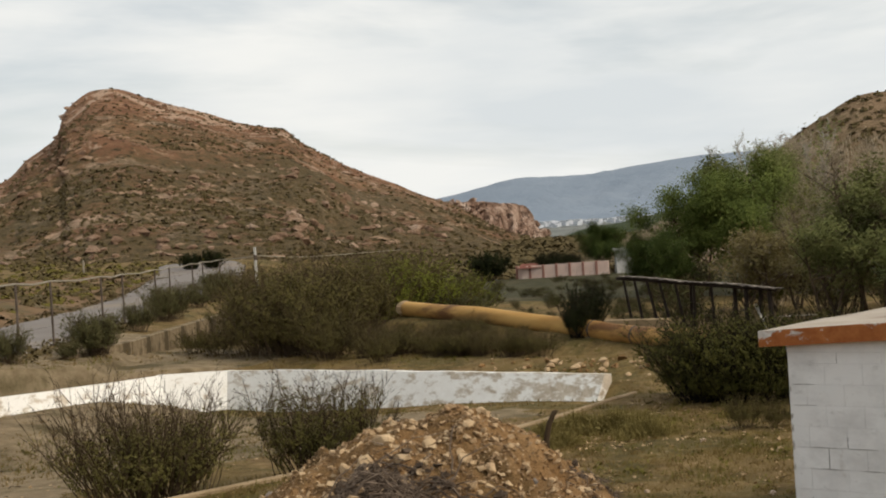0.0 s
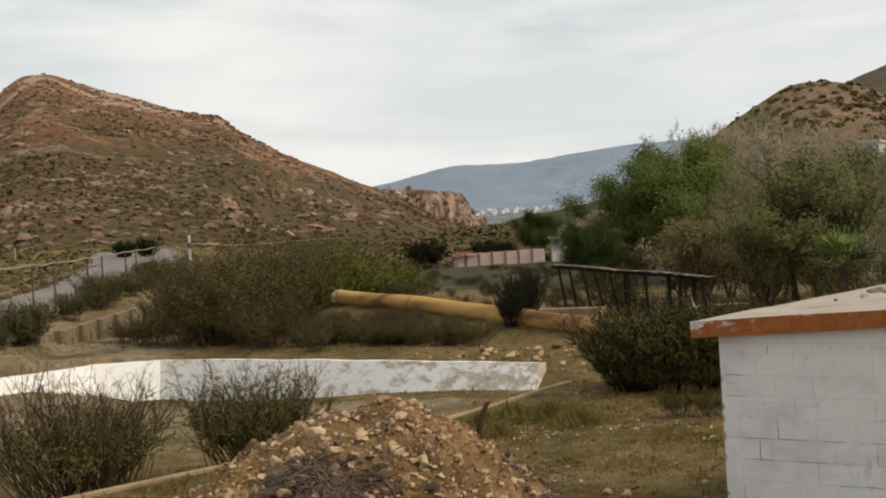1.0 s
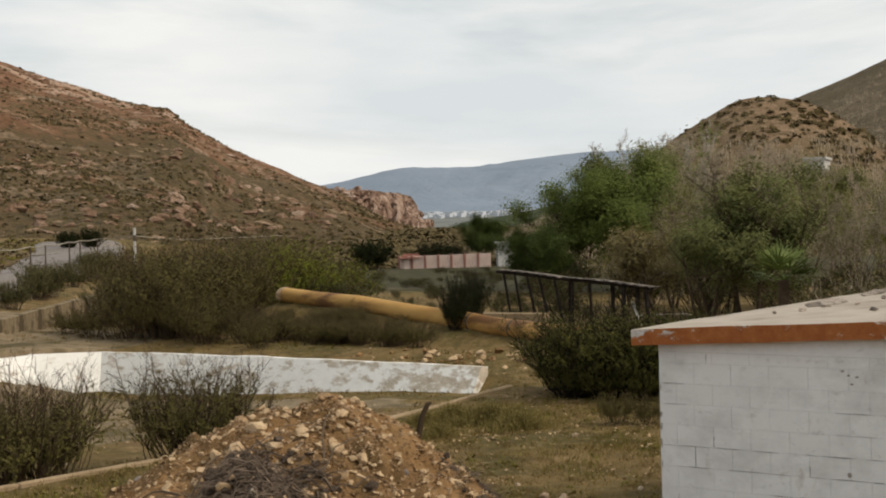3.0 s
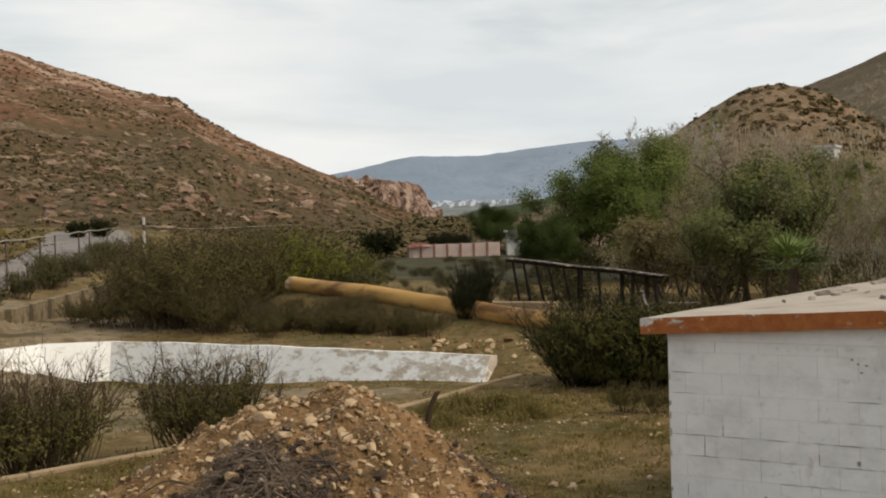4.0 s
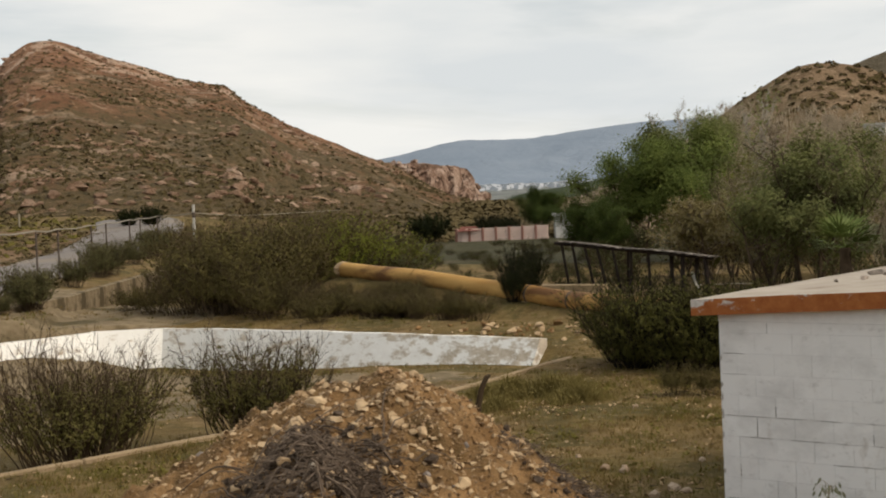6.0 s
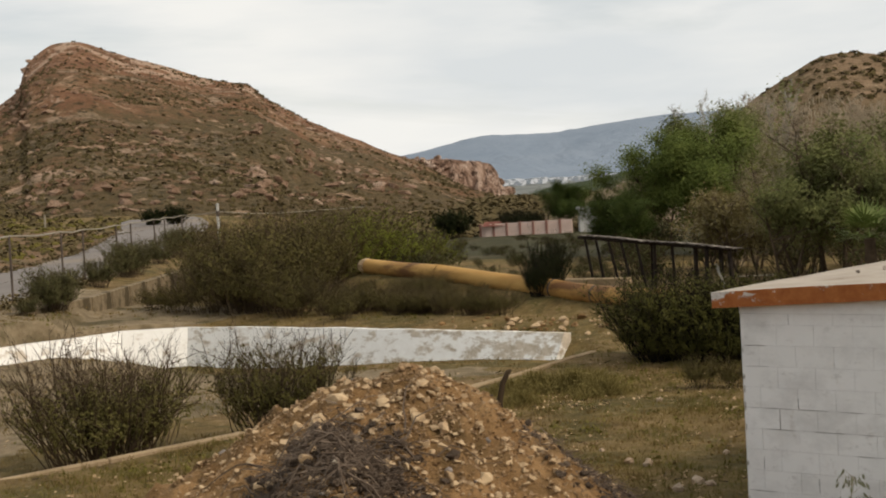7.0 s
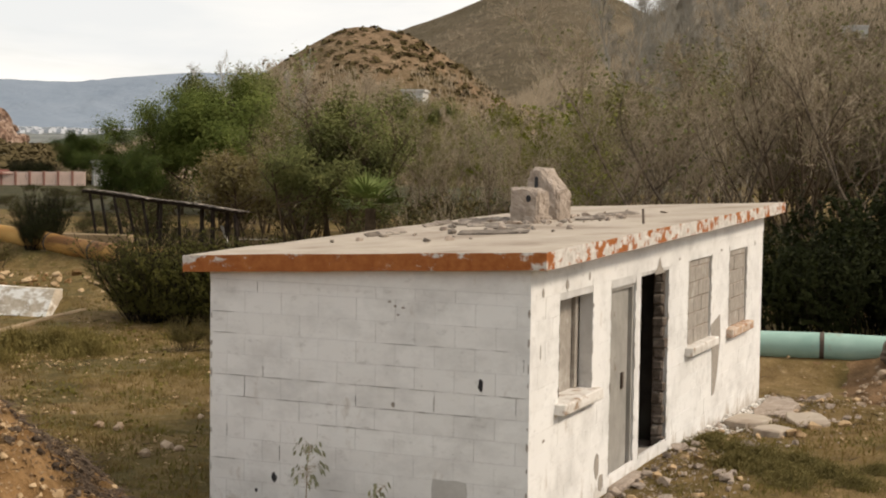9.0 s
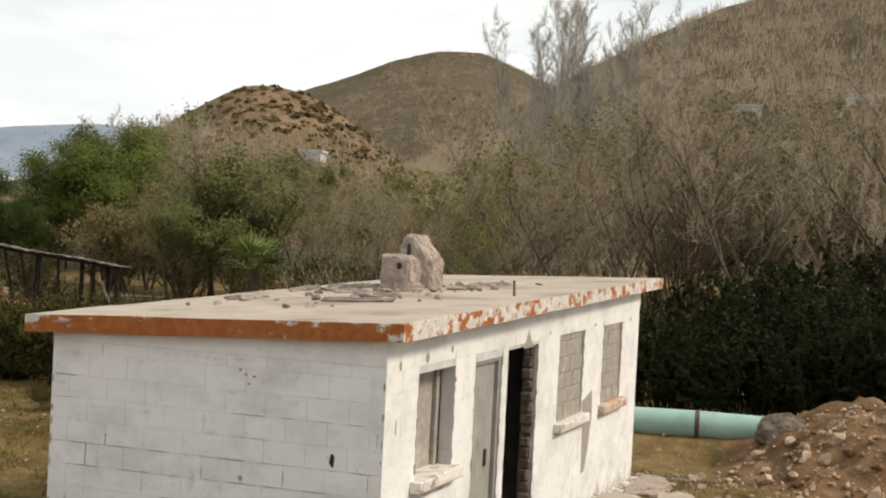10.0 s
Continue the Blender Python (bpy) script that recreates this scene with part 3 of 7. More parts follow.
def ground_z(x, y):
    z = 0.06 * noise.noise(Vector((x * 0.35, y * 0.35, 0))) + 0.03 * noise.noise(Vector((x * 1.3, y * 1.3, 3)))
    b = bank(x, y)
    along = max(0.0, (x - FENCE_A.x) * -0.70 + (y - FENCE_A.y) * 0.714)
    foot = 0.85 + 0.5 * smooth(10, 60, along)
    z += foot * (0.44 * smooth(-8, -3.0, b) + 0.46 * smooth(-2.7, -2.35, b) + 0.10 * smooth(-2.3, 0, b)) + (road_z(along) - 0.05 - foot) * smooth(-1.3, 0.25, b) + min(6.0, max(0.0, b - 8) * 0.012)
    # earth cutting on the far side of the level stretch of road
    z += 1.15 * smooth(7.4, 11.5, b) * (1 - smooth(36, 56, along)) * (1 - smooth(30, 70, b))
    # the rise on which the camera's carrier stands
    d = math.hypot(x - 5.2, y + 14.0)
    z += 2.0 * (1 - smooth(2.5, 8.5, d))
    # shallow fall to the far corner of the hut, and the river bed behind it
    z -= 0.25 * smooth(3, 12, y) * smooth(-6, 0, x)
    z -= 0.9 * smooth(24, 40, y) * smooth(-24, -12, x) * (1 - smooth(75, 110, y))
    # earth heaped along the pipes
    for line in (YELLOW_LINE, GREEN_LINE):
        if min(p[0] for p in line) - 3 < x < max(p[0] for p in line) + 3 and min(p[1] for p in line) - 4 < y < max(p[1] for p in line) + 4:
            for p, q in zip(line, line[1:]):
                ex, ey = q[0] - p[0], q[1] - p[1]
                t = max(0.0, min(1.0, ((x - p[0]) * ex + (y - p[1]) * ey) / (ex * ex + ey * ey)))
                dd = math.hypot(x - p[0] - ex * t, y - p[1] - ey * t)
                z = max(z, p[2] + (q[2] - p[2]) * t - (0.46 if line is YELLOW_LINE else 0.17) - 0.55 * max(0.0, dd - 0.3) + 0.04 * noise.noise(Vector((x, y, 2))))
    # ditch under the yellow pipe
    z += 0.25 * smooth(16.8, 19, y) * smooth(-40, -34, x) * (1 - smooth(-17, -13, x)) * (1 - smooth(24, 30, y))
    # the emptied swimming pool, filled with silt
    px1 = POOL_X1 + 0.1 - max(0.0, y - 8.0) * 0.23
    if POOL_X0 < x < px1 and y < POOL_Y1 and y > -14:
        cut = 16.4 - max(0.0, (x + 18.0)) * 0.95
        if y < cut:
            deep = 0.42 + 0.55 * smooth(-18, -30, x) if x < -18 else 0.42
            edge = min(1.0, (px1 - x) / 1.6)
            deep += (0.30 - deep) * (1 - smooth(2.0, 8.0, x - POOL_X0)) * (1 - smooth(11.5, 14.5, y))
            z = 0.05 * noise.noise(Vector((x * 0.5, y * 0.5, 9))) - (0.25 + (deep - 0.25) * edge) * smooth(px1, px1 - 0.4, x)
    z -= 0.4 * smooth(45, 85, y) * smooth(-140, -105, x) * (1 - smooth(-72, -55, x)) * (1 - smooth(150, 220, y))
    r = math.hypot(x, y)
    z += 27.0 * smooth(1300, 2900, r)
    z += 3.0 * smooth(130, 260, r) * smooth(-120, -60, -x - y * 0.2) + 0.3 * noise.noise(Vector((x * 0.03, y * 0.03, 5))) * smooth(45, 120, r)
    return z


def axis(fine0, fine1, step, far):
    xs = list(np.arange(fine0, fine1 + 1e-6, step))
    s, a = step, fine1
    while a < far:
        s *= 1.16
        a += s
        xs.append(a)
    s, a = step, fine0
    while a > -far:
        s *= 1.16
        a -= s
        xs.insert(0, a)
    return xs


def build_ground():
    xs, ys = axis(-46, 8, 0.4, 4700), axis(-16, 30, 0.4, 4700)
    mb = MB()
    mb.v = [(x, y, ground_z(x, y)) for y in ys for x in xs]
    w = len(xs)
    mb.f = [(j * w + i, j * w + i + 1, (j + 1) * w + i + 1, (j + 1) * w + i) for j in range(len(ys) - 1) for i in range(w - 1)]
    me = mb.mesh("ground", M_GROUND, True)
    me.materials.append(M_SILT)
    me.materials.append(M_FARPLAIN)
    me.materials.append(M_CUT)
    me.materials.append(M_VALLEY)
    for k, f in enumerate(mb.f):
        x, y, z = mb.v[f[0]]
        wob = 1.2 * noise.noise(Vector((x * 0.5, y * 0.5, 1)))
        if (POOL_X0 < x < -19 + wob * 2 and -14 < y < 13.5 + wob) or (-9.0 + wob < bank(x, y) < 0.6 and y < 22 + wob * 2 and x < POOL_X0):
            me.polygons[k].material_index = 1
        elif 7.0 + wob < bank(x, y) < 24 + 6 * wob and x < -50 and y < 62:
            me.polygons[k].material_index = 3
        elif y > 52 and x < -30 and bank(x, y) < -6 + 3 * wob and math.hypot(x, y) < 900:
            me.polygons[k].material_index = 4
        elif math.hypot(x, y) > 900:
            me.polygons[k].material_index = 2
    tagged(new("ground", me), "dry sandy ground with straw-coloured grass and green patches", "ground", kind="structure")


build_ground()


def loft_hill(name, crest, foot_drop, back, mat, label, seed, rough=1.0, nu=150, nv=40, near=None, gully=1.0, ribs=0.0):
    """A ridge: crest is a line of (x, y, z); the near slope runs down to a foot nearer to the origin, the far one behind."""
    mb = MB()
    pts = [Vector(p) for p in crest]
    seg = [(pts[i + 1] - pts[i]).length for i in range(len(pts) - 1)]
    total = sum(seg)

    def at(s):
        d = s * total
        for i, g in enumerate(seg):
            if d <= g or i == len(seg) - 1:
                t = max(0.0, min(1.0, d / g))
                p0, p1 = pts[max(i - 1, 0)], pts[i]
                p2, p3 = pts[i + 1], pts[min(i + 2, len(pts) - 1)]
                lin = p1.lerp(p2, t)
                cat = 0.5 * (2 * p1 + (p2 - p0) * t + (2 * p0 - 5 * p1 + 4 * p2 - p3) * t * t + (3 * p1 - p0 - 3 * p2 + p3) * t ** 3)
                return lin.lerp(cat, 0.7)
            d -= g
    off = Vector((seed * 13.7, seed * 7.1, seed * 3.3))
    for i in range(nu + 1):
        c = at(i / nu)
        way = Vector((c.x - 4.5, c.y + 13.4, 0))
        reach = way.length
        way.normalize()
        for j in range(nv + 1):
            v = j / nv * 1.35
            if v <= 1:
                r = reach - (1 - v) * foot_drop
                if ribs:
                    k = Vector((c.x * 0.34, c.y * 0.34, v * 0.9)) + off
                    r -= ribs * (1 - abs(noise.noise(k)) * 2 + 0.5 * noise.noise(k * 2.7)) * min(1.0, v * 3) * (1 - v * v)
                prof = v ** 0.85 * 0.65 + 0.35 * v * v
            else:
                r = reach + (v - 1) / 0.35 * back
                prof = 1 - ((v - 1) / 0.35) ** 1.3
            p = Vector((4.5 + way.x * r, -13.4 + way.y * r, 0))
            z0 = ground_z(p.x, p.y) - 1.5
            z = z0 + (c.z - z0) * prof
            amp = rough * (0.25 + 0.75 * math.sin(math.pi * min(1, v)) if v <= 1 else 0.4)
            q = Vector((p.x, p.y, z * 0.6)) * 0.02 + off
            ridg = 1 - abs(noise.noise(q * 1.6)) * 2
            z += amp * (2.2 * gully * (ridg - 0.4) * math.sin(math.pi * min(1, v)) + 1.3 * noise.noise(q * 4) + 0.7 * noise.noise(q * 11) + 0.35 * noise.noise(q * 27))
            mb.v.append((p.x, p.y, z))
    w = nv + 1
    for i in range(nu):
        for j in range(nv):
            a = i * w + j
            mb.f.append((a, a + w, a + w + 1, a + 1))
    put(name, mb, mat, True, label, "hill", kind="structure")
    return mb


LEFT_CREST = [(-400, 110, 8), (-330, 130, 14), (-306, 150, 19), (-295, 167.5, 23.5), (-292, 172.5, 28.3), (-288.5, 178, 33), (-287, 180, 38.9), (-284, 185, 43.2), (-280, 190, 43.6), (-276, 196, 40.9), (-271, 202, 38.4),
              (-263.5, 212, 34.1), (-257.5, 218.6, 32.6), (-255, 221.5, 29.2), (-251, 226, 25.6), (-245.5, 231.5, 21.6), (-240, 237, 18.2), (-234.7, 242, 14.8), (-231, 245.6, 12.8), (-225, 250.6, 7.9), (-218.5, 256.4, 3.4), (-211, 262, -0.5)]
hill_left = loft_hill("hill_1", LEFT_CREST, 185, 120, M_HILL, "steep red-brown rocky hill speckled with desert scrub", 1, 0.9, 300, 80)
cliff = loft_hill("hill_2", [(-262, 236, 6), (-250, 243, 13.0), (-239.5, 247.5, 14.6), (-237.6, 253, 13.7), (-234.6, 259.7, 13.5), (-231.9, 264.7, 12.8), (-229.8, 270.3, 11.8), (-229.0, 272.3, 9.8), (-229.0, 273.5, 7.0), (-228.2, 275.5, 5.6), (-228.2, 276.7, 3.0), (-226.5, 279.4, 0.6), (-226, 281, -0.6)], 9, 60, M_CLIFF,
          "pink rock cliff at the end of the ridge", 2, 2.0, 260, 60, gully=0.3, ribs=3.6)
knoll = loft_hill("hill_3", [(-126, 146, -3), (-114, 155, 3), (-105, 160.5, 8.5), (-100, 163.4, 12), (-96.2, 165.6, 15.2), (-92.2, 167.8, 17.9), (-89.6, 169.2, 19.5), (-86.9, 170.6, 20.0), (-83.5, 172.2, 19.6), (-80, 174, 18.4), (-77, 175, 16.5), (-73.5, 176.6, 13.8), (-70, 178, 10.8), (-62, 181, 7), (-50, 185, -2)], 62, 70, M_KNOLL,
          "small tan knoll dotted with dark shrubs", 3, 0.4, 120, 50)
hill_round = loft_hill("hill_4", [(-400, 430, -6), (-340, 475, 2), (-290, 508, 28), (-253, 530, 49.5), (-237, 537, 56), (-217, 545, 65), (-200, 551.6, 69.9), (-185, 557, 69.8), (-170, 561.7, 64.2), (-150, 568, 54), (-110, 575, 44), (-60, 585, 40)], 330, 260, M_BROWNHILL,
          "rounded brown hill covered in dry brush", 4, 0.9, 120, 40)
hill_brush = loft_hill("hill_5", [(-150, 290, -3), (-128, 305, 8), (-108, 318, 22), (-98, 322, 30), (-87, 325.5, 37), (-75, 328.5, 44), (-65.2, 330.7, 49.3), (-58, 332, 52.5), (-50.6, 333.4, 55.8), (-18, 337, 64), (40, 338, 74), (120, 330, 80), (220, 300, 68)], 190, 150, M_BROWNHILL,
          "long hillside of dry grey-brown brush", 5, 0.8, 120, 40)
loft_hill("hill_6", [(-340, 345, -2), (-322, 365, 0.5), (-306, 378.5, 3.4), (-298, 385, 6.2), (-289, 391.5, 7.4), (-280, 398, 9.3), (-262, 406, 13), (-240, 414, 16), (-210, 425, 14), (-180, 440, 6)], 90, 120, M_GREENHILL, "low dark green hill above the valley", 6, 0.4, 60, 20)
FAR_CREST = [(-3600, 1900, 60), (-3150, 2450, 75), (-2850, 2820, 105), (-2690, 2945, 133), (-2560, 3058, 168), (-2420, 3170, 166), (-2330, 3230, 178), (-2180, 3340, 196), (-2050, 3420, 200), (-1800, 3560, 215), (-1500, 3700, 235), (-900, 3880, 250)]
loft_hill("backdrop_1", FAR_CREST, 1100, 300, M_FAR, "distant mountain range tinted blue-grey for haze", 7, 6.0, 120, 24)


def build_town():
    rng = random.Random(5)
    mb = MB()
    for k in range(420):
        az = radians(rng.uniform(-42.5, -32.0))
        d = rng.uniform(2150, 2850)
        x, y = 4.5 + math.sin(az) * d, -13.4 + math.cos(az) * d
        w, h = rng.uniform(2, 7), rng.uniform(1.5, 5.5)
        z = ground_z(x, y)
        mb.box(x - w, y - w, z - 2, x + w, y + w, z + h)
    put("far_town", mb, M_TOWN, False, "pale houses of a distant town on the plain", "town", kind="stuff")


build_town()


def scrub(name, hill, count, size, mat, label, seed, keep=0.5, vmin=0.05, vmax=1.0):
    """Low desert bushes scattered over a slope, one joined mesh."""
    rng = random.Random(seed)
    mb = MB()
    nv = len(hill.v)
    faces = hill.f
    tries = 0
    made = 0
    while made < count and tries < count * 6:
        tries += 1
        f = faces[rng.randrange(len(faces))]
        p = (Vector(hill.v[f[0]]) + Vector(hill.v[f[2]])) * 0.5
        if noise.noise(p * 0.03 + Vector((seed, 0, 0))) < keep - 0.5 + rng.uniform(-0.3, 0.3):
            continue
        a, b, c = Vector(hill.v[f[0]]), Vector(hill.v[f[1]]), Vector(hill.v[f[3]])
        p = a + (b - a) * rng.random() + (c - a) * rng.random()
        made += 1
        r = size * rng.uniform(0.5, 1.4)
        for k in range(7):
            d = Vector((rng.gauss(0, 1), rng.gauss(0, 1), abs(rng.gauss(0.6, 0.5)))).normalized()
            mb.blade(p + Vector((d.x, d.y, d.z * 0.8)) * r * rng.uniform(0.55, 0.95), d + Vector((0, 0, 0.35)), r * rng.uniform(0.9, 1.5), rng)
    put(name, mb, mat, False, label, "scrub", kind="stuff")


scrub("hill_scrub", hill_left, 15000, 0.42, M_SCRUB, "low olive desert scrub on the red hill", 11, 0.5)
scrub("dark_hill_scrub", hill_left, 6000, 0.36, M_SCRUBD, "dark creosote bushes on the red hill", 12, 0.5)
scrub("knoll_scrub", knoll, 2000, 0.55, M_SCRUBD, "dark round shrubs on the tan knoll", 13, 0.42)
scrub("knoll_bush", knoll, 1600, 0.5, M_SCRUB, "olive-brown bushes on the tan knoll", 14, 0.4)


def outcrops(name, hill, count, size, mat, label, seed, low, high):
    """Rock ribs and boulders breaking through a slope."""
    rng = random.Random(seed)
    mb = MB()
    made = 0
    for _ in range(count * 40):
        if made >= count:
            break
        f = hill.f[rng.randrange(len(hill.f))]
        p = Vector(hill.v[f[0]])
        if not (low < p.z < high) or noise.noise(p * 0.045 + Vector((seed, 3, 0))) < 0.12:
            continue
        made += 1
        mb.rock((p.x, p.y, p.z), size * rng.uniform(0.4, 1.3), rng, 0.6, 1)
    put(name, mb, mat, False, label, "rock", kind="stuff")


outcrops("hill_rock", hill_left, 1000, 1.0, M_OUTCROP, "pale pink rock outcrops on the red hill", 15, 4, 41)
outcrops("cliff_rock", cliff, 160, 1.5, M_CLIFF, "broken blocks of the pink cliff", 16, 2, 15)


def brush(name, hill, count, h, mat, label, seed, top=999.0):
    """Leafless brush standing on a slope, one joined mesh of thin sticks."""
    rng = random.Random(seed)
    mb = MB()
    for _ in range(count):
        f = hill.f[rng.randrange(len(hill.f))]
        a, b, c = Vector(hill.v[f[0]]), Vector(hill.v[f[1]]), Vector(hill.v[f[3]])
        p = a + (b - a) * rng.random() + (c - a) * rng.random()
        if p.z > top or (p.x < -210 and p.y > 300):
            continue
        for k in range(6):
            d = Vector((rng.gauss(0, 0.35), rng.gauss(0, 0.35), 1)).normalized() * h * rng.uniform(0.5, 1.2)
            o = p + Vector((rng.gauss(0, h * 0.3), rng.gauss(0, h * 0.3), -0.1))
            mb.spike(o, o + d, h * 0.03)
    put(name, mb, mat, False, label, "brush", kind="stuff")


brush("round_hill_brush", hill_round, 5000, 1.8, M_TWIG, "leafless brush on the rounded brown hill", 17)
brush("hillside_brush", hill_brush, 12000, 2.8, M_TWIG, "leafless grey brush on the long hillside", 18)
brush("knoll_brush", knoll, 2600, 1.7, M_TWIG, "leafless brush round the tan knoll", 19, 13.0)


# the road that climbs along the fence
def ribbon(name, line, width, mat, label, lift=0.05):
    mb = MB()
    pts = [Vector(p) for p in line]
    dense = []
    for i in range(len(pts) - 1):
        for k in range(10):
            dense.append(pts[i].lerp(pts[i + 1], k / 10))
    dense.append(pts[-1])
    for i, p in enumerate(dense):
        d = (dense[min(i + 1, len(dense) - 1)] - dense[max(i - 1, 0)])
        d.z = 0
        s = Vector((-d.y, d.x, 0)).normalized() * width / 2
        for k in range(5):
            q = p + s * (-1.25, -1.0, 0.0, 1.0, 1.25)[k]
            mb.v.append((q.x, q.y, p.z + lift - (0.0, 0.03, 0.22)[abs(k - 2)]))
    for i in range(len(dense) - 1):
        for k in range(4):
            a = i * 5 + k
            mb.f.append((a, a + 5, a + 6, a + 1))
    return put(name, mb, mat, True, label, "road", kind="structure")


ribbon("road", [(FENCE_A.x + FENCE_D.x * s - 0.714 * o, FENCE_A.y + FENCE_D.y * s - 0.70 * o, road_z(s)) for s, o in ((-60, 3.5), (-30, 3.5), (-12, 3.5), (0, 3.4), (12, 3.4), (24, 3.4), (38, 3.6), (52, 3.6), (64, 3.8), (75, 4.4), (86, 5.4), (96, 7.0))], 6.0, M_ASPHALT, "pale grey road climbing beside the fence", 0.03)


def plain_scrub():
    """Low brush and tufts over the plain behind the road."""
    rng = random.Random(23)
    for nm, mat, count, r0, lab in (("plain_scrub", M_SCRUB, 2600, 0.42, "olive-brown scrub on the plain below the red hill"), ("plain_grass", M_GRASSG, 3000, 0.30, "dry bleached tufts on the plain below the red hill")):
        mb = MB()
        for _ in range(count):
            az, d = radians(rng.uniform(-74, -46)), rng.uniform(42, 190)
            x, y = 4.5 + math.sin(az) * d, -13.4 + math.cos(az) * d
            b = bank(x, y)
            if b < 8 or noise.noise(Vector((x * 0.05, y * 0.05, 8))) < rng.uniform(-0.5, 0.25):
                continue
            p = Vector((x, y, ground_z(x, y)))
            r = r0 * rng.uniform(0.5, 1.5)
            for k in range(16):
                n = Vector((rng.gauss(0, 1), rng.gauss(0, 1), abs(rng.gauss(0.5, 0.5)))).normalized()
                mb.blade(p + Vector((n.x * 1.3, n.y * 1.3, n.z * 0.8)) * r * rng.uniform(0.6, 1.0), n + Vector((0, 0, 0.4)), r * 0.9, rng)
        put(nm, mb, mat, False, lab, "scrub", kind="stuff")


plain_scrub()


def valley_scrub():
    """Dark olive growth over the slopes behind the pink wall."""
    rng = random.Random(24)
    mb = MB()
    for _ in range(5200):
        az, d = radians(rng.uniform(-47, -31)), rng.uniform(152, 420)
        x, y = 4.5 + math.sin(az) * d, -13.4 + math.cos(az) * d
        p = Vector((x, y, ground_z(x, y)))
        r = rng.uniform(0.5, 1.5)
        for k in range(12):
            n = Vector((rng.gauss(0, 1), rng.gauss(0, 1), abs(rng.gauss(0.5, 0.5)))).normalized()
            mb.blade(p + Vector((n.x * 1.4, n.y * 1.4, n.z * 0.7)) * r * rng.uniform(0.5, 1.0), n + Vector((0, 0, 0.4)), r * 0.8, rng)
    put("valley_scrub", mb, M_SCRUB, False, "dark olive scrub over the far valley slopes", "scrub", kind="stuff")


valley_scrub()


# ---- block hut ----
HX, HY = -3.4, 10.4          # west and north faces; the near corner is at the origin
CO, BL = 0.21, 0.41          # course height, block length


def wall_top(x, y):
    return 2.51 + x * 0.047 + y * 0.0135


hut = empty("hut", label="abandoned white-painted concrete block hut with a flat roof slab", category="hut")
OPEN = [("w", 0.84, 1.88, 1.20, 2.19), ("d", 2.52, 3.44, 0.10, 2.17), ("d", 3.66, 4.86, 0.08, 2.22), ("b", 5.82, 7.06, 1.17, 2.28), ("b", 8.12, 9.28, 1.17, 2.29)]
TH = 0.15


def wall_core():
    # the end wall, recessed behind its blocks
    mb = MB()
    mb.box(HX + 0.012, 0.0106, -0.4, -0.012, TH, 2.34)
    end = part("end_wall", mb, M_JOINT, hut, "grey-white painted block end wall with two small holes")
    # long wall with its openings
    mb = MB()
    xs = (-TH, -0.0104)
    ys = sorted({0.012 + TH, HY} | {o[1] for o in OPEN} | {o[2] for o in OPEN})
    zs = sorted({-0.5, 2.50} | {o[3] for o in OPEN} | {o[4] for o in OPEN})
    ny, nz = len(ys), len(zs)
    mb.v = [(x, y, z) for x in xs for y in ys for z in zs]
    vid = lambda i, j, k: (i * ny + j) * nz + k

    def solid(j, k):
        if not (0 <= j < ny - 1 and 0 <= k < nz - 1):
            return False
        cy, cz = (ys[j] + ys[j + 1]) / 2, (zs[k] + zs[k + 1]) / 2
        return not any(a < cy < b and z0 < cz < z1 for _, a, b, z0, z1 in OPEN)
    for j in range(ny - 1):
        for k in range(nz - 1):
            if not solid(j, k):
                continue
            mb.f.append((vid(1, j, k), vid(1, j + 1, k), vid(1, j + 1, k + 1), vid(1, j, k + 1)))
            mb.f.append((vid(0, j, k), vid(0, j, k + 1), vid(0, j + 1, k + 1), vid(0, j + 1, k)))
            for dj, dk, e0, e1 in ((-1, 0, (j, k), (j, k + 1)), (1, 0, (j + 1, k + 1), (j + 1, k)), (0, -1, (j + 1, k), (j, k)), (0, 1, (j, k + 1), (j + 1, k + 1))):
                if not solid(j + dj, k + dk):
                    mb.f.append((vid(0, *e0), vid(1, *e0), vid(1, *e1), vid(0, *e1)))
    side = part("long_wall", mb, M_JOINT, hut, "sunlit white block wall with doors and windows")
    mb = MB()
    mb.box(HX, TH, -0.4, HX + TH, HY, 2.30)
    part("back_wall", mb, M_JOINT, hut)
    mb = MB()
    mb.box(HX + TH, HY - TH, -0.5, -TH, HY, 2.40)
    part("far_wall", mb, M_JOINT, hut)
    # partition is pale only to bounce light into the front room
    mb = MB()
    mb.box(HX + TH, 2.20, -0.3, -TH, 2.32, 2.34)
    part("partition", mb, M_JOINT, hut, "inner partition wall kept pale to bounce light")
    mb = MB()
    mb.box(HX + TH, TH, -0.3, -TH, HY - TH, 0.06)
    part("hut_floor", mb, M_BARE, hut)
    # inner wall added right behind the window opening to catch outside light
    mb = MB()
    mb.box(-0.27, 0.3, 0.06, -0.20, 2.19, 2.30)
    part("partition", mb, M_BARE, hut, "bare grey inner wall set close behind the window")
    mb = MB()
    mb.box(HX + TH, 5.2, -0.3, -TH, 5.32, 2.36)
    part("partition", mb, M_DARK, hut, "inner partition wall coloured dark for the unlit room")
    return end, side


end_wall, long_wall = wall_core()


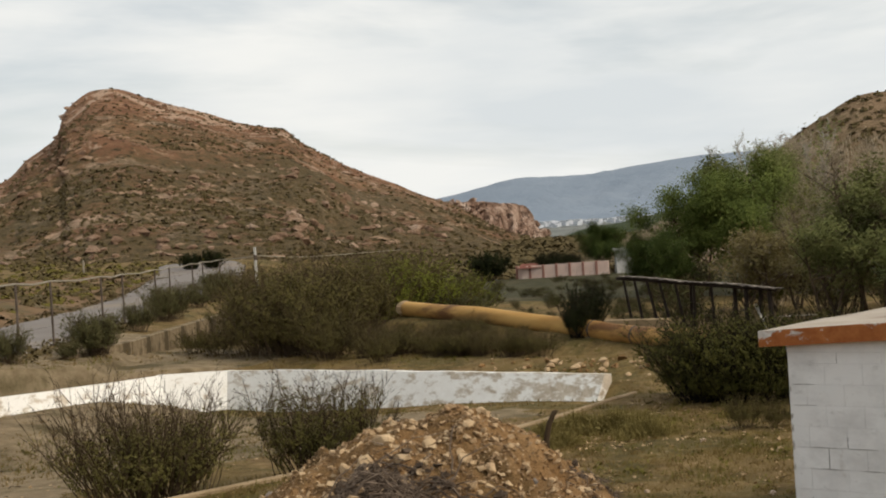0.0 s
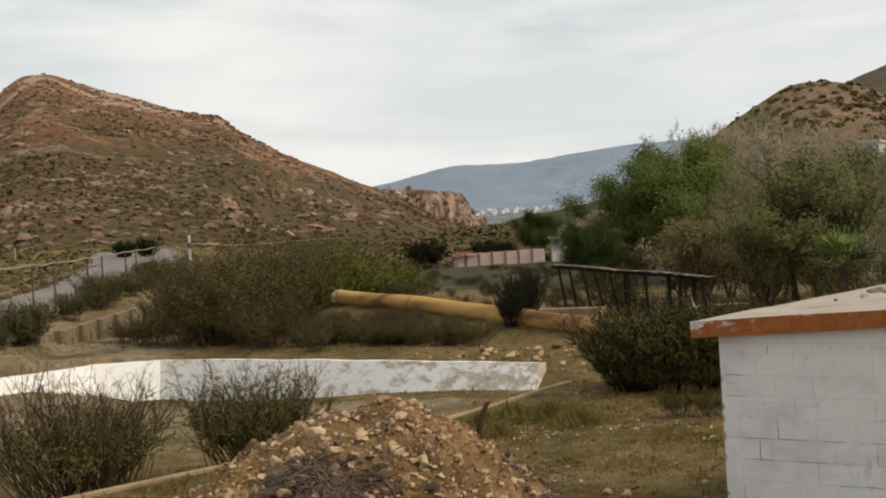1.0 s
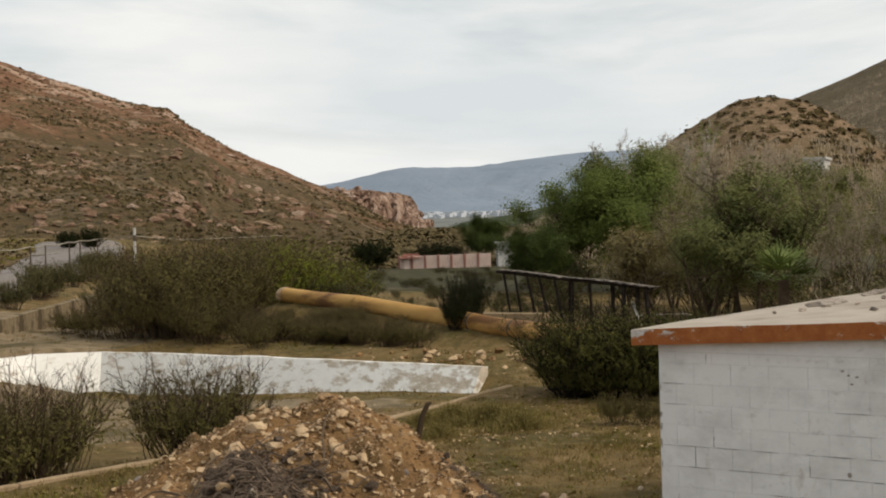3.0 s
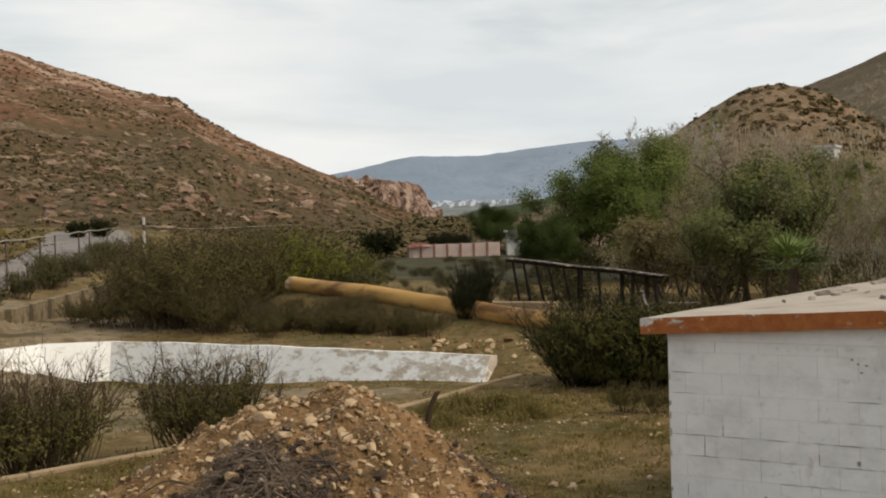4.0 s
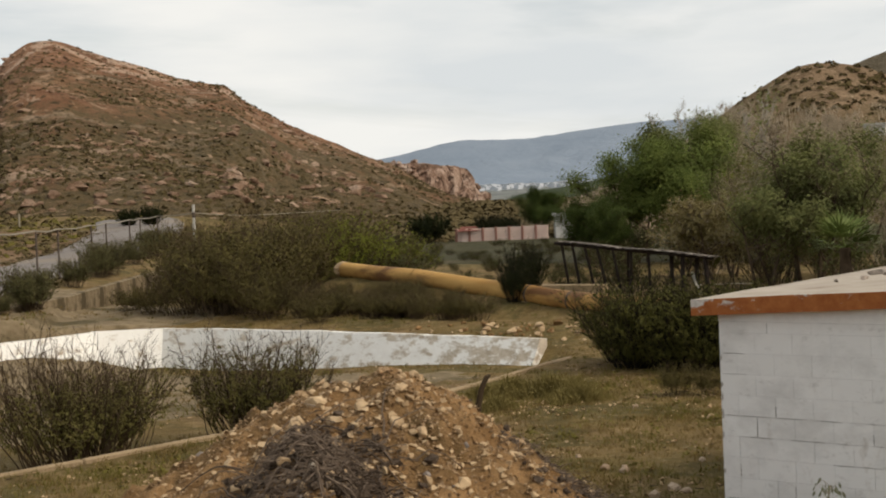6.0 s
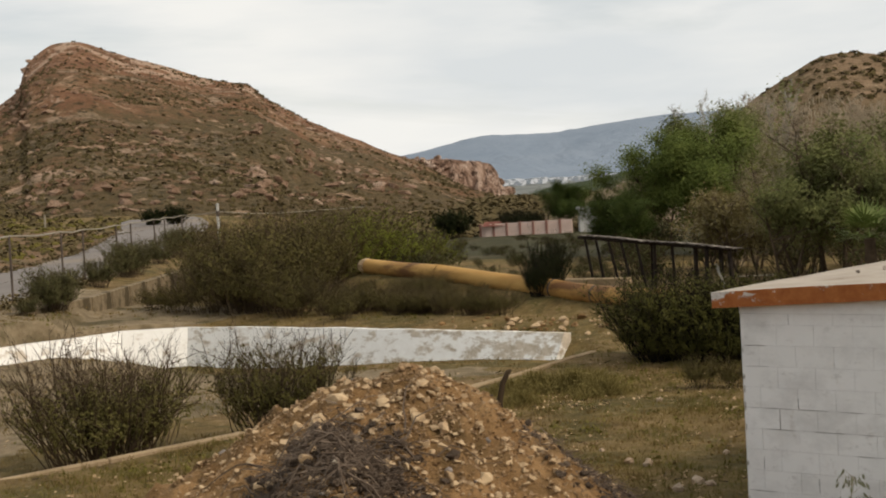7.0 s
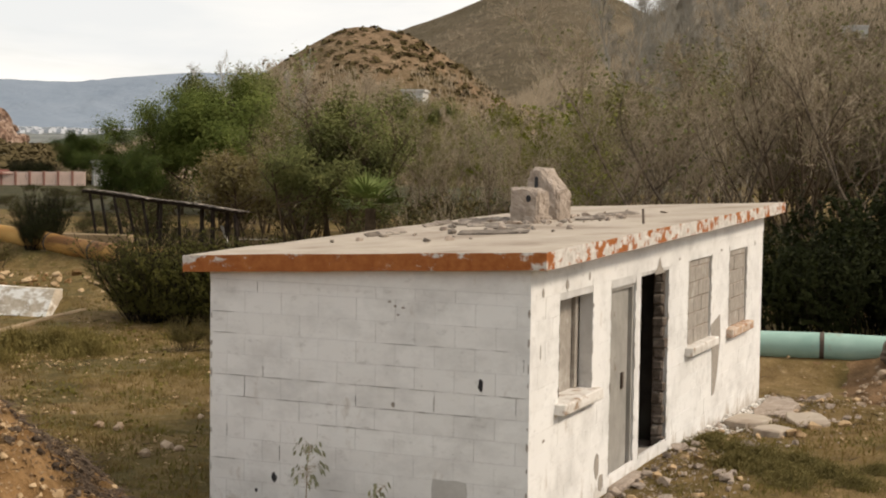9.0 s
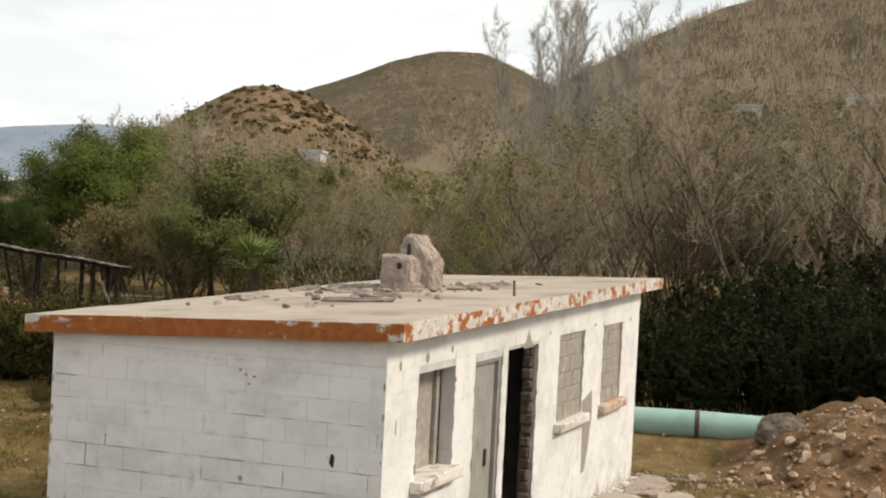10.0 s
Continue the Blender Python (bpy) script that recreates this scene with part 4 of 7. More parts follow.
def prism(mb, quad, z0, ztop):
    """An upright block over a quad of (x, y); ztop gives the height of its top."""
    n = len(mb.v)
    for x, y in quad:
        mb.v.append((x, y, z0))
    for x, y in quad:
        mb.v.append((x, y, ztop(x, y)))
    mb.f.extend([(n, n + 3, n + 2, n + 1), (n + 4, n + 5, n + 6, n + 7)] + [(n + i, n + (i + 1) % 4, n + 4 + (i + 1) % 4, n + 4 + i) for i in range(4)])


def crown():
    mb = MB()
    q = lambda x0, y0, x1, y1: [(x0, y0), (x1, y0), (x1, y1), (x0, y1)]
    prism(mb, q(HX, 0.0, 0.0, TH), 2.315, lambda x, y: wall_top(x, y) + 0.03)
    prism(mb, q(-TH, TH, 0.0, HY), 2.44, lambda x, y: wall_top(x, y) + 0.03)
    prism(mb, q(HX, TH, HX + TH, HY), 2.29, lambda x, y: wall_top(x, y) + 0.03)
    prism(mb, q(HX + TH, HY - TH, -TH, HY), 2.38, lambda x, y: wall_top(x, y) + 0.03)
    part("ring_beam", mb, M_BLOCK, hut, "white-painted concrete ring beam under the slab")


crown()


def slab():
    mb = MB()
    x0, x1, y0, y1 = HX - 0.25, 0.18, -0.11, HY + 0.78
    top = lambda x, y: wall_top(x, y) + 0.20
    nx, ny = 10, 26
    rng = random.Random(3)
    vt, vb = {}, {}
    for j in range(ny + 1):
        for i in range(nx + 1):
            x, y = x0 + (x1 - x0) * i / nx, y0 + (y1 - y0) * j / ny
            edge = i in (0, nx) or j in (0, ny)
            jx = 0.010 * noise.noise(Vector((x * 3, y * 3, 0))) if edge else 0
            mb.v.append((x + jx, y + jx, top(x, y) + 0.012 * noise.noise(Vector((x, y, 4)))))
            vt[i, j] = len(mb.v) - 1
            mb.v.append((x + jx, y + jx, top(x, y) - 0.165 + 0.008 * noise.noise(Vector((x * 2, y * 2, 8)))))
            vb[i, j] = len(mb.v) - 1
    roof, fas = [], []
    for j in range(ny):
        for i in range(nx):
            roof.append((vt[i, j], vt[i + 1, j], vt[i + 1, j + 1], vt[i, j + 1]))
            fas.append((vb[i, j + 1], vb[i + 1, j + 1], vb[i + 1, j], vb[i, j]))
    for i in range(nx):
        fas.append((vb[i, 0], vb[i + 1, 0], vt[i + 1, 0], vt[i, 0]))
        fas.append((vb[i + 1, ny], vb[i, ny], vt[i, ny], vt[i + 1, ny]))
    for j in range(ny):
        fas.append((vb[0, j + 1], vb[0, j], vt[0, j], vt[0, j + 1]))
        fas.append((vb[nx, j], vb[nx, j + 1], vt[nx, j + 1], vt[nx, j]))
    mb.f = roof + fas
    me = mb.mesh("roof_slab", M_ROOF)
    me.materials.append(M_FASCIA)
    for p in me.polygons:
        p.material_index = 0 if p.index < len(roof) else 1
    part("roof_slab", me, None, hut, "grey concrete roof slab with flaking orange edge")


slab()


M_SILL = rough_mat("worn_orange_sill", (0.50, 0.33, 0.22), (0.62, 0.55, 0.48), 7, (0.33, 0.12, 0.045), 5, (0.50, 0.58), 0.5, 0.01)


def openings():
    rng = random.Random(8)
    for i, (k, a, b, z0, z1) in enumerate(OPEN):
        if k == "w" or k == "b":
            mb = MB()
            mb.box(-TH - 0.06, a - 0.10, z0 - 0.115, 0.10, b + 0.10, z0 + 0.003, c=0.012)
            mb.v = [(vx + 0.018 * noise.noise(Vector((vy * 8, vz * 8, i))), vy + 0.02 * noise.noise(Vector((vx * 8, vz * 8, i))), vz + 0.012 * noise.noise(Vector((vx * 7, vy * 7, i))) * (1 if vz < z0 else 0.3)) for vx, vy, vz in mb.v]
            part("window_sill", mb, M_WORNSILL if i != 4 else M_SILL, hut, "worn white window sill" if i != 4 else "window sill with orange paint left")
        if k == "w":
            mb = MB()
            mb.box(-0.198, b - 0.11, z0 + 0.004, -0.155, b - 0.02, z1, c=0.006)
            part("window_jamb", mb, M_BARE, hut, "pale window jamb without glass")
        if k == "b":
            # bricked up with bare grey blocks
            fill = MB()
            fill.box(-0.13, a, z0 + 0.004, -0.045, b, z1)
            w = part("window_infill", fill, M_CHUNK, hut, "window bricked up with bare grey blocks")
            me = None
            z = z0
            row = 0
            while z < z1 - 0.05:
                h = min(0.20, z1 - z - 0.01)
                y = a + 0.01
                first = 0.2 if row % 2 else 0.4
                while y < b - 0.03:
                    e = min(y + (first if y < a + 0.02 else 0.4), b - 0.01)
                    q = MB()
                    q.box(-0.05, y, z + 0.006, -0.036 + rng.uniform(0, 0.010), e - rng.uniform(0.006, 0.016), z + h - rng.uniform(0.003, 0.010), c=0.005)
                    part("block", q, M_BARE, w)
                    y = e
                z += h
                row += 1
    # the closed door leaf and its frame
    _, a, b, z0, z1 = OPEN[1]
    door = empty("door")
    door.parent = hut
    tagged(door, "closed grey steel door with a lock plate")
    mb = MB()
    mb.box(-0.10, a + 0.05, z0, -0.06, b - 0.30, z1 - 0.04, c=0.006)
    part("door_leaf", mb, M_DOOR, door)
    mb = MB()
    mb.box(-0.115, b - 0.29, z0, -0.075, b - 0.05, z1 - 0.04, c=0.006)
    part("door_leaf", mb, M_DOOR, door, "narrow second leaf standing ajar")
    mb = MB()
    mb.box(-0.14, a, z0, -0.03, a + 0.05, z1)
    mb.box(-0.14, b - 0.05, z0, -0.03, b, z1)
    mb.box(-0.14, a + 0.05, z1 - 0.04, -0.03, b - 0.05, z1)
    part("door_frame", mb, M_DOOR, door)
    mb = MB()
    mb.box(-0.06, b - 0.36, 1.02, -0.035, b - 0.31, 1.20, c=0.004)
    part("lock", mb, M_STEEL, door, "dark lock plate", kind="")
    # step before the door
    mb = MB()
    mb.box(-0.02, a - 0.02, -0.15, 0.14, b + 0.02, 0.05, c=0.03)
    part("doorstep", mb, M_CHUNK, hut, "worn concrete doorstep")
    # broken edges of the open doorway
    _, a, b, z0, z1 = OPEN[2]
    mb = MB()
    mb.box(-TH - 0.03, b - 0.04, z0, -0.05, b + 0.02, z1)
    jamb = part("broken_jamb", mb, M_BROKEN, hut, "broken block edge of the open doorway")
    for k in range(16):
        z = z0 + k * 0.1325
        mb = MB()
        for vi in range(1):
            mb.box(-TH - 0.02, b - rng.uniform(0.05, 0.13), z, -0.010 - rng.uniform(0.0, 0.05), b + 0.02, z + rng.uniform(0.10, 0.14), c=0.018)
        mb.v = [(vx + 0.012 * noise.noise(Vector((vy * 9, vz * 9, 1))), vy + 0.03 * noise.noise(Vector((vx * 11, vz * 11, 5))), vz + 0.02 * noise.noise(Vector((vx * 11, vy * 11, 9)))) for vx, vy, vz in mb.v]
        part("block", mb, M_BROKEN, jamb)
    mb = MB()
    mb.box(-TH - 0.02, a - 0.02, z0, -0.04, a + 0.05, z1, c=0.01)
    part("door_post", mb, M_DOOR, hut)


openings()


def block_mesh(name, sx, sy, sz, mat):
    q = MB()
    q.box(-sx / 2, -sy / 2, -sz / 2, sx / 2, sy / 2, sz / 2)
    return q.mesh(name, mat)


def roof_things():
    rng = random.Random(21)
    # two broken lumps of masonry, one taller
    def crest_squat(u):
        return 1.0 - 0.10 * smooth(0.18, 0.5, u)

    def crest_tall(u):
        return 0.84 + 0.16 * smooth(-0.44, -0.36, u) - 0.40 * min(1.0, max(0.0, (u + 0.04) / 0.46))
    for (x, y, w, d, h, yaw, crest, hx, hz, hw, hh, lab) in ((-2.09, 5.64, 0.45, 0.34, 0.46, -14, crest_squat, 0.10, 0.33, 0.03, 0.045, "squat masonry lump with a hole"),
                                                     (-2.11, 6.44, 0.54, 0.36, 0.70, -14, crest_tall, -0.08, 0.49, 0.022, 0.10, "taller broken masonry lump with a slot")):
        zb = wall_top(x, y) + 0.19
        turn = pose(x, y, zb, 0, 0, yaw)
        bm = bmesh.new()
        bmesh.ops.create_cube(bm, size=1.0)
        bmesh.ops.subdivide_edges(bm, edges=bm.edges[:], cuts=14, use_grid_fill=True)
        for v in bm.verts:
            c = v.co.copy()
            up = c.z + 0.5
            # corners knocked off, faces pitted
            knock = 1 - 0.10 * smooth(0.80, 1.0, (abs(c.x) + abs(c.y)) * 1.0) - 0.02 * up * up
            pit = 0.022 * noise.noise(c * 5 + Vector((y, 0, 0))) + 0.014 * noise.noise(c * 13 + Vector((0, y, 0)))
            n = Vector((c.x, c.y, 0)).normalized() if abs(c.x) + abs(c.y) > 0.01 else Vector()
            top = h * crest(c.x) * (1 - 0.05 * smooth(0.3, 0.5, abs(c.y)))
            v.co = turn @ (Vector((c.x * w * knock, c.y * d * knock, up * top)) + n * pit + Vector((0, 0, pit * up)))
        me = bpy.data.meshes.new("masonry_lump")
        bm.to_mesh(me)
        bm.free()
        me.materials.append(M_CHUNK)
        lump = tagged(new("masonry_lump", me), lab + " on the roof", "rubble", "masonry on the roof")
        # nothing is cut out: a near-black plug gives the shade inside the opening
        hole = MB()
        n = 10
        for yy in (-d * 0.5 - 0.022, -d * 0.5 + 0.06):
            for i in range(n):
                q = 6.283 * i / n
                sx, sz = (math.cos(q), math.sin(q)) if hh < 0.08 else (math.copysign(abs(math.cos(q)) ** 0.4, math.cos(q)), math.copysign(abs(math.sin(q)) ** 0.4, math.sin(q)))
                hole.v.append(tuple(turn @ Vector((hx + hw * sx, yy, hz + hh * sz))))
        hole.f = [tuple(range(n)), tuple(range(2 * n - 1, n - 1, -1))] + [(i, n + i, n + (i + 1) % n, (i + 1) % n) for i in range(n)]
        part("hole", hole, M_OPENING_DARK, lump, "dark plug standing for an opening")
    # loose rubble and torn felt
    for k in range(150):
        x, y = rng.uniform(-3.3, -0.9), rng.uniform(1.5, 8.5)
        if k % 3:
            x, y = rng.gauss(-1.95, 0.42), rng.gauss(5.9, 0.8)
        if not (HX - 0.1 < x < -0.1):
            continue
        r = rng.choice((0.018, 0.025, 0.03, 0.04, 0.06, 0.075))
        mb = MB()
        mb.rock((x, y, wall_top(x, y) + 0.20 + r * 0.25), r, rng, 0.6)
        put("roof_rubble", mb, M_CHUNK if rng.random() < 0.6 else M_TAR, False, "small broken rubble lying on the roof slab", "rubble", "rubble on the roof")
    for (x, y, l, w, a) in ((-1.55, 3.0, 0.8, 0.7, 12), (-1.8, 4.1, 0.55, 0.8, 10), (-2.4, 4.8, 0.4, 0.7, 20), (-2.75, 5.3, 0.35, 0.8, 15), (-1.45, 6.2, 0.4, 0.8, 25), (-3.0, 6.2, 0.6, 0.6, 10), (-2.9, 3.0, 0.7, 0.22, 75), (-3.2, 5.2, 0.8, 0.25, 88), (-1.4, 7.3, 0.7, 0.25, 50), (-2.7, 6.4, 1.0, 0.3, 80)):
        mb = MB()
        m = pose(x, y, wall_top(x, y) + 0.208, 0.8, -2.6, a)
        n = 7
        for i in range(n + 1):
            u = i / n - 0.5
            for s in (-1, 1):
                lift = 0.02 + 0.035 * abs(noise.noise(Vector((u * 4, s, x * 3))))
                ww = w * 0.2 * (1 - 0.6 * abs(u) + 0.5 * noise.noise(Vector((u * 6, s * 2, y * 5))))
                for dz in (0, 0.012):
                    mb.v.append(tuple(m @ Vector((u * l, s * ww, (lift if s > 0 else 0) + dz))))
        for i in range(n):
            a0 = i * 4
            b0 = a0 + 4
            mb.f += [(a0, a0 + 2, b0 + 2, b0), (a0 + 1, b0 + 1, b0 + 3, a0 + 3), (a0, b0, b0 + 1, a0 + 1), (a0 + 2, a0 + 3, b0 + 3, b0 + 2)]
        mb.f += [(0, 1, 3, 2), (n * 4, n * 4 + 2, n * 4 + 3, n * 4 + 1)]
        put("roofing_felt", mb, M_TAR, False, "torn strip of dark roofing felt on the slab", "felt", "felt strips")
    mb = MB()
    mb.tube([(-0.35, 4.9, wall_top(-0.35, 4.9) + 0.19), (-0.36, 4.9, wall_top(-0.35, 4.9) + 0.38)], [0.018, 0.016], 6)
    put("iron_stub", mb, M_STEEL, False, "short rusty iron stub standing in the roof slab", "iron stub")


roof_things()


# ---- emptied pool ----
def pool():
    p = empty("pool_wall", label="low white-painted wall of an emptied swimming pool", category="wall")
    rng = random.Random(4)

    def run(name, a, b, th, z0a, z0b, zt, lab, n=14):
        mb = MB()
        a, b = Vector((*a, 0)), Vector((*b, 0))
        d = (b - a)
        s = Vector((-d.y, d.x, 0)).normalized() * th
        for i in range(n + 1):
            q = a.lerp(b, i / n)
            w = 0.02 * noise.noise(q * 0.9)
            t = zt + 0.03 * noise.noise(q * 0.6 + Vector((0, 0, 5)))
            lo = z0a + (z0b - z0a) * i / n
            for o, z in ((0, lo), (w, t - 0.02), (0.03, t), (1.0, t + 0.01), (2.7, lo)):
                e = q + s * o
                mb.v.append((e.x, e.y, z))
        for i in range(n):
            for k in range(4):
                c = i * 5 + k
                mb.f.append((c, c + 5, c + 6, c + 1))
        mb.f.append((0, 1, 2, 3, 4))
        mb.f.append(tuple(n * 5 + k for k in reversed(range(5))))
        part(name, mb, M_WHITE, p, lab)

    run("wall_section", (-17.8, POOL_Y1), (-25.2, POOL_Y1), 0.28, -0.6, -1.1, 0.20, "white pool wall with peeling paint and brown stains")
    run("wall_section", (-25.2, POOL_Y1), (-31.8, POOL_Y1 - 0.5), 0.28, -1.1, -1.4, 0.20, "whitest stretch of the pool wall")
    run("wall_section", (-31.8, POOL_Y1 - 0.5), (-33.0, 14.0), 0.28, -1.2, -1.2, 0.20, "")
    run("wall_section", (-33.0, 14.0), (-32.6, -6.0), 0.28, -1.2, -0.9, 0.18, "white pool end wall half buried in sand", 24)


pool()


def kerb(name, line, w, h, lab, mat=M_KERB):
    """A low concrete edge in sections."""
    k = empty(name, label=lab, category="kerb")
    pts = [Vector(q) for q in line]
    for a, b in zip(pts, pts[1:]):
        n = max(1, round((b - a).length / 2.4))
        for i in range(n):
            p, q = a.lerp(b, i / n), a.lerp(b, (i + 1) / n)
            d = (q - p)
            yaw = math.degrees(math.atan2(d.y, d.x))
            mb = MB()
            L = Vector((d.x, d.y)).length
            mb.box(0.008, -w / 2, -0.25, L - 0.008, w / 2, h, c=0.025)
            for vi, v in enumerate(mb.v):
                s = (0.018 if h < 0.3 else 0.028) * noise.noise(Vector(v) * 2.3 + p)
                mb.v[vi] = (v[0], v[1] + s, v[2] + s + d.z * v[0] / L)
            ob = part("kerb_section", mb, mat, k)
            ob.matrix_world = pose(p.x, p.y, p.z, 0, 0, yaw)
    return k


kerb("pool_kerb", [(-14.4, -12.0, 0.0), (-14.25, 0.0, 0.0), (-14.2, 8.0, 0.0), (-14.68, 10.56, 0.0), (-15.33, 13.18, 0.0), (-15.6, 14.3, 0.0)], 0.13, 0.05, "worn sandy concrete kerb along the near edge of the pool")
kerb("bank_wall", [(-34.6, 10.2, 0.32), (-38.0, 16.6, 0.50), (-44.0, 24.2, 0.66), (-50.6, 32.2, 0.72)], 0.30, 0.52, "low sandy retaining wall at the foot of the fence bank", M_BANKWALL)


# ---- heap of dirt and stones ----
MC = Vector((-5.75, -2.45))


def mound_z(x, y):
    dx, dy = x - MC.x, y - MC.y
    r = math.hypot(dx * 0.92, dy * 0.92)
    ang = math.atan2(dy, dx)
    R = 3.1 - 0.62 * math.cos(ang - 0.5) + 0.3 * noise.noise(Vector((math.cos(ang) * 1.2, math.sin(ang) * 1.2, 2)))
    t = max(0.0, 1 - r / R)
    z = 2.2 * (t ** 0.95) - 0.10 * math.exp(-(r / 0.6) ** 2)
    z += (0.12 * noise.noise(Vector((x * 1.1, y * 1.1, 7))) + 0.13 * noise.noise(Vector((x * 3.1, y * 3.1, 1))) + 0.075 * noise.noise(Vector((x * 6.5, y * 6.5, 4)))) * min(1, t * 4)
    # flattened shoulder of dumped brush
    sh = 1.55 * math.exp(-(((x + 5.12) / 0.95) ** 2 + ((y + 4.15) / 0.95) ** 2))
    z = max(z, sh + min(1.0, sh) * (0.16 * noise.noise(Vector((x * 2.6, y * 2.6, 12))) + 0.09 * noise.noise(Vector((x * 6, y * 6, 15)))))
    return z - 0.03


def build_mound():
    mb = MB()
    n = 190
    s = 9.6 / n
    for j in range(n + 1):
        for i in range(n + 1):
            x, y = MC.x - 4.8 + i * s, MC.y - 4.8 + j * s
            z = mound_z(x, y) + 0.05 * noise.noise(Vector((x * 11, y * 11, 3)))
            mb.v.append((x, y, max(z, -0.05) + 0.02 * noise.noise(Vector((x * 5, y * 5, 0))) if z > 0.02 else -0.12))
    for j in range(n):
        for i in range(n):
            a = j * (n + 1) + i
            mb.f.append((a, a + 1, a + n + 2, a + n + 1))
    put("dirt_mound", mb, M_DIRT, True, "heap of ochre dirt and broken stones", "mound")
    rng = random.Random(17)
    # stones that can be told apart, each its own thing
    big = ((-5.61, -3.33, 0.10), (-5.85, -3.58, 0.15), (-5.5, -3.08, 0.07), (-4.94, -3.66, 0.10), (-4.42, -2.9, 0.09), (-4.89, -2.91, 0.08), (-5.13, -3.0, 0.09), (-5.2, -3.75, 0.07), (-4.6, -3.2, 0.07), (-5.9, -3.3, 0.09))
    for x, y, r in big:
        mb = MB()
        mb.rock((x, y, mound_z(x, y) + r * 0.35), r, rng, 0.8, 2)
        put("stone", mb, M_STONE, False, "large pale angular stone bedded in the dirt heap", "stone", "stones on the heap")
    k = 0
    while k < 150:
        x, y = MC.x + rng.gauss(0.45, 1.1), MC.y + rng.gauss(-0.7, 1.1)
        z = mound_z(x, y)
        if z < 0.35:
            continue
        r = rng.choice((0.022, 0.025, 0.03, 0.035, 0.04, 0.05, 0.065)) * rng.uniform(0.8, 1.25)
        mb = MB()
        mb.rock((x, y, z + r * 0.28), r, rng, 0.75, 1)
        put("stone", mb, M_STONE if rng.random() < 0.85 else M_GREYROCK, False, "pale broken stone lying on the dirt heap", "stone", "stones on the heap")
        k += 1
    # a row of larger stones rolled to the near foot
    for k in range(34):
        a = -1.75 + 1.5 * k / 34 + rng.gauss(0, 0.05)
        rr = rng.uniform(1.35, 2.1)
        x, y = MC.x + 0.3 + math.cos(a) * rr, MC.y - 0.3 + math.sin(a) * rr
        r = rng.choice((0.04, 0.05, 0.065, 0.085)) * rng.uniform(0.8, 1.2)
        mb = MB()
        mb.rock((x, y, mound_z(x, y) + r * 0.3), r, rng, 0.75, 2)
        put("stone", mb, M_STONE, False, "pale angular stone rolled to the foot of the heap", "stone", "stones on the heap")
    # gravel too small to pick apart
    mb = MB()
    for _ in range(12000):
        x, y = MC.x + rng.gauss(0.4, 1.3), MC.y + rng.gauss(-0.6, 1.3)
        z = mound_z(x, y)
        if z < 0.1:
            continue
        r = rng.uniform(0.008, 0.030)
        c = Vector((x, y, z + r * 0.2))
        vs = [c + Vector((rng.uniform(-1, 1), rng.uniform(-1, 1), rng.uniform(-0.4, 1))).normalized() * r for _ in range(5)]
        mb.add([tuple(v) for v in vs], [(0, 1, 2), (0, 2, 3), (0, 3, 4), (0, 4, 1), (1, 2, 3)])
    put("gravel", mb, M_GRAVEL, False, "fine stony gravel over the dirt heap", "gravel", kind="stuff")
    mb = MB()
    for _ in range(1900):
        x, y = MC.x + rng.gauss(0.45, 1.15), MC.y + rng.gauss(-0.6, 1.2)
        z = mound_z(x, y)
        if z < 0.12:
            continue
        r = rng.choice((0.014, 0.018, 0.022, 0.03, 0.04, 0.055)) * rng.uniform(0.8, 1.2)
        mb.rock((x, y, z + r * 0.2), r, rng, 0.7, 0)
    put("stone_scatter", mb, M_STONE, False, "small broken stones strewn over the dirt heap", "gravel", kind="stuff")
    # pale stones lying on the ground past the foot of the heap
    for x, y, r in ((-6.95, 3.02, 0.09), (-6.6, 2.95, 0.08), (-6.75, 3.2, 0.05), (-5.35, 1.72, 0.10), (-5.45, 2.3, 0.11), (-5.2, 2.2, 0.07), (-6.15, 4.15, 0.06), (-7.8, 3.6, 0.05), (-9.7, 7.95, 0.07)):
        mb = MB()
        mb.rock((x, y, ground_z(x, y) + r * 0.3), r, rng, 0.7, 2)
        put("stone", mb, M_PALEROCK, False, "pale stone on the grass past the dirt heap", "stone", "stones in the grass")
    # one bright white pebble
    mb = MB()
    mb.rock((-4.85, -4.38, mound_z(-4.85, -4.38) + 0.06), 0.055, rng, 0.8, 2)
    put("stone", mb, M_WHITE, False, "single bright white stone on the dumped brush", "stone", "stones on the heap")
    # dumped brush on the near shoulder
    mb = MB()
    lumps = [(-5.08 + rng.gauss(0, 0.34), -4.22 + rng.gauss(0, 0.34), rng.uniform(0, 6.28)) for _ in range(26)]
    clods = MB()
    for _ in range(620):
        cx, cy, dirn = lumps[rng.randrange(len(lumps))]
        x, y = cx + rng.gauss(0, 0.16), cy + rng.gauss(0, 0.16)
        clods.rock((x, y, mound_z(x, y) + 0.02), rng.uniform(0.02, 0.085), rng, 0.7, 1)
    put("rotted_brush", clods, M_CLOD, False, "dark clods of rotted brush and roots on the heap", "brush heap", kind="stuff")
    for _ in range(3200):
        cx, cy, dirn = lumps[rng.randrange(len(lumps))]
        x, y = cx + rng.gauss(0, 0.16), cy + rng.gauss(0, 0.16)
        p = Vector((x, y, mound_z(x, y) + abs(rng.gauss(0.0, 0.07))))
        an = dirn + rng.gauss(0, 1.3)
        d = Vector((math.cos(an), math.sin(an), rng.gauss(0.08, 0.3))).normalized() * rng.uniform(0.05, 0.24)
        mb.spike(p, p + d, rng.uniform(0.003, 0.009))
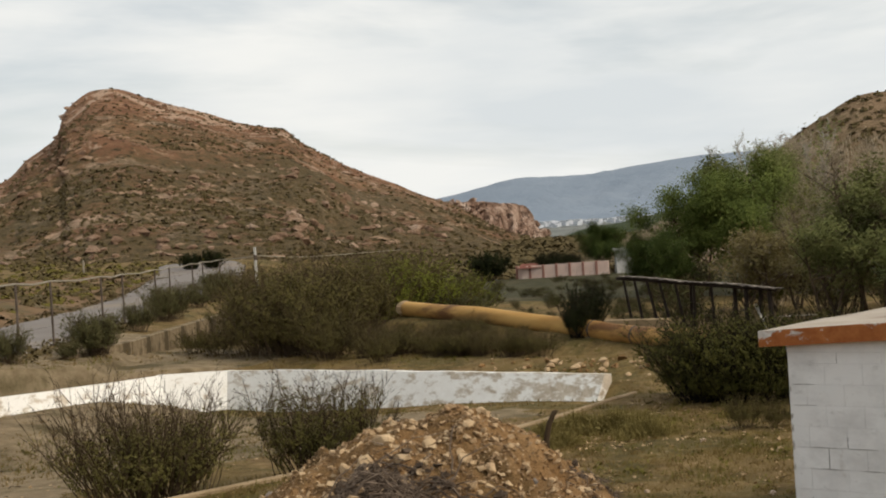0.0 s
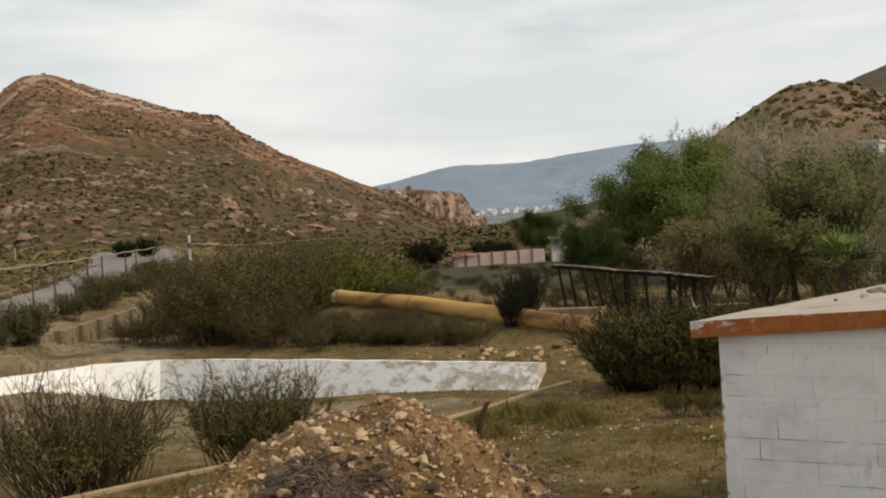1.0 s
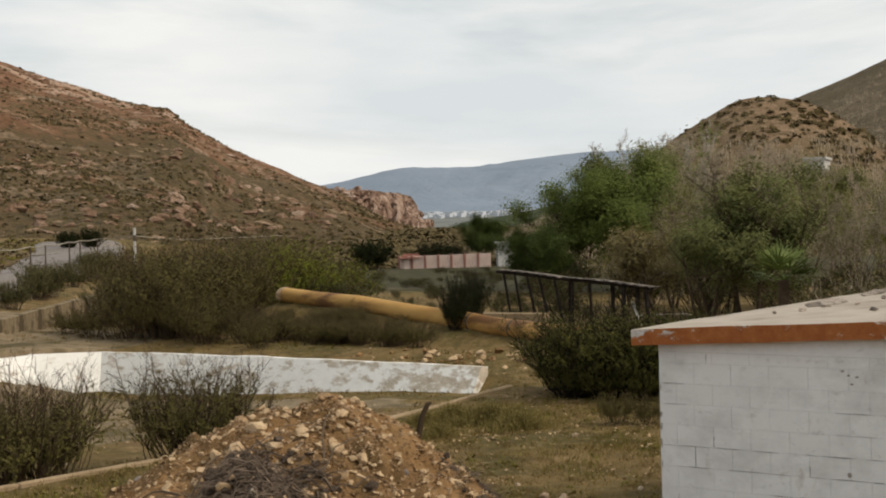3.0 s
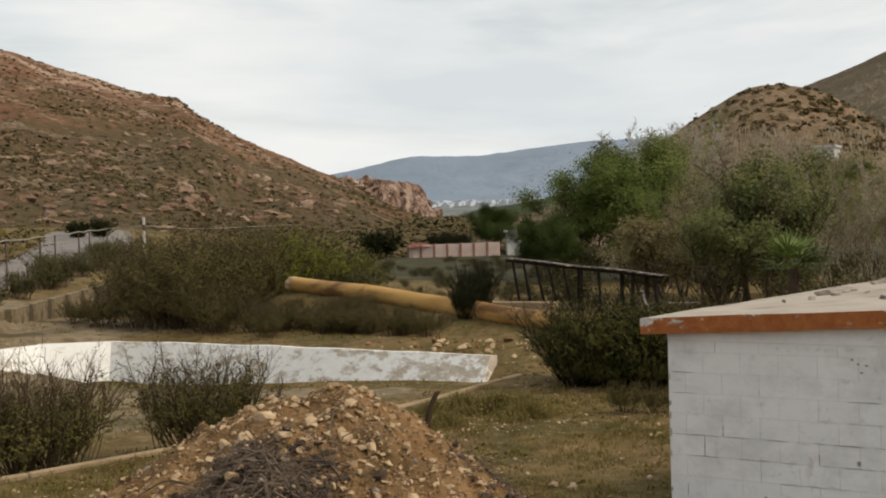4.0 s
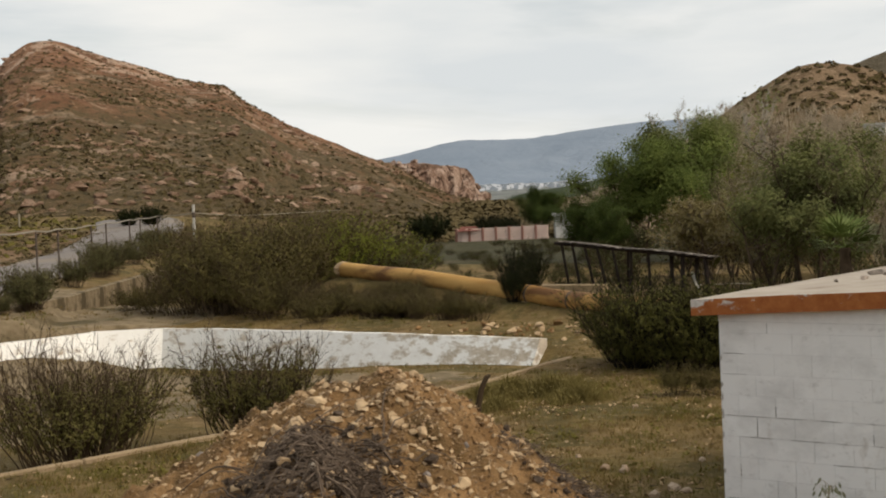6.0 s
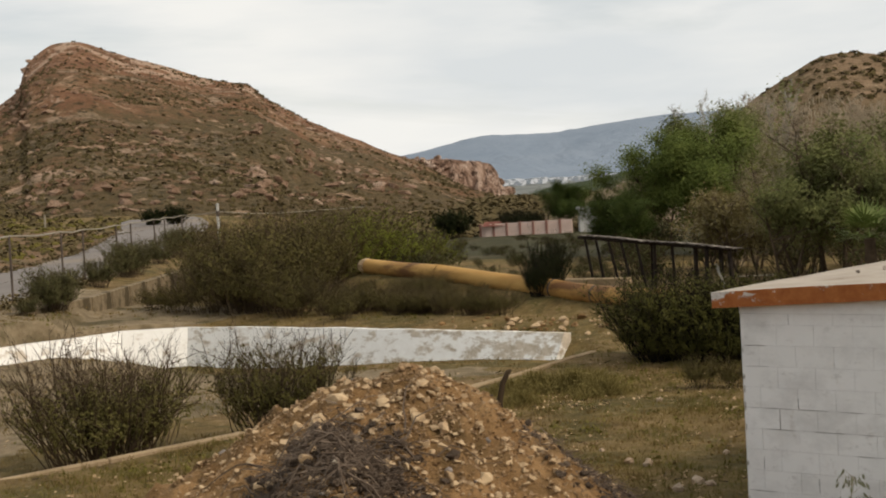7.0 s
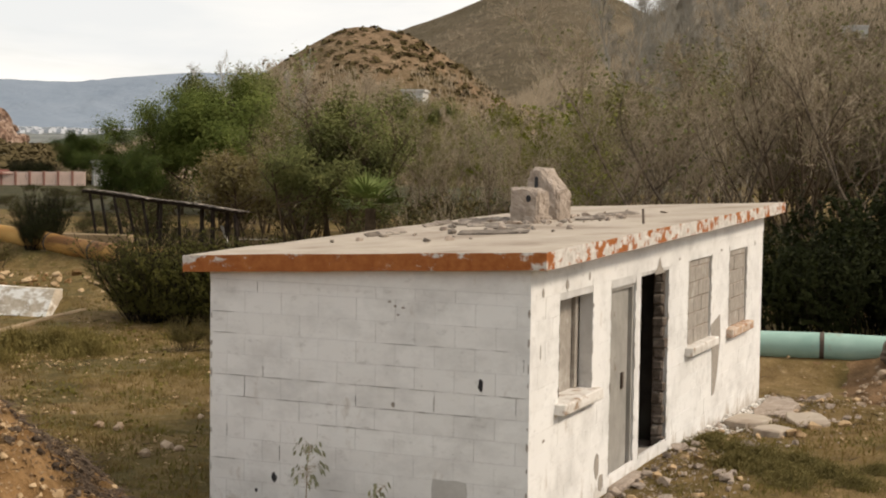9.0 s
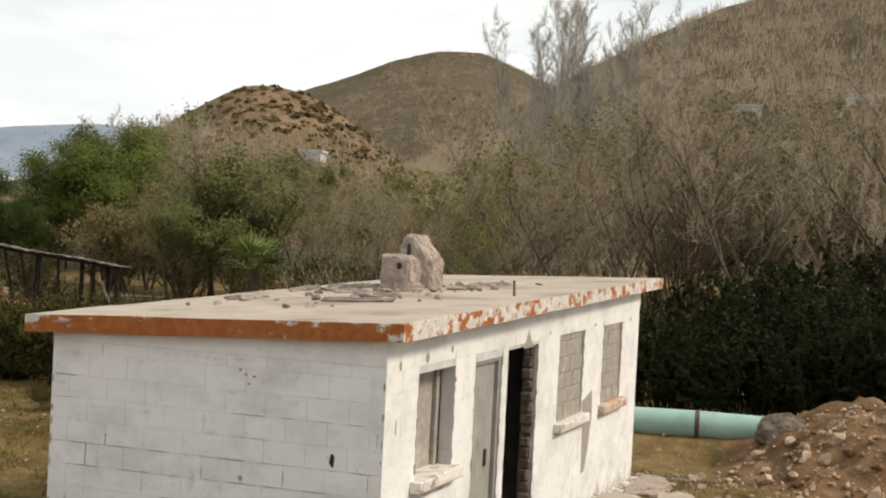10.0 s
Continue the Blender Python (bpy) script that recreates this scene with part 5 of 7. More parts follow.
    for _ in range(900):
        cx, cy, dirn = lumps[rng.randrange(len(lumps))]
        x, y = cx + rng.gauss(0, 0.2), cy + rng.gauss(0, 0.2)
        mb.blade(Vector((x, y, mound_z(x, y) + rng.uniform(0.01, 0.09))), Vector((rng.gauss(0, 0.7), rng.gauss(-0.3, 0.7), 1)), rng.uniform(0.02, 0.06), rng)
    for _ in range(70):
        cx, cy, dirn = lumps[rng.randrange(len(lumps))]
        x, y = cx + rng.gauss(0, 0.25), cy + rng.gauss(0, 0.25)
        an = rng.uniform(0, 6.28)
        L = rng.uniform(0.35, 0.95)
        bow = rng.uniform(0.02, 0.16)
        pts = []
        for i in range(6):
            u = i / 5
            px, py = x + math.cos(an) * L * u + rng.gauss(0, 0.015), y + math.sin(an) * L * u + rng.gauss(0, 0.015)
            pts.append((px, py, mound_z(px, py) + 0.02 + bow * math.sin(3.0 * u)))
        r0 = rng.uniform(0.006, 0.016)
        mb.tube(pts, [r0 * (1 - 0.7 * i / 5) for i in range(6)], 4, False)
    put("brush_heap", mb, M_DRYTWIG, False, "tangle of dead grey twigs dumped on the heap", "brush heap", kind="stuff")
    # brush fallen along the foot towards the hut
    mb = MB()
    foot = MB()
    for _ in range(330):
        t = rng.random()
        x, y = -4.7 + 2.3 * t + rng.gauss(0, 0.20), -1.45 + 0.05 * t + rng.gauss(0, 0.30)
        foot.rock((x, y, max(ground_z(x, y), mound_z(x, y)) + 0.02), rng.choice((0.02, 0.03, 0.04, 0.06)), rng, 0.7, 1)
    put("rotted_brush", foot, M_CLOD, False, "dark clods and roots along the foot of the heap", "brush heap", kind="stuff")
    for _ in range(1300):
        t = rng.random()
        x, y = -4.7 + 2.3 * t + rng.gauss(0, 0.16), -1.42 + 0.05 * t + rng.gauss(0, 0.26)
        z = max(ground_z(x, y), mound_z(x, y))
        p = Vector((x, y, z + rng.uniform(0, 0.10)))
        d = Vector((rng.gauss(0.6, 0.7), rng.gauss(-0.1, 0.7), rng.gauss(-0.35, 0.3))).normalized() * rng.uniform(0.08, 0.30)
        mb.spike(p, p + d, rng.uniform(0.003, 0.008))
    put("brush_heap", mb, M_DRYTWIG, False, "dark dead branches along the foot of the heap", "brush heap", kind="stuff")
    mb = MB()
    z = mound_z(-5.05, -1.83)
    mb.tube([(-5.09, -1.85, z - 0.12), (-5.08, -1.84, 1.60), (-5.05, -1.82, 1.76), (-5.00, -1.79, 1.88), (-4.97, -1.77, 1.90)], [0.034, 0.032, 0.027, 0.026, 0.012], 6)
    put("stick", mb, M_TWIGD, True, "short crooked dark stick standing in the heap", "stick")


build_mound()


# ---- pipes ----
def pipeline(name, line, r, mat, lab, joints, jmat):
    p = empty(name, label=lab, category="pipe")
    pts = [Vector(q) for q in line]
    for i, (a, b) in enumerate(zip(pts, pts[1:])):
        mb = MB()
        m = a.lerp(b, 0.5) + Vector((0, 0, -0.02))
        mb.tube([a, m, b], [r, r, r], 28, False)
        part("pipe_length", mb, mat, p, smooth=True)
        d = (b - a).normalized()
        if i in joints:
            mb = MB()
            mb.tube([b - d * 0.04, b - d * 0.035, b + d * 0.035, b + d * 0.04], [r * 1.0, r * 1.035, r * 1.035, r * 1.0], 24)
            part("pipe_joint", mb, jmat, p, "dark collar round the pipe joint")
        if i and i % 2 == 0 and name == "yellow_pipe":
            mb = MB()
            g = ground_z(a.x, a.y)
            mb.box(-0.25, -0.20, g - 0.3 - a.z, 0.25, 0.20, -r * 0.72, c=0.03)
            ob = part("pipe_support", mb, M_KERB, p, "rough concrete pipe support")
            ob.location = a
    mb = MB()
    d = (pts[1] - pts[0]).normalized()
    mb.tube([pts[0] - d * 0.35, pts[0] - d * 0.1, pts[0] + d * 0.15], [r * 0.75, r * 1.08, r * 1.05], 9)
    part("pipe_end", mb, M_STONE, p, "broken pale end collar of the pipe")
    return p


pipeline("yellow_pipe", YELLOW_LINE, 0.27, M_YELLOW, "faded yellow steel pipeline laid over low supports", (1, 2, 3), M_STEEL)
pipeline("turquoise_pipe", GREEN_LINE, 0.25, M_GREENPIPE, "turquoise painted pipeline behind the hut", (1, 2), M_STEEL)


# ---- dark shelter frame ----
def shelter():
    s = empty("shelter", label="long low shelter of tarred poles with a sagging sheet roof", category="shelter")
    a, b = Vector((-29.1, 32.7, 0)), Vector((-23.1, 33.0, 0))
    d = (b - a).normalized()
    w = Vector((-d.y, d.x, 0))
    za, zb = 1.95, 1.32
    rng = random.Random(2)
    for row, (o, drop) in enumerate(((0.0, 0.0), )):
        for i, t in enumerate((0.0, 0.08, 0.17, 0.26, 0.37, 0.43, 0.50, 0.62, 0.73, 0.85, 0.90, 1.0)):
            p = a.lerp(b, t) + w * (o + (0.5 if i in (5, 8, 10) else 0.0))
            top = za + (zb - za) * t - 0.06 + drop
            g = ground_z(p.x, p.y)
            lean = rng.uniform(-0.48, -0.36) if i < 5 else rng.uniform(-0.12, 0.10)
            mb = MB()
            mb.tube([(p.x - d.x * lean, p.y - d.y * lean, g - 0.2), (p.x, p.y, top)], [0.055 if i < 8 else 0.085, 0.05 if i < 8 else 0.08], 7)
            part("post", mb, M_BLACKWOOD, s)
        mb = MB()
        p0, p1 = a + w * o - d * 0.3, b + w * o + d * 0.3
        mb.tube([(p0.x, p0.y, za + drop - 0.02), (p1.x, p1.y, zb + drop - 0.02)], [0.06, 0.06], 7)
        part("beam", mb, M_BLACKWOOD, s)
    # sheet roof with shallow corrugation
    mb = MB()
    n = 90
    for i in range(n + 1):
        t = i / n
        z = za + (zb - za) * t + 0.06 + 0.016 * math.cos(i * 1.1) + 0.02 * math.sin(i * 0.13)
        p = a.lerp(b, t) - d * (0.12 - 0.5 * t)
        for o, dz in ((-0.20, 0.0), (0.5, -0.03), (0.95, -0.08)):
            q = p + w * o
            mb.v.append((q.x, q.y, z + dz))
            mb.v.append((q.x, q.y, z + dz - 0.02))
    for i in range(n):
        for k in range(2):
            c = i * 6 + k * 2
            mb.f.append((c, c + 2, c + 8, c + 6))
            mb.f.append((c + 1, c + 7, c + 9, c + 3))
        mb.f.append((i * 6, i * 6 + 6, i * 6 + 7, i * 6 + 1))
        mb.f.append((i * 6 + 4, i * 6 + 5, i * 6 + 11, i * 6 + 10))
    part("roof_sheet", mb, M_TIN, s, "weathered corrugated roof sheet")
    mb = MB()
    mb.box(-0.06, -0.5, 0, 0.06, 0.5, 0.035)
    ob = part("board", mb, M_GALV, s, "pale board leaning between the end posts")
    ob.matrix_world = Matrix.Translation(b - d * 0.6 + w * 0.4 + Vector((0, 0, 0.35))) @ pose(0, 0, 0, 62, 0, math.degrees(math.atan2(d.y, d.x)) + 70)


shelter()


# ---- fence on the bank ----
def fence():
    f = empty("fence", label="tall wire fence on thin rusty posts", category="fence")
    n = 12
    tops = []
    for i in range(n):
        s = -22 + i * 6.6 + (2.0 if i % 2 else 0)
        x, y = FENCE_A.x + FENCE_D.x * s, FENCE_A.y + FENCE_D.y * s
        g = ground_z(x, y)
        top = 0.85 + 0.5 * smooth(10, 60, max(0.0, s)) + 2.37 - 0.003 * s
        mb = MB()
        mb.tube([(x, y, g - 0.3), (x, y, top)], [0.04, 0.04], 6)
        part("post", mb, M_STEEL, f)
        tops.append(Vector((x, y, top)))
    for a, b in zip(tops, tops[1:]):
        m = a.lerp(b, 0.5) + Vector((0, 0, -0.07))
        mb = MB()
        mb.tube([a, m, b], [0.032, 0.032, 0.032], 5, False)
        part("top_rail", mb, M_RAIL, f, "sagging pale top rail")
    mb = MB()
    for a, b in zip(tops, tops[1:]):
        for dz in (-0.5, -1.0, -1.5, -2.0):
            mb.tube([a + Vector((0, 0, dz)), b + Vector((0, 0, dz))], [0.006, 0.006], 3, False)
    part("wire", mb, M_STEEL, f, kind="stuff")
    # one tall white post beyond its end
    mb = MB()
    x, y = -68.9, 48.5
    mb.tube([(x, y, 0.5), (x, y, 4.18)], [0.09, 0.09], 8)
    p = put("marker_post", mb, M_GALV, False, "pale concrete post with a dark middle band", "post")
    mb = MB()
    mb.tube([(x, y, 3.35), (x, y, 3.7)], [0.095, 0.095], 8)
    part("band", mb, M_STEEL, p)
    mb = MB()
    last = tops[-1]
    mb.tube([last, last.lerp(Vector((x, y, 3.65)), 0.5) + Vector((0, 0, -0.06)), (x, y, 3.65), (-71.0, 53.0, 3.42), (-73.0, 57.5, 3.32), (-75.0, 62.6, 3.35), (-80.0, 73.0, 3.4)], [0.03, 0.03, 0.03, 0.024, 0.024, 0.024, 0.02], 5, False)
    put("cable", mb, M_RAIL, False, "slack pale cable running on from the marker post", "cable")
    mb = MB()
    mb.tube([(-111.8, 64.6, 1.8), (-111.8, 64.6, 4.25)], [0.09, 0.08], 6)
    put("short_post", mb, M_RAIL, False, "thin pale post on the earth beyond the road", "post")


fence()


# ---- far houses ----
def slope_z(hill, x, y):
    """Height of a slope's mesh near (x, y)."""
    return min(((v[0] - x) ** 2 + (v[1] - y) ** 2, v[2]) for v in hill.v)[1]


def far_house(name, x, y, w, d, h, yaw, wall, roof, lab, windows=3, flat=False, base=None):
    base = ground_z(x, y) if base is None else base
    e = empty(name, pose(x, y, base - 0.3, 0, 0, yaw), lab, "house", kind="")
    mb = MB()
    mb.box(-w / 2, -d / 2, 0, w / 2, d / 2, h)
    part("wall", mb, wall, e)
    mb = MB()
    if flat:
        mb.box(-w / 2 - 0.2, -d / 2 - 0.2, h, w / 2 + 0.2, d / 2 + 0.2, h + 0.25)
    else:
        mb.add([(-w / 2 - .4, -d / 2 - .4, h), (w / 2 + .4, -d / 2 - .4, h), (w / 2 + .4, d / 2 + .4, h), (-w / 2 - .4, d / 2 + .4, h), (-w / 2, 0, h + min(1.3, w * 0.3)), (w / 2, 0, h + min(1.3, w * 0.3))],
               [(0, 1, 5, 4), (2, 3, 4, 5), (0, 4, 3), (1, 2, 5), (0, 3, 2, 1)])
    part("roof", mb, roof, e)
    for k in range(windows):
        u = -w / 2 + (k + 0.5) * w / windows
        mb = MB()
        mb.box(u - 0.5, -d / 2 - 0.03, h * 0.35, u + 0.5, -d / 2 + 0.02, h * 0.75)
        part("window", mb, M_OPENING_DARK, e)
    return e


HOUSE_SPOTS = []
FACE = 40.0   # houses look towards the camera's side of the valley
far_house("house", -91.2, 102.6, 1.5, 1.5, 1.35, FACE, M_PINK, M_TILE, "small pink house with a red roof far down the valley", 0)
far_house("house", -83.9, 108.6, 1.8, 3, 2.5, FACE, M_GREYHOUSE, M_GREYHOUSE, "pale grey flat-roofed house between trees", 0, True)
for x, y, w, top, lab in ((-68.9, 148.8, 2.4, 8.6, "white flat-roofed house at the foot of the knoll"), (-29.0, 217.0, 3.4, 22.6, "white house among the brush of the hillside"), (-12.0, 214.0, 4.6, 24.3, "long white house among the brush of the hillside"), (-50.0, 150.0, 1.6, 6.9, "small white hut below the knoll")):
    base = max(ground_z(x, y), slope_z(knoll if x < -40 else hill_brush, x, y), top - 1.6)
    far_house("house", x, y, w, 4, max(1.6, top - base), 15, M_GREYHOUSE, M_GREYHOUSE, lab, 0, True, base)
    HOUSE_SPOTS.append((x, y, base, w, max(1.6, top - base)))


def pink_wall():
    p = empty("boundary_wall", label="long pink plastered boundary wall with pale panels", category="wall")
    a, b = Vector((-91.9, 101.5, -0.45)), Vector((-83.5, 105.6, 0.10))
    n = 7
    d = (b - a).normalized()
    yaw = math.degrees(math.atan2(d.y, d.x))
    L = (b - a).length / n
    for i in range(n):
        q = a.lerp(b, i / n)
        mb = MB()
        mb.box(0.12, -0.1, -0.9, L - 0.12, 0.1, 1.38 - 0.06 * i, c=0.03)
        ob = part("panel", mb, M_PINK, p)
        ob.matrix_world = pose(q.x, q.y, q.z, 0, 0, yaw)
        mb = MB()
        mb.box(-0.12, -0.16, -0.9, 0.12, 0.16, 1.46 - 0.06 * i, c=0.03)
        ob = part("pier", mb, M_PIER, p)
        ob.matrix_world = pose(q.x, q.y, q.z, 0, 0, yaw)


pink_wall()


def ledge(name, a, b, w, h, mat, lab):
    a, b = Vector(a), Vector(b)
    d = b - a
    mb = MB()
    mb.box(0, -w / 2, -0.5, d.length, w / 2, h, c=0.03)
    for i, v in enumerate(mb.v):
        mb.v[i] = (v[0], v[1], v[2] + 0.02 * noise.noise(Vector(v) * 3))
    ob = put(name, mb, mat, False, lab, "ledge")
    ob.matrix_world = Matrix.Translation(a) @ Matrix.Rotation(math.atan2(d.y, d.x), 4, "Z")


ledge("concrete_ledge", (-26.4, 38.0, -0.4), (-24.6, 39.0, -0.4), 0.5, 0.42, M_WHITE, "pale concrete ledge behind the shelter")
ledge("concrete_ledge", (-25.6, 26.6, 0.35), (-23.2, 26.9, 0.30), 0.4, 0.45, M_KERB, "long grey concrete ledge behind the yellow pipe")


# ---- trees and bushes ----
def branch_pts(p, d, length, n, bend, rng, lift=0.0):
    pts = [p.copy()]
    d = d.normalized()
    for i in range(n):
        d = (d + Vector((rng.gauss(0, bend), rng.gauss(0, bend), rng.gauss(0, bend) + lift))).normalized()
        pts.append(pts[-1] + d * length / n)
    return pts, d


def tree_meshes(name, rng, h, spread=0.5, stems=1, limbs=7, subs=6, twigs=6, fine=5, leaves=0, leaf=0.2, bark=None, twigm=None, leafm=None, clump=0.5, droop=0.0, radius=0.11, low=0.25, leafy=1.0, twig_r=0.008, rise=0.0):
    """Trunk, branches, twigs and crown meshes of one tree with its foot at the origin."""
    trunk, branches, tw, crown = MB(), MB(), MB(), MB()
    tips = []
    for s in range(stems):
        lean = Vector((rng.gauss(0, 0.22 if stems > 1 else 0.08), rng.gauss(0, 0.22 if stems > 1 else 0.08), 1))
        hh = h * rng.uniform(0.72, 0.9) if stems > 1 else h * 0.8
        tp, td = branch_pts(Vector((rng.gauss(0, 0.12 * stems), rng.gauss(0, 0.12 * stems), -0.15)), lean, hh, 7, 0.09, rng, 0.03)
        r0 = radius * (0.75 if stems > 1 else 1.0)
        trunk.tube(tp, [r0 * (1 - 0.86 * i / 7) for i in range(8)], 7)
        for k in range(limbs):
            t = low + (0.97 - low) * (k + rng.random()) / limbs
            i = min(6, int(t * 7))
            p = tp[i].lerp(tp[i + 1], t * 7 - i)
            a = rng.uniform(0, 6.28)
            up = rng.uniform(0.35, 1.1) + rise
            d = Vector((math.cos(a), math.sin(a), up))
            L = h * spread * rng.uniform(0.55, 1.0) * (1.15 - 0.75 * t)
            bp, bd = branch_pts(p, d, L, 5, 0.13, rng, 0.06 - droop)
            rr = r0 * (1 - 0.86 * t) * 0.6 + 0.008
            branches.tube(bp, [rr * (1 - 0.8 * j / 5) for j in range(6)], 5, False)
            for m in range(subs):
                u = 0.2 + 0.8 * (m + rng.random()) / subs
                j = min(4, int(u * 5))
                q = bp[j].lerp(bp[j + 1], u * 5 - j)
                e = (bd + Vector((rng.gauss(0, 0.75), rng.gauss(0, 0.75), rng.gauss(0.35, 0.5) + rise * 0.4 - droop * 2))).normalized()
                sl = L * rng.uniform(0.28, 0.5)
                sp, sd = branch_pts(q, e, sl, 3, 0.16, rng, 0.05 - droop)
                branches.tube(sp, [rr * 0.42, rr * 0.32, rr * 0.22, rr * 0.1], 3, False)
                for w in range(twigs):
                    v = rng.uniform(0.15, 1.0)
                    g = min(2, int(v * 3))
                    x = sp[g].lerp(sp[g + 1], v * 3 - g)
                    z = (sd + Vector((rng.gauss(0, 0.8), rng.gauss(0, 0.8), rng.gauss(0.3, 0.5) + rise * 0.4 - droop * 3))).normalized()
                    tl = sl * rng.uniform(0.35, 0.8)
                    y = x + z * tl
                    tw.spike(x, y, twig_r * 1.2)
                    tips.append((y, z))
                    for c in range(fine):
                        o = x.lerp(y, rng.uniform(0.2, 1.0))
                        zz = (z + Vector((rng.gauss(0, 0.7), rng.gauss(0, 0.7), rng.gauss(0.1, 0.5) - droop * 3))).normalized()
                        tw.spike(o, o + zz * tl * rng.uniform(0.3, 0.7), twig_r * 0.75)
    if leaves:
        for _ in range(leaves):
            y, z = tips[rng.randrange(len(tips))]
            if noise.noise(y * 0.9) < -0.25 + (1 - leafy):
                continue
            c = y + Vector((rng.gauss(0, clump), rng.gauss(0, clump), rng.gauss(0, clump * 0.8))) * 0.5
            d = (z + Vector((rng.gauss(0, 0.9), rng.gauss(0, 0.9), rng.gauss(-0.1, 0.7)))).normalized()
            s = leaf * rng.uniform(0.7, 1.5)
            out_n = (c - Vector((0, 0, h * 0.5))).normalized() * 0.8 + Vector((rng.gauss(0, 0.4), rng.gauss(0, 0.4), 0.45 + rng.gauss(0, 0.4)))
            crown.blade(c, out_n, s, rng)
    out = [("trunk", trunk.mesh(name + "_trunk", bark, True)), ("branch_work", branches.mesh(name + "_branches", bark)), ("twig_mass", tw.mesh(name + "_twigs", twigm or bark))]
    if leaves:
        out.append(("crown", crown.mesh(name + "_crown", leafm)))
    return out


FINE = ("tussock", "twig_mass", "framework", "branch_work")


def make_tree(name, meshes, m, label, category, group=""):
    e = empty(name, m, label, category, group)
    for nm, me in meshes:
        part(nm, me, None, e, kind="stuff" if nm in FINE else "")
    return e


def place(x, y, s=1.0, yaw=0.0, sink=0.0):
    return Matrix.Translation((x, y, ground_z(x, y) - sink)) @ Matrix.Rotation(radians(yaw), 4, "Z") @ Matrix.Scale(s, 4)


def plant(name, meshes, x, y, s, label, category, group="", yaw=None, rng=random.Random(1), sz=1.0):
    yaw = rng.uniform(0, 360) if yaw is None else yaw
    e = make_tree(name, meshes, None, label, category, group)
    e.location = (x, y, ground_z(x, y))
    e.rotation_euler = (0, 0, radians(yaw))
    e.scale = (s, s, s * sz)
    return e


rt = random.Random(40)
BARE = [tree_meshes("bare_tree", random.Random(100 + k), 8.5, 0.40, st, 10, 7, 8, 7, (0, 500, 1200, 2400)[k], 0.10, leafm=(M_LEAFO, M_LEAFO, M_LEAFS, M_LEAFL)[k], bark=M_BARK, twigm=M_TWIG, radius=0.065, twig_r=0.006, rise=0.5) for k, st in enumerate((2, 2, 2, 1))]
BARED = [tree_meshes("dark_bare_tree", random.Random(120 + k), 7.0, 0.55, 2, 8, 7, 7, 6, 900, 0.10, bark=M_BARKD, twigm=M_TWIGM, leafm=M_LEAFG, radius=0.065, twig_r=0.006, rise=0.4) for k in range(2)]
FORKED = [tree_meshes("forked_tree", random.Random(160 + k), 9.5, 0.5, 2, 7, 6, 6, 5, 0, bark=bk, twigm=M_TWIG, radius=0.11, twig_r=0.007, low=0.35, rise=0.6) for k, bk in enumerate((M_BARKD, M_BARKM))]
POPLAR = [tree_meshes("poplar", random.Random(130 + k), 17.0, 0.22, 1, 30, 6, 7, 4, 0, bark=M_POPTWIG, twigm=M_POPTWIG, radius=0.08, twig_r=0.007, low=0.15, rise=1.2) for k in range(2)]
GREEN = [tree_meshes("green_tree", random.Random(140 + k), 7.0, 0.5, 2, 8, 6, 5, 1, 40000, 0.10, bark=M_BARKD, twigm=M_BARKD, leafm=lm, clump=0.62) for k, lm in enumerate((M_LEAF, M_LEAF, M_LEAFS))]
GREEND = tree_meshes("deep_green_tree", random.Random(143), 7.0, 0.5, 2, 8, 6, 5, 1, 36000, 0.10, bark=M_BARKD, twigm=M_BARKD, leafm=M_LEAFN, clump=0.62)
SAGE = tree_meshes("sage_tree", random.Random(150), 5.2, 0.55, 3, 8, 6, 5, 2, 26000, 0.10, bark=M_BARKD, twigm=M_BARKD, leafm=M_LEAFS, clump=0.55, leafy=0.74)
YELLOWT = tree_meshes("yellow_tree", random.Random(151), 6.0, 0.55, 2, 8, 6, 5, 3, 6000, 0.16, bark=M_BARK, twigm=M_TWIG, leafm=M_LEAFL, clump=0.5)
OLIVE = tree_meshes("olive_brown_tree", random.Random(152), 4.5, 0.5, 3, 8, 6, 5, 3, 5000, 0.14, bark=M_BARKD, twigm=M_TWIG, leafm=M_LEAFO, clump=0.5)


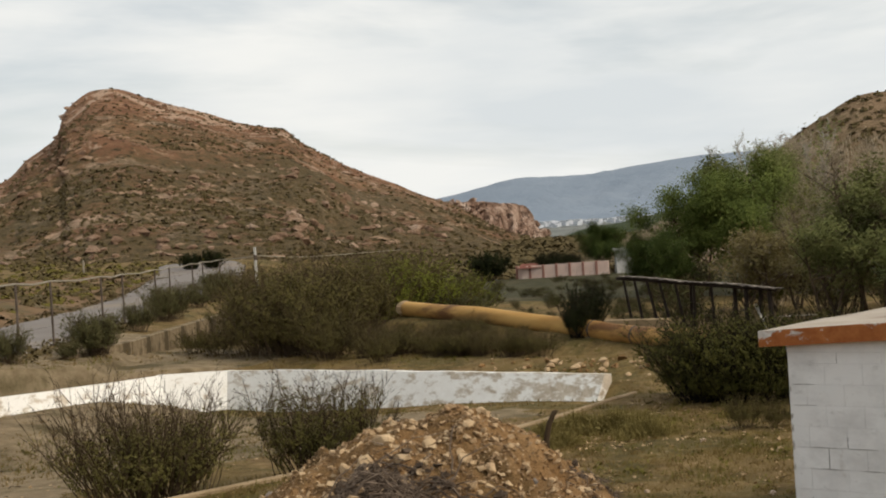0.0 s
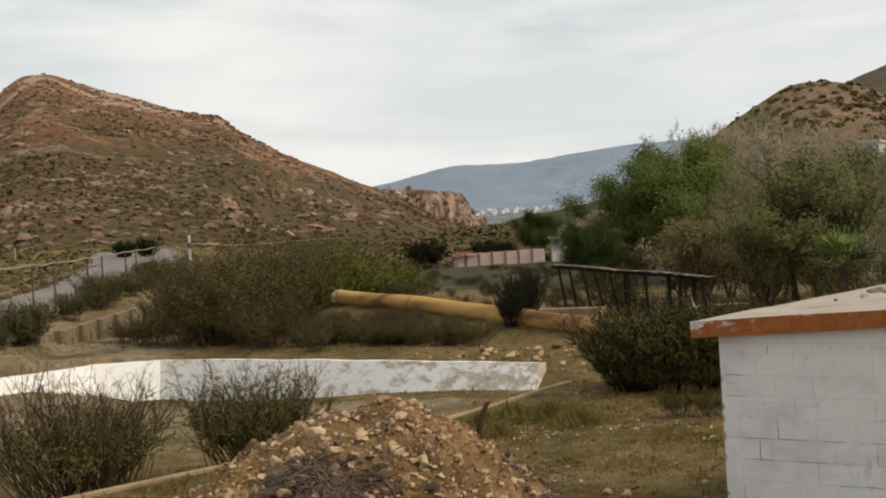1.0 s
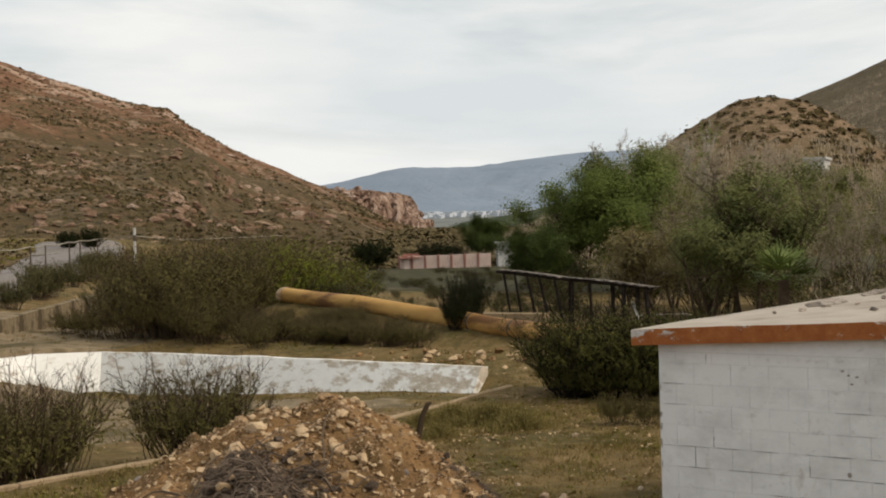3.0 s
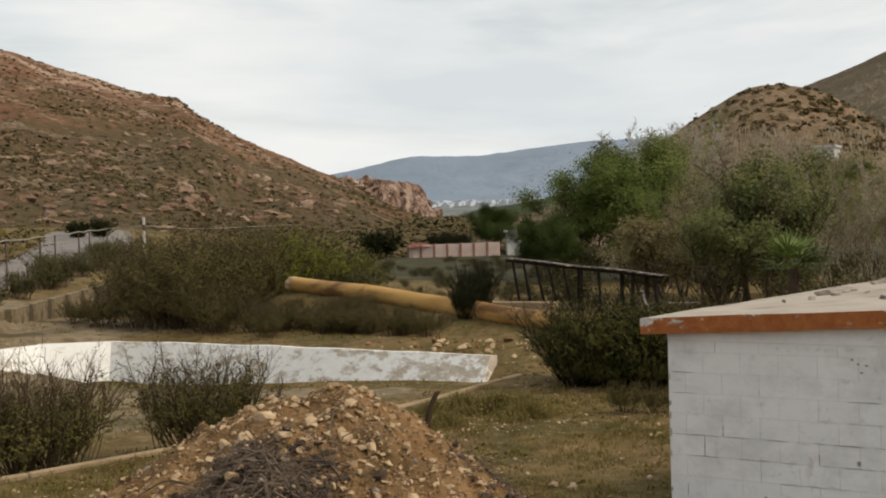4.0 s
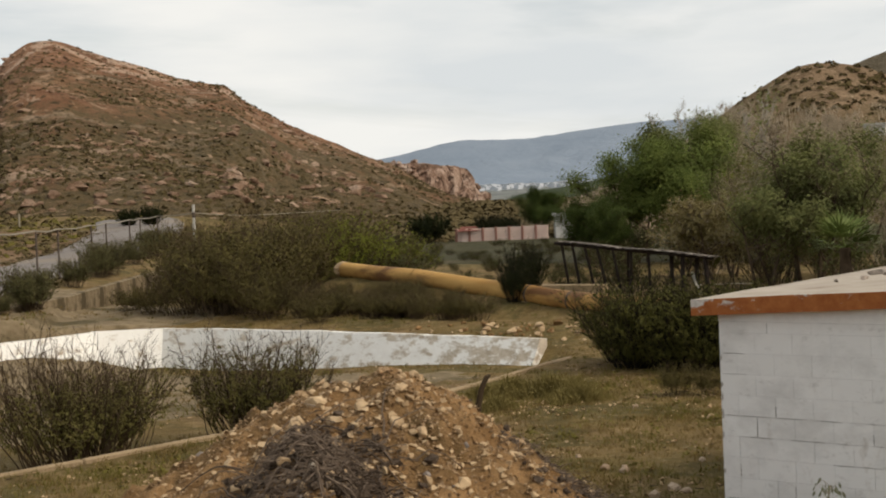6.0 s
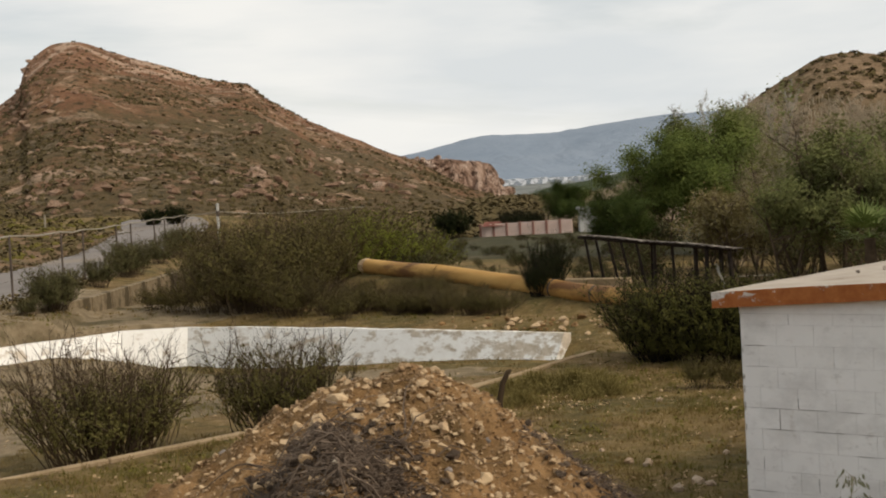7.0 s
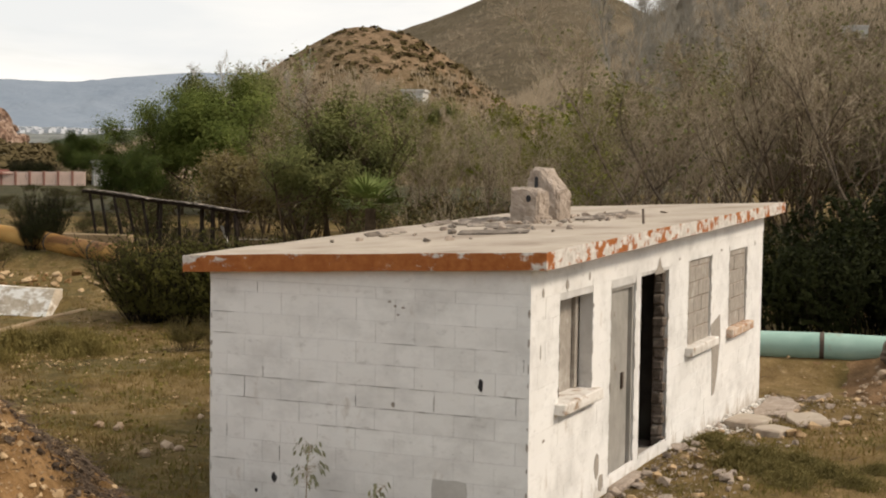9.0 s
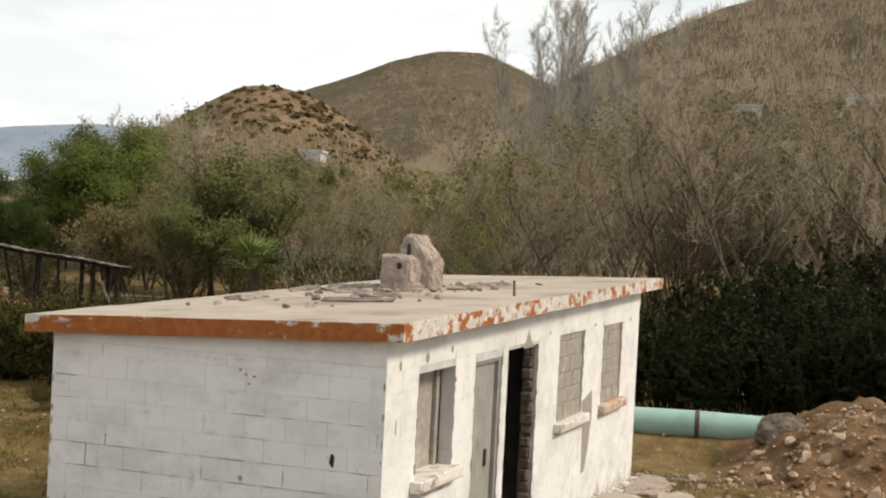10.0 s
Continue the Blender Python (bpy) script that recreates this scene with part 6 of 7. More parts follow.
def woods():
    rng = random.Random(60)
    # bare riverside trees
    spots = []
    tries = 0
    while len(spots) < 125 and tries < 6000:
        tries += 1
        az, d = radians(rng.uniform(-31.0, 2.0)), rng.uniform(46, 105)
        x, y = 4.5 + math.sin(az) * d, -13.4 + math.cos(az) * d
        if math.degrees(az) < -24 and d < 74 or math.degrees(az) < -18 and d < 58:
            continue
        if all((x - a) ** 2 + (y - b) ** 2 > 9 for a, b in spots):
            spots.append((x, y))
    for x, y in spots:
        far = math.hypot(x - 4.5, y + 13.4)
        ms = BARE[rng.randrange(4)] if rng.random() < 0.85 - 0.65 * smooth(-17, -10, math.degrees(math.atan2(x - 4.5, y + 13.4))) else BARED[rng.randrange(2)]
        s = rng.uniform(0.72, 1.0) * (0.78 + 0.68 * smooth(-20, -10, math.degrees(math.atan2(x - 4.5, y + 13.4))))
        plant("bare_tree", ms, x, y, s, "leafless grey-brown riverside tree in the thicket", "tree", "riverside trees", rng=rng)
    for _ in range(16):
        a, d = radians(rng.uniform(-14.5, -1.0)), rng.uniform(58, 88)
        plant("bare_tree", BARED[rng.randrange(2)], 4.5 + math.sin(a) * d, -13.4 + math.cos(a) * d, rng.uniform(1.05, 1.3), "tall leafless brown riverside tree", "tree", "riverside trees", rng=rng)
    # taller trees on the near bank with thick forked limbs
    for az, d, s in ((-13.0, 45, 0.85), (-9.6, 43, 0.95), (-5.4, 42, 1.0), (-2.8, 38, 0.95), (-0.4, 41, 1.0)):
        a = radians(az)
        plant("forked_tree", FORKED[rng.randrange(2)], 4.5 + math.sin(a) * d, -13.4 + math.cos(a) * d, s, "leafless tree with dark forked limbs on the near bank", "tree", "forked trees", rng=rng)
    for az, d, s in ((-31.0, 92, 1.15), (-30.2, 95, 1.25), (-29.4, 93, 1.2), (-28.6, 96, 1.25), (-27.8, 92, 1.15), (-27.0, 97, 1.2), (-26.2, 94, 1.1), (-25.4, 96, 1.1)):
        a = radians(az)
        plant("bare_tree", BARE[0], 4.5 + math.sin(a) * d, -13.4 + math.cos(a) * d, s, "fine pale leafless tree before the knoll", "tree", "riverside trees", rng=rng)
    for k, (az, d, s) in enumerate(((-16.2, 112, 1.24), (-15.8, 114, 1.38), (-15.4, 112, 1.44), (-15.0, 113, 1.40), (-14.6, 115, 1.48), (-14.2, 113, 1.48), (-13.8, 114, 1.44), (-13.4, 113, 1.48), (-13.0, 116, 1.48), (-12.6, 114, 1.44), (-12.1, 115, 1.40), (-11.6, 116, 1.32), (-32.0, 90, 0.6), (-31.2, 92, 0.66), (-30.3, 91, 0.62), (-29.4, 93, 0.68), (-28.6, 92, 0.6))):
        a = radians(az)
        plant("poplar", POPLAR[k % 2], 4.5 + math.sin(a) * d, -13.4 + math.cos(a) * d, s, "tall leafless pale poplar above the thicket", "tree", "poplars", rng=rng)
    for az, d, s, ms, lab in ((-34.9, 82, 0.62, GREEND, "low dense green tree"), (-33.1, 80, 0.98, GREEN[1], "green leafy riverside tree"), (-31.9, 79, 1.08, GREEN[0], "tall green leafy riverside tree"),
                              (-31.2, 84, 1.2, GREEN[2], "tall grey-green tree with thin top twigs"), (-34.0, 78, 0.62, GREEND, "low dark green tree by the shelter"), (-24.6, 96, 1.05, GREEN[2], "grey-green tree below the knoll")):
        a = radians(az)
        plant("leafy_tree", ms, 4.5 + math.sin(a) * d, -13.4 + math.cos(a) * d, s, lab, "tree", "leafy trees", rng=rng)
    for az, d, s in ((-26.4, 57, 1.0), (-28.6, 58, 0.85), (-27.5, 60, 1.22)):
        a = radians(az)
        plant("sage_tree", SAGE, 4.5 + math.sin(a) * d, -13.4 + math.cos(a) * d, s, "grey-green tree with dark twisted limbs", "tree", "sage trees", rng=rng)
    for az, d, s in ((-30.6, 62, 0.85), (-29.8, 64, 0.8), (-31.4, 66, 0.8)):
        a = radians(az)
        plant("olive_tree", OLIVE, 4.5 + math.sin(a) * d, -13.4 + math.cos(a) * d, s, "olive-brown tree in late leaf behind the shelter", "tree", "olive-brown trees", rng=rng)
    for az, d, s in ((-19.0, 88, 1.45), (-17.8, 92, 1.5), (-21.5, 90, 1.2), (-6.0, 85, 0.9)):
        a = radians(az)
        plant("yellow_green_tree", YELLOWT, 4.5 + math.sin(a) * d, -13.4 + math.cos(a) * d, s, "tree in fresh yellow-green leaf among bare ones", "tree", "fresh green trees", rng=rng)
    for x, y, s in ((-86.6, 108.2, 0.80), (-85.8, 109.0, 0.72)):
        plant("leafy_tree", GREEND, x, y, s, "dark round tree by the pink wall", "tree", "leafy trees", rng=rng, sz=1.12)


woods()


def shrub_meshes(name, rng, h, w, stems, subs, leaves, leaf, stemm, leafm, r=0.010, twig=3, span=(0.25, 1.1)):
    st, cr = MB(), MB()
    tips = []
    for s in range(stems):
        a, o = rng.uniform(0, 6.28), rng.uniform(0.0, 0.28) * w
        p = Vector((math.cos(a) * o, math.sin(a) * o, -0.05))
        d = Vector((math.cos(a) * rng.uniform(0.1, 0.9), math.sin(a) * rng.uniform(0.1, 0.9), 1))
        L = h * rng.uniform(0.65, 1.1)
        bp, bd = branch_pts(p, d, L, 5, 0.12, rng, 0.04)
        st.tube(bp, [r * (1 - 0.75 * i / 5) for i in range(6)], 3, False)
        for k in range(subs):
            u = rng.uniform(0.25, 1.0)
            j = min(4, int(u * 5))
            q = bp[j].lerp(bp[j + 1], u * 5 - j)
            e = (bd + Vector((rng.gauss(0, 0.5), rng.gauss(0, 0.5), rng.gauss(0.1, 0.3)))).normalized()
            t = q + e * L * rng.uniform(0.15, 0.4)
            st.spike(q, t, r * 0.55)
            tips.append((q, t))
            for z in range(twig):
                o = q.lerp(t, rng.uniform(0.3, 1))
                g = (e + Vector((rng.gauss(0, 0.6), rng.gauss(0, 0.6), rng.gauss(0.2, 0.4)))).normalized()
                t2 = o + g * L * rng.uniform(0.06, 0.18)
                st.spike(o, t2, r * 0.35)
                tips.append((o, t2))
    for _ in range(leaves):
        q, t = tips[rng.randrange(len(tips))]
        c = q.lerp(t, rng.uniform(0.1, 1.05))
        if c.z > h * rng.uniform(*span):
            continue
        d = ((t - q).normalized() + Vector((rng.gauss(0, 0.8), rng.gauss(0, 0.8), rng.gauss(0, 0.6)))).normalized() * leaf * rng.uniform(0.6, 1.4)
        cr.blade(c, (c - Vector((0, 0, h * 0.25))).normalized() * 0.8 + Vector((rng.gauss(0, 0.5), rng.gauss(0, 0.5), 0.4 + rng.gauss(0, 0.4))), leaf * rng.uniform(0.7, 1.4), rng)
    out = [("framework", st.mesh(name + "_stems", stemm))]
    if leaves:
        out.append(("foliage", cr.mesh(name + "_foliage", leafm)))
    return out


def tuft_meshes(name, rng, h, w, blades, mat):
    """A soft tussock of grass and weed stalks."""
    mb = MB()
    for _ in range(blades):
        a, o = rng.uniform(0, 6.28), abs(rng.gauss(0, 0.42)) * w
        p = Vector((math.cos(a) * o, math.sin(a) * o, -0.02))
        lean = Vector((rng.gauss(0, 0.55), rng.gauss(0, 0.55), 1)).normalized()
        L = h * rng.uniform(0.35, 1.1) * max(0.25, 1 - o / w * 0.75)
        mb.leaf(p, lean * L, 0.010, rng)
        mb.blade(p + lean * L * rng.uniform(0.3, 1.0), lean + Vector((0, 0, 0.8)), 0.05, rng)
    return [("tussock", mb.mesh(name + "_tussock", mat))]


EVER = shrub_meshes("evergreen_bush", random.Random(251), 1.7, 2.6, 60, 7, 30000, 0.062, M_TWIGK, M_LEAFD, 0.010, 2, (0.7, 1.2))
FENCEB = shrub_meshes("fence_bush", random.Random(252), 1.7, 2.4, 70, 8, 16000, 0.062, M_TWIGD, M_FENCELEAF, 0.011, 3, (0.6, 1.1))
ROUND = shrub_meshes("round_bush", random.Random(250), 2.6, 3.0, 60, 8, 14000, 0.15, M_TWIGK, M_LEAFD, 0.02, 2, (0.9, 1.15))
TUFT = [tuft_meshes("weed_tuft", random.Random(230), 0.42, 0.85, 1100, M_TUFT), tuft_meshes("grass_tuft", random.Random(231), 0.36, 0.75, 1100, M_TUFTG)]
SHRUB = [shrub_meshes("wiry_shrub", random.Random(200 + k), 1.5, 2.2, 80, 8, 24000, 0.036, M_TWIGD, M_LEAFW, 0.010, 3, ((0.08, 0.72), (0.2, 0.95))[k]) for k in range(2)]
DENSE = [shrub_meshes("dense_shrub", random.Random(sd), 1.7, 2.6, 110, 9, 27000, 0.050, M_TWIGK, lm, 0.012, 3) for sd, lm in ((210, M_LEAFD), (212, M_LEAFG))]
GREY = [shrub_meshes("grey_shrub", random.Random(220 + k), 2.6, 4.2, 60, 9, lv, 0.075, tm, lm, 0.016, 3) for k, (lv, lm, tm) in enumerate(((6500, M_MESQ, M_TWIGD), (16000, M_LEAFL, M_TWIGD), (21000, M_MESQ, M_TWIGD)), 1)]
LOW = [shrub_meshes("low_shrub", random.Random(240 + k), 2.6, 4.2, 34, 6, 2600, 0.15, tm, lm, 0.026, 2) for k, (lm, tm) in enumerate(((M_LEAFG, M_TWIG), (M_LEAFO, M_TWIGD), (M_LEAFV, M_TWIGD)))]


def bushes():
    rng = random.Random(70)
    for x, y, s, ms, lab in ((-15.6, 0.9, 1.35, SHRUB[0], "wiry dark green shrub with bare upright stems"), (-16.0, 1.6, 1.2, SHRUB[1], "wiry dark green shrub with bare upright stems"), (-15.0, 4.0, 1.2, SHRUB[1], "wiry grey-green shrub with spreading stems"), (-15.2, 4.8, 0.95, SHRUB[0], "wiry grey-green shrub with spreading stems")):
        plant("wiry_shrub", ms, x, y, s, lab + " in the silted pool", "shrub", "pool shrubs", rng=rng)
    for x, y, s in ((-12.7, 13.2, 1.08), (-11.5, 13.5, 1.05), (-13.6, 14.0, 0.85), (-10.8, 14.4, 1.05), (-12.9, 12.7, 0.5), (-12.0, 12.8, 0.52), (-11.3, 13.0, 0.5)):
        plant("dense_shrub", DENSE[1], x, y, s, "dense dark green bush beside the hut", "shrub", "dense bushes", rng=rng)
    for x, y, s in ((-22.75, 22.0, 0.52), (-22.6, 21.35, 0.36)):
        plant("dense_shrub", DENSE[0], x, y, s, "dark bush growing against the yellow pipe", "shrub", "dense bushes", rng=rng, sz=1.75)
    # thicket behind the pool
    for x, y, s, k in ((-34.6, 21.0, 1.18, 0), (-33.9, 21.0, 1.1, 1), (-36.2, 21.4, 0.85, 1), (-35.6, 23.4, 1.25, 0), (-35.4, 24.0, 1.05, 1), (-37.4, 24.0, 1.2, 0), (-40.6, 26.0, 1.0, 1), (-38.8, 27.0, 1.15, 0), (-32.7, 19.7, 0.6, 0),
                       (-31.2, 19.4, 0.62, 1), (-33.2, 19.4, 0.72, 0), (-34.6, 19.0, 0.62, 1), (-36.8, 18.4, 0.30, 0), (-35.6, 18.4, 0.36, 0), (-30.4, 18.8, 0.42, 0), (-29.2, 19.2, 0.4, 1), (-28.4, 19.6, 0.36, 0), (-26.6, 19.6, 0.3, 0), (-27.8, 18.4, 0.28, 1), (-41.4, 28.4, 1.05, 0), (-42.0, 29.0, 0.95, 1), (-24.8, 19.6, 0.26, 1)):
        plant("grey_shrub", GREY[2 if k == 0 else rng.choice((0, 2))], x, y, s, "grey-brown mesquite shrub with sparse leaves behind the pool", "shrub", "mesquite thicket", rng=rng)
    for x, y, s in ((-41.8, 33.6, 1.3), (-42.6, 33.2, 1.2), (-43.2, 34.6, 1.2), (-46.6, 42.0, 0.85), (-45.6, 42.4, 0.7)):
        plant("green_shrub", GREY[1], x, y, s, "yellow-green leafy shrub behind the pipe", "shrub", "green shrubs", rng=rng)
    for x, y, s in ((-94.0, 99.7, 1.08),):
        plant("dense_shrub", ROUND, x, y, s, "round dark bush on the valley floor", "shrub", "dense bushes", rng=rng)
    for x, y, s in ((-12.85, 8.6, 0.30), (-12.2, 8.9, 0.34), (-11.6, 8.9, 0.3), (-11.2, 8.4, 0.26), (-9.9, 9.6, 0.45), (-9.4, 9.9, 0.42), (-13.2, 8.2, 0.22), (-11.9, 6.9, 0.2)):
        plant("low_weed", TUFT[0] if s < 0.4 else GREY[2], x, y, s * (3.4 if s < 0.4 else 0.40), "low tuft of grey-green weed in the dry grass", "weed", "weeds", rng=rng, sz=1.25)
    for x, y, s in ((0.35, 5.7, 0.26), (0.75, 5.3, 0.26), (1.15, 5.0, 0.28), (0.3, 6.2, 0.2), (1.6, 4.9, 0.28), (1.0, 4.4, 0.28), (1.5, 4.1, 0.28), (2.0, 4.5, 0.26), (2.5, 5.0, 0.2), (1.7, 3.6, 0.26), (2.4, 4.0, 0.22)):
        plant("low_weed", TUFT[1], x, y, s * 2.6, "low green weed growing by the hut wall", "weed", "weeds", rng=rng, sz=0.9)
    for x, y, s in ((-96.8, 67.4, 0.55), (-98.2, 66.2, 0.5)):
        plant("dense_shrub", ROUND, x, y, s, "broad dark bush on the plain beyond the road", "shrub", "dense bushes", rng=rng, sz=1.2)
    # the valley thicket
    for _ in range(230):
        az, d = radians(rng.uniform(-51, -33)), rng.uniform(48, 140)
        x, y = 4.5 + math.sin(az) * d, -13.4 + math.cos(az) * d
        if bank(x, y) > -5 or (d < 62 and math.degrees(az) < -40):
            continue
        if -42 < math.degrees(az) < -34.5 and d > 90:
            continue
        low = (0.16 if d > 70 else 0.26) if -42 < math.degrees(az) < -34.5 else 0.9
        plant("grey_shrub", LOW[2], x, y, rng.uniform(0.6, 0.95) * low, "low grey-green shrub of the valley thicket", "shrub", "valley thicket", rng=rng, sz=0.75)
    for x, y, s in ((-90.3, 104.6, 1.2), (-89.3, 105.2, 1.2), (-88.5, 105.8, 1.15)):
        plant("hedge_bush", DENSE[0], x, y, s, "dark clipped hedge bush behind the pink wall", "shrub", "hedge", rng=rng, sz=1.15)
    # low growth over the valley floor before the pink wall
    for _ in range(110):
        az, d = radians(rng.uniform(-44, -34)), rng.uniform(52, 138)
        plant("valley_shrub", LOW[2], 4.5 + math.sin(az) * d, -13.4 + math.cos(az) * d, rng.uniform(0.16, 0.34), "low dark olive shrub on the valley floor", "shrub", "valley thicket", rng=rng, sz=0.75)
    # brush that half hides the hillside houses
    for x, y, base, w, h in HOUSE_SPOTS:
        for k in range(5):
            e = plant("hill_shrub", LOW[rng.randrange(2)], x + rng.uniform(-0.8, 0.8) * w, y - 2.8 - rng.uniform(0, 2.5), h * rng.uniform(0.22, 0.34), "dry brush before a hillside house", "shrub", "hillside brush", rng=rng)
            e.location.z = base - 0.6
    # scrub that hides the far end of the road bank
    for x, y, s in ((-44.2, 27.6, 0.9), (-46.6, 31.6, 1.05), (-47.4, 33.2, 1.0), (-43.6, 30.2, 1.0), (-48.4, 35.6, 1.1)):
        plant("bank_shrub", GREY[2 if rng.random() < 0.7 else 0], x, y, s, "dense olive mesquite on the bank below the road", "shrub", "mesquite thicket", rng=rng)
    # small growth at the foot of the pipe
    for _ in range(36):
        t = rng.random()
        x, y = -31.5 + 8.6 * t + rng.gauss(0, 0.3), 22.6 - 1.5 * t - rng.uniform(0.3, 1.9)
        plant("pipe_shrub", GREY[rng.choice((0, 2))], x, y, rng.uniform(0.18, 0.30), "small grey-brown shrub at the foot of the pipe", "shrub", "pipe shrubs", rng=rng)
    # brush between the bank and the mesquite thicket, and beyond the end of the fence
    for _ in range(58):
        s, o = rng.uniform(14, 78), rng.uniform(-26, -3.5)
        x, y = FENCE_A.x + FENCE_D.x * s - 0.714 * o, FENCE_A.y + FENCE_D.y * s - 0.70 * o
        if (s < 24 and o < -9) or math.degrees(math.atan2(x - 4.5, y + 13.4)) > -43:
            continue
        plant("bank_brush", LOW[2 if s > 40 else rng.randrange(2)], x, y, rng.uniform(0.45, 0.85), "olive-brown brush on the slope below the road", "shrub", "bank brush", rng=rng, sz=0.85)
    # undergrowth below the riverside trees
    for _ in range(165):
        az, d = radians(rng.uniform(-37, 2)), rng.uniform(44, 74)
        x, y = 4.5 + math.sin(az) * d, -13.4 + math.cos(az) * d
        if math.degrees(az) < -31 or (math.degrees(az) < -27 and d < 60) or (-27.5 < math.degrees(az) < -24.3 and d < 55):
            continue
        plant("undergrowth_shrub", LOW[rng.choice((0, 1, 2, 2))], x, y, rng.uniform(0.5, 0.95), "dry brown undergrowth shrub below the riverside trees", "shrub", "undergrowth", rng=rng, sz=0.9)
    # along the fence
    spots = [(FENCE_A.x + FENCE_D.x * s + 0.714, FENCE_A.y + FENCE_D.y * s + 0.70, k) for s, k in ((15, 0.58), (22, 0.82), (24.5, 0.78), (34, 0.66), (41, 0.84), (44, 0.8))]
    for x, y, k in [(-36.6, 14.4, 0.62), (-36.2, 14.0, 0.7), (-34.2, 9.8, 0.5), (-35.2, 9.0, 0.55), (-35.4, 12.6, 0.3)] + spots:
        plant("fence_shrub", FENCEB, x, y, k, "grey-green shrub at the foot of the fence", "shrub", "fence shrubs", rng=rng, sz=1.2)
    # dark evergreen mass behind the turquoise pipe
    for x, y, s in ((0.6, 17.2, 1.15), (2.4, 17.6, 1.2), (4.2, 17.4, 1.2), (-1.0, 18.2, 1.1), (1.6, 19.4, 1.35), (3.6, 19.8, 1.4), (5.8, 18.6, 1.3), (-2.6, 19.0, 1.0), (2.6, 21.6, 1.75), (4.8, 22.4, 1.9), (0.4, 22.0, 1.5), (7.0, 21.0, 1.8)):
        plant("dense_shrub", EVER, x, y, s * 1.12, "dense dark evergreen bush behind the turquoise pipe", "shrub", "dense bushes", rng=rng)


bushes()


def palm():
    e = empty("palm", label="small fan palm with stiff green fronds", category="palm")
    x, y = -17.35, 32.04
    g = ground_z(x, y)
    rng = random.Random(77)
    mb = MB()
    mb.tube([(x, y, g - 0.2), (x, y, g + 1.9)], [0.22, 0.18], 10)
    part("trunk", mb, M_BARKD, e)
    for k in range(26):
        a = rng.uniform(0, 6.28)
        el = rng.uniform(-0.35, 1.2)
        d = Vector((math.cos(a) * math.cos(el), math.sin(a) * math.cos(el), math.sin(el)))
        p = Vector((x, y, g + 1.9))
        q = p + d * rng.uniform(0.5, 0.75)
        fr = MB()
        fr.spike(p, q, 0.02)
        side = d.cross(Vector((0, 0, 1))).normalized()
        up = side.cross(d)
        for i in range(15):
            t = (i / 14 - 0.5) * 2.5
            b = (d * math.cos(t) + side * math.sin(t) + up * 0.12 * rng.gauss(0, 1)).normalized()
            tip = q + b * rng.uniform(0.7, 1.0) + Vector((0, 0, -0.08))
            n = len(fr.v)
            w = (b.cross(up)).normalized() * 0.032
            fr.v.extend([tuple(q), tuple(q.lerp(tip, 0.45) + w), tuple(tip), tuple(q.lerp(tip, 0.45) - w)])
            fr.f.append((n, n + 1, n + 2, n + 3))
        part("frond", fr, M_PALM, e)


palm()


def grass():
    rng = random.Random(90)
    for nm, mat, count, lab, th in (("dry_grass", M_GRASS, 15000, "straw-coloured dry grass tufts", -0.1), ("green_grass", M_GRASSG, 11000, "low green grass and weeds", 0.08)):
        mb = MB()
        made = 0
        while made < count:
            az, d = radians(rng.uniform(-62, 2)), 14 + 40 * rng.random() ** 1.6
            x, y = 4.5 + math.sin(az) * d, -13.4 + math.cos(az) * d
            f = noise.noise(Vector((x * 0.28, y * 0.28, 20 + th * 50)))
            made += 1
            if f < th + rng.uniform(-0.15, 0.15) or (HX - 0.3 < x < 0.4 and -0.2 < y < HY + 0.3):
                continue
            z = ground_z(x, y)
            hgt = rng.uniform(0.03, 0.10) * (1 + d * 0.010)
            for b in range(6):
                o = Vector((x + rng.gauss(0, 0.06), y + rng.gauss(0, 0.06), z - 0.01))
                t = o + Vector((rng.gauss(0, 0.5), rng.gauss(0, 0.5), 1)).normalized() * hgt
                w = Vector((rng.gauss(0, 1), rng.gauss(0, 1), 0)).normalized() * (0.004 + 0.00026 * d)
                n = len(mb.v)
                mb.v.extend([tuple(o - w), tuple(o + w), tuple(t)])
                mb.f.append((n, n + 1, n + 2))
        put(nm, mb, mat, False, lab, "grass", kind="stuff")


grass()


def field_grass():
    """Tussocky grass on the open ground before the hut: clumps with bare soil between."""
    rng = random.Random(96)
    for nm, mat, count, lab, seed in (("field_grass", M_GRASSG, 5200, "clumps of olive grass on the open ground", 51), ("straw_grass", M_GRASS, 3600, "clumps of bleached straw grass on the open ground", 57)):
        mb = MB()
        for _ in range(count):
            x, y = rng.uniform(-14.0, -3.3), rng.uniform(-2.0, 13.5)
            if noise.noise(Vector((x * 0.55, y * 0.55, seed))) + 0.5 * noise.noise(Vector((x * 1.9, y * 1.9, seed))) < rng.uniform(0.0, 0.3) or mound_z(x, y) > 0.02:
                continue
            z = ground_z(x, y)
            hgt = rng.uniform(0.05, 0.17)
            for k in range(9):
                o = Vector((x + rng.gauss(0, 0.07), y + rng.gauss(0, 0.07), z - 0.01))
                t = o + Vector((rng.gauss(0, 0.55), rng.gauss(0, 0.55), 1)).normalized() * hgt * rng.uniform(0.5, 1.1)
                w = Vector((rng.gauss(0, 1), rng.gauss(0, 1), 0)).normalized() * 0.007
                n = len(mb.v)
                mb.v.extend([tuple(o - w), tuple(o + w), tuple(t)])
                mb.f.append((n, n + 1, n + 2))
        put(nm, mb, mat, False, lab, "grass", kind="stuff")


field_grass()


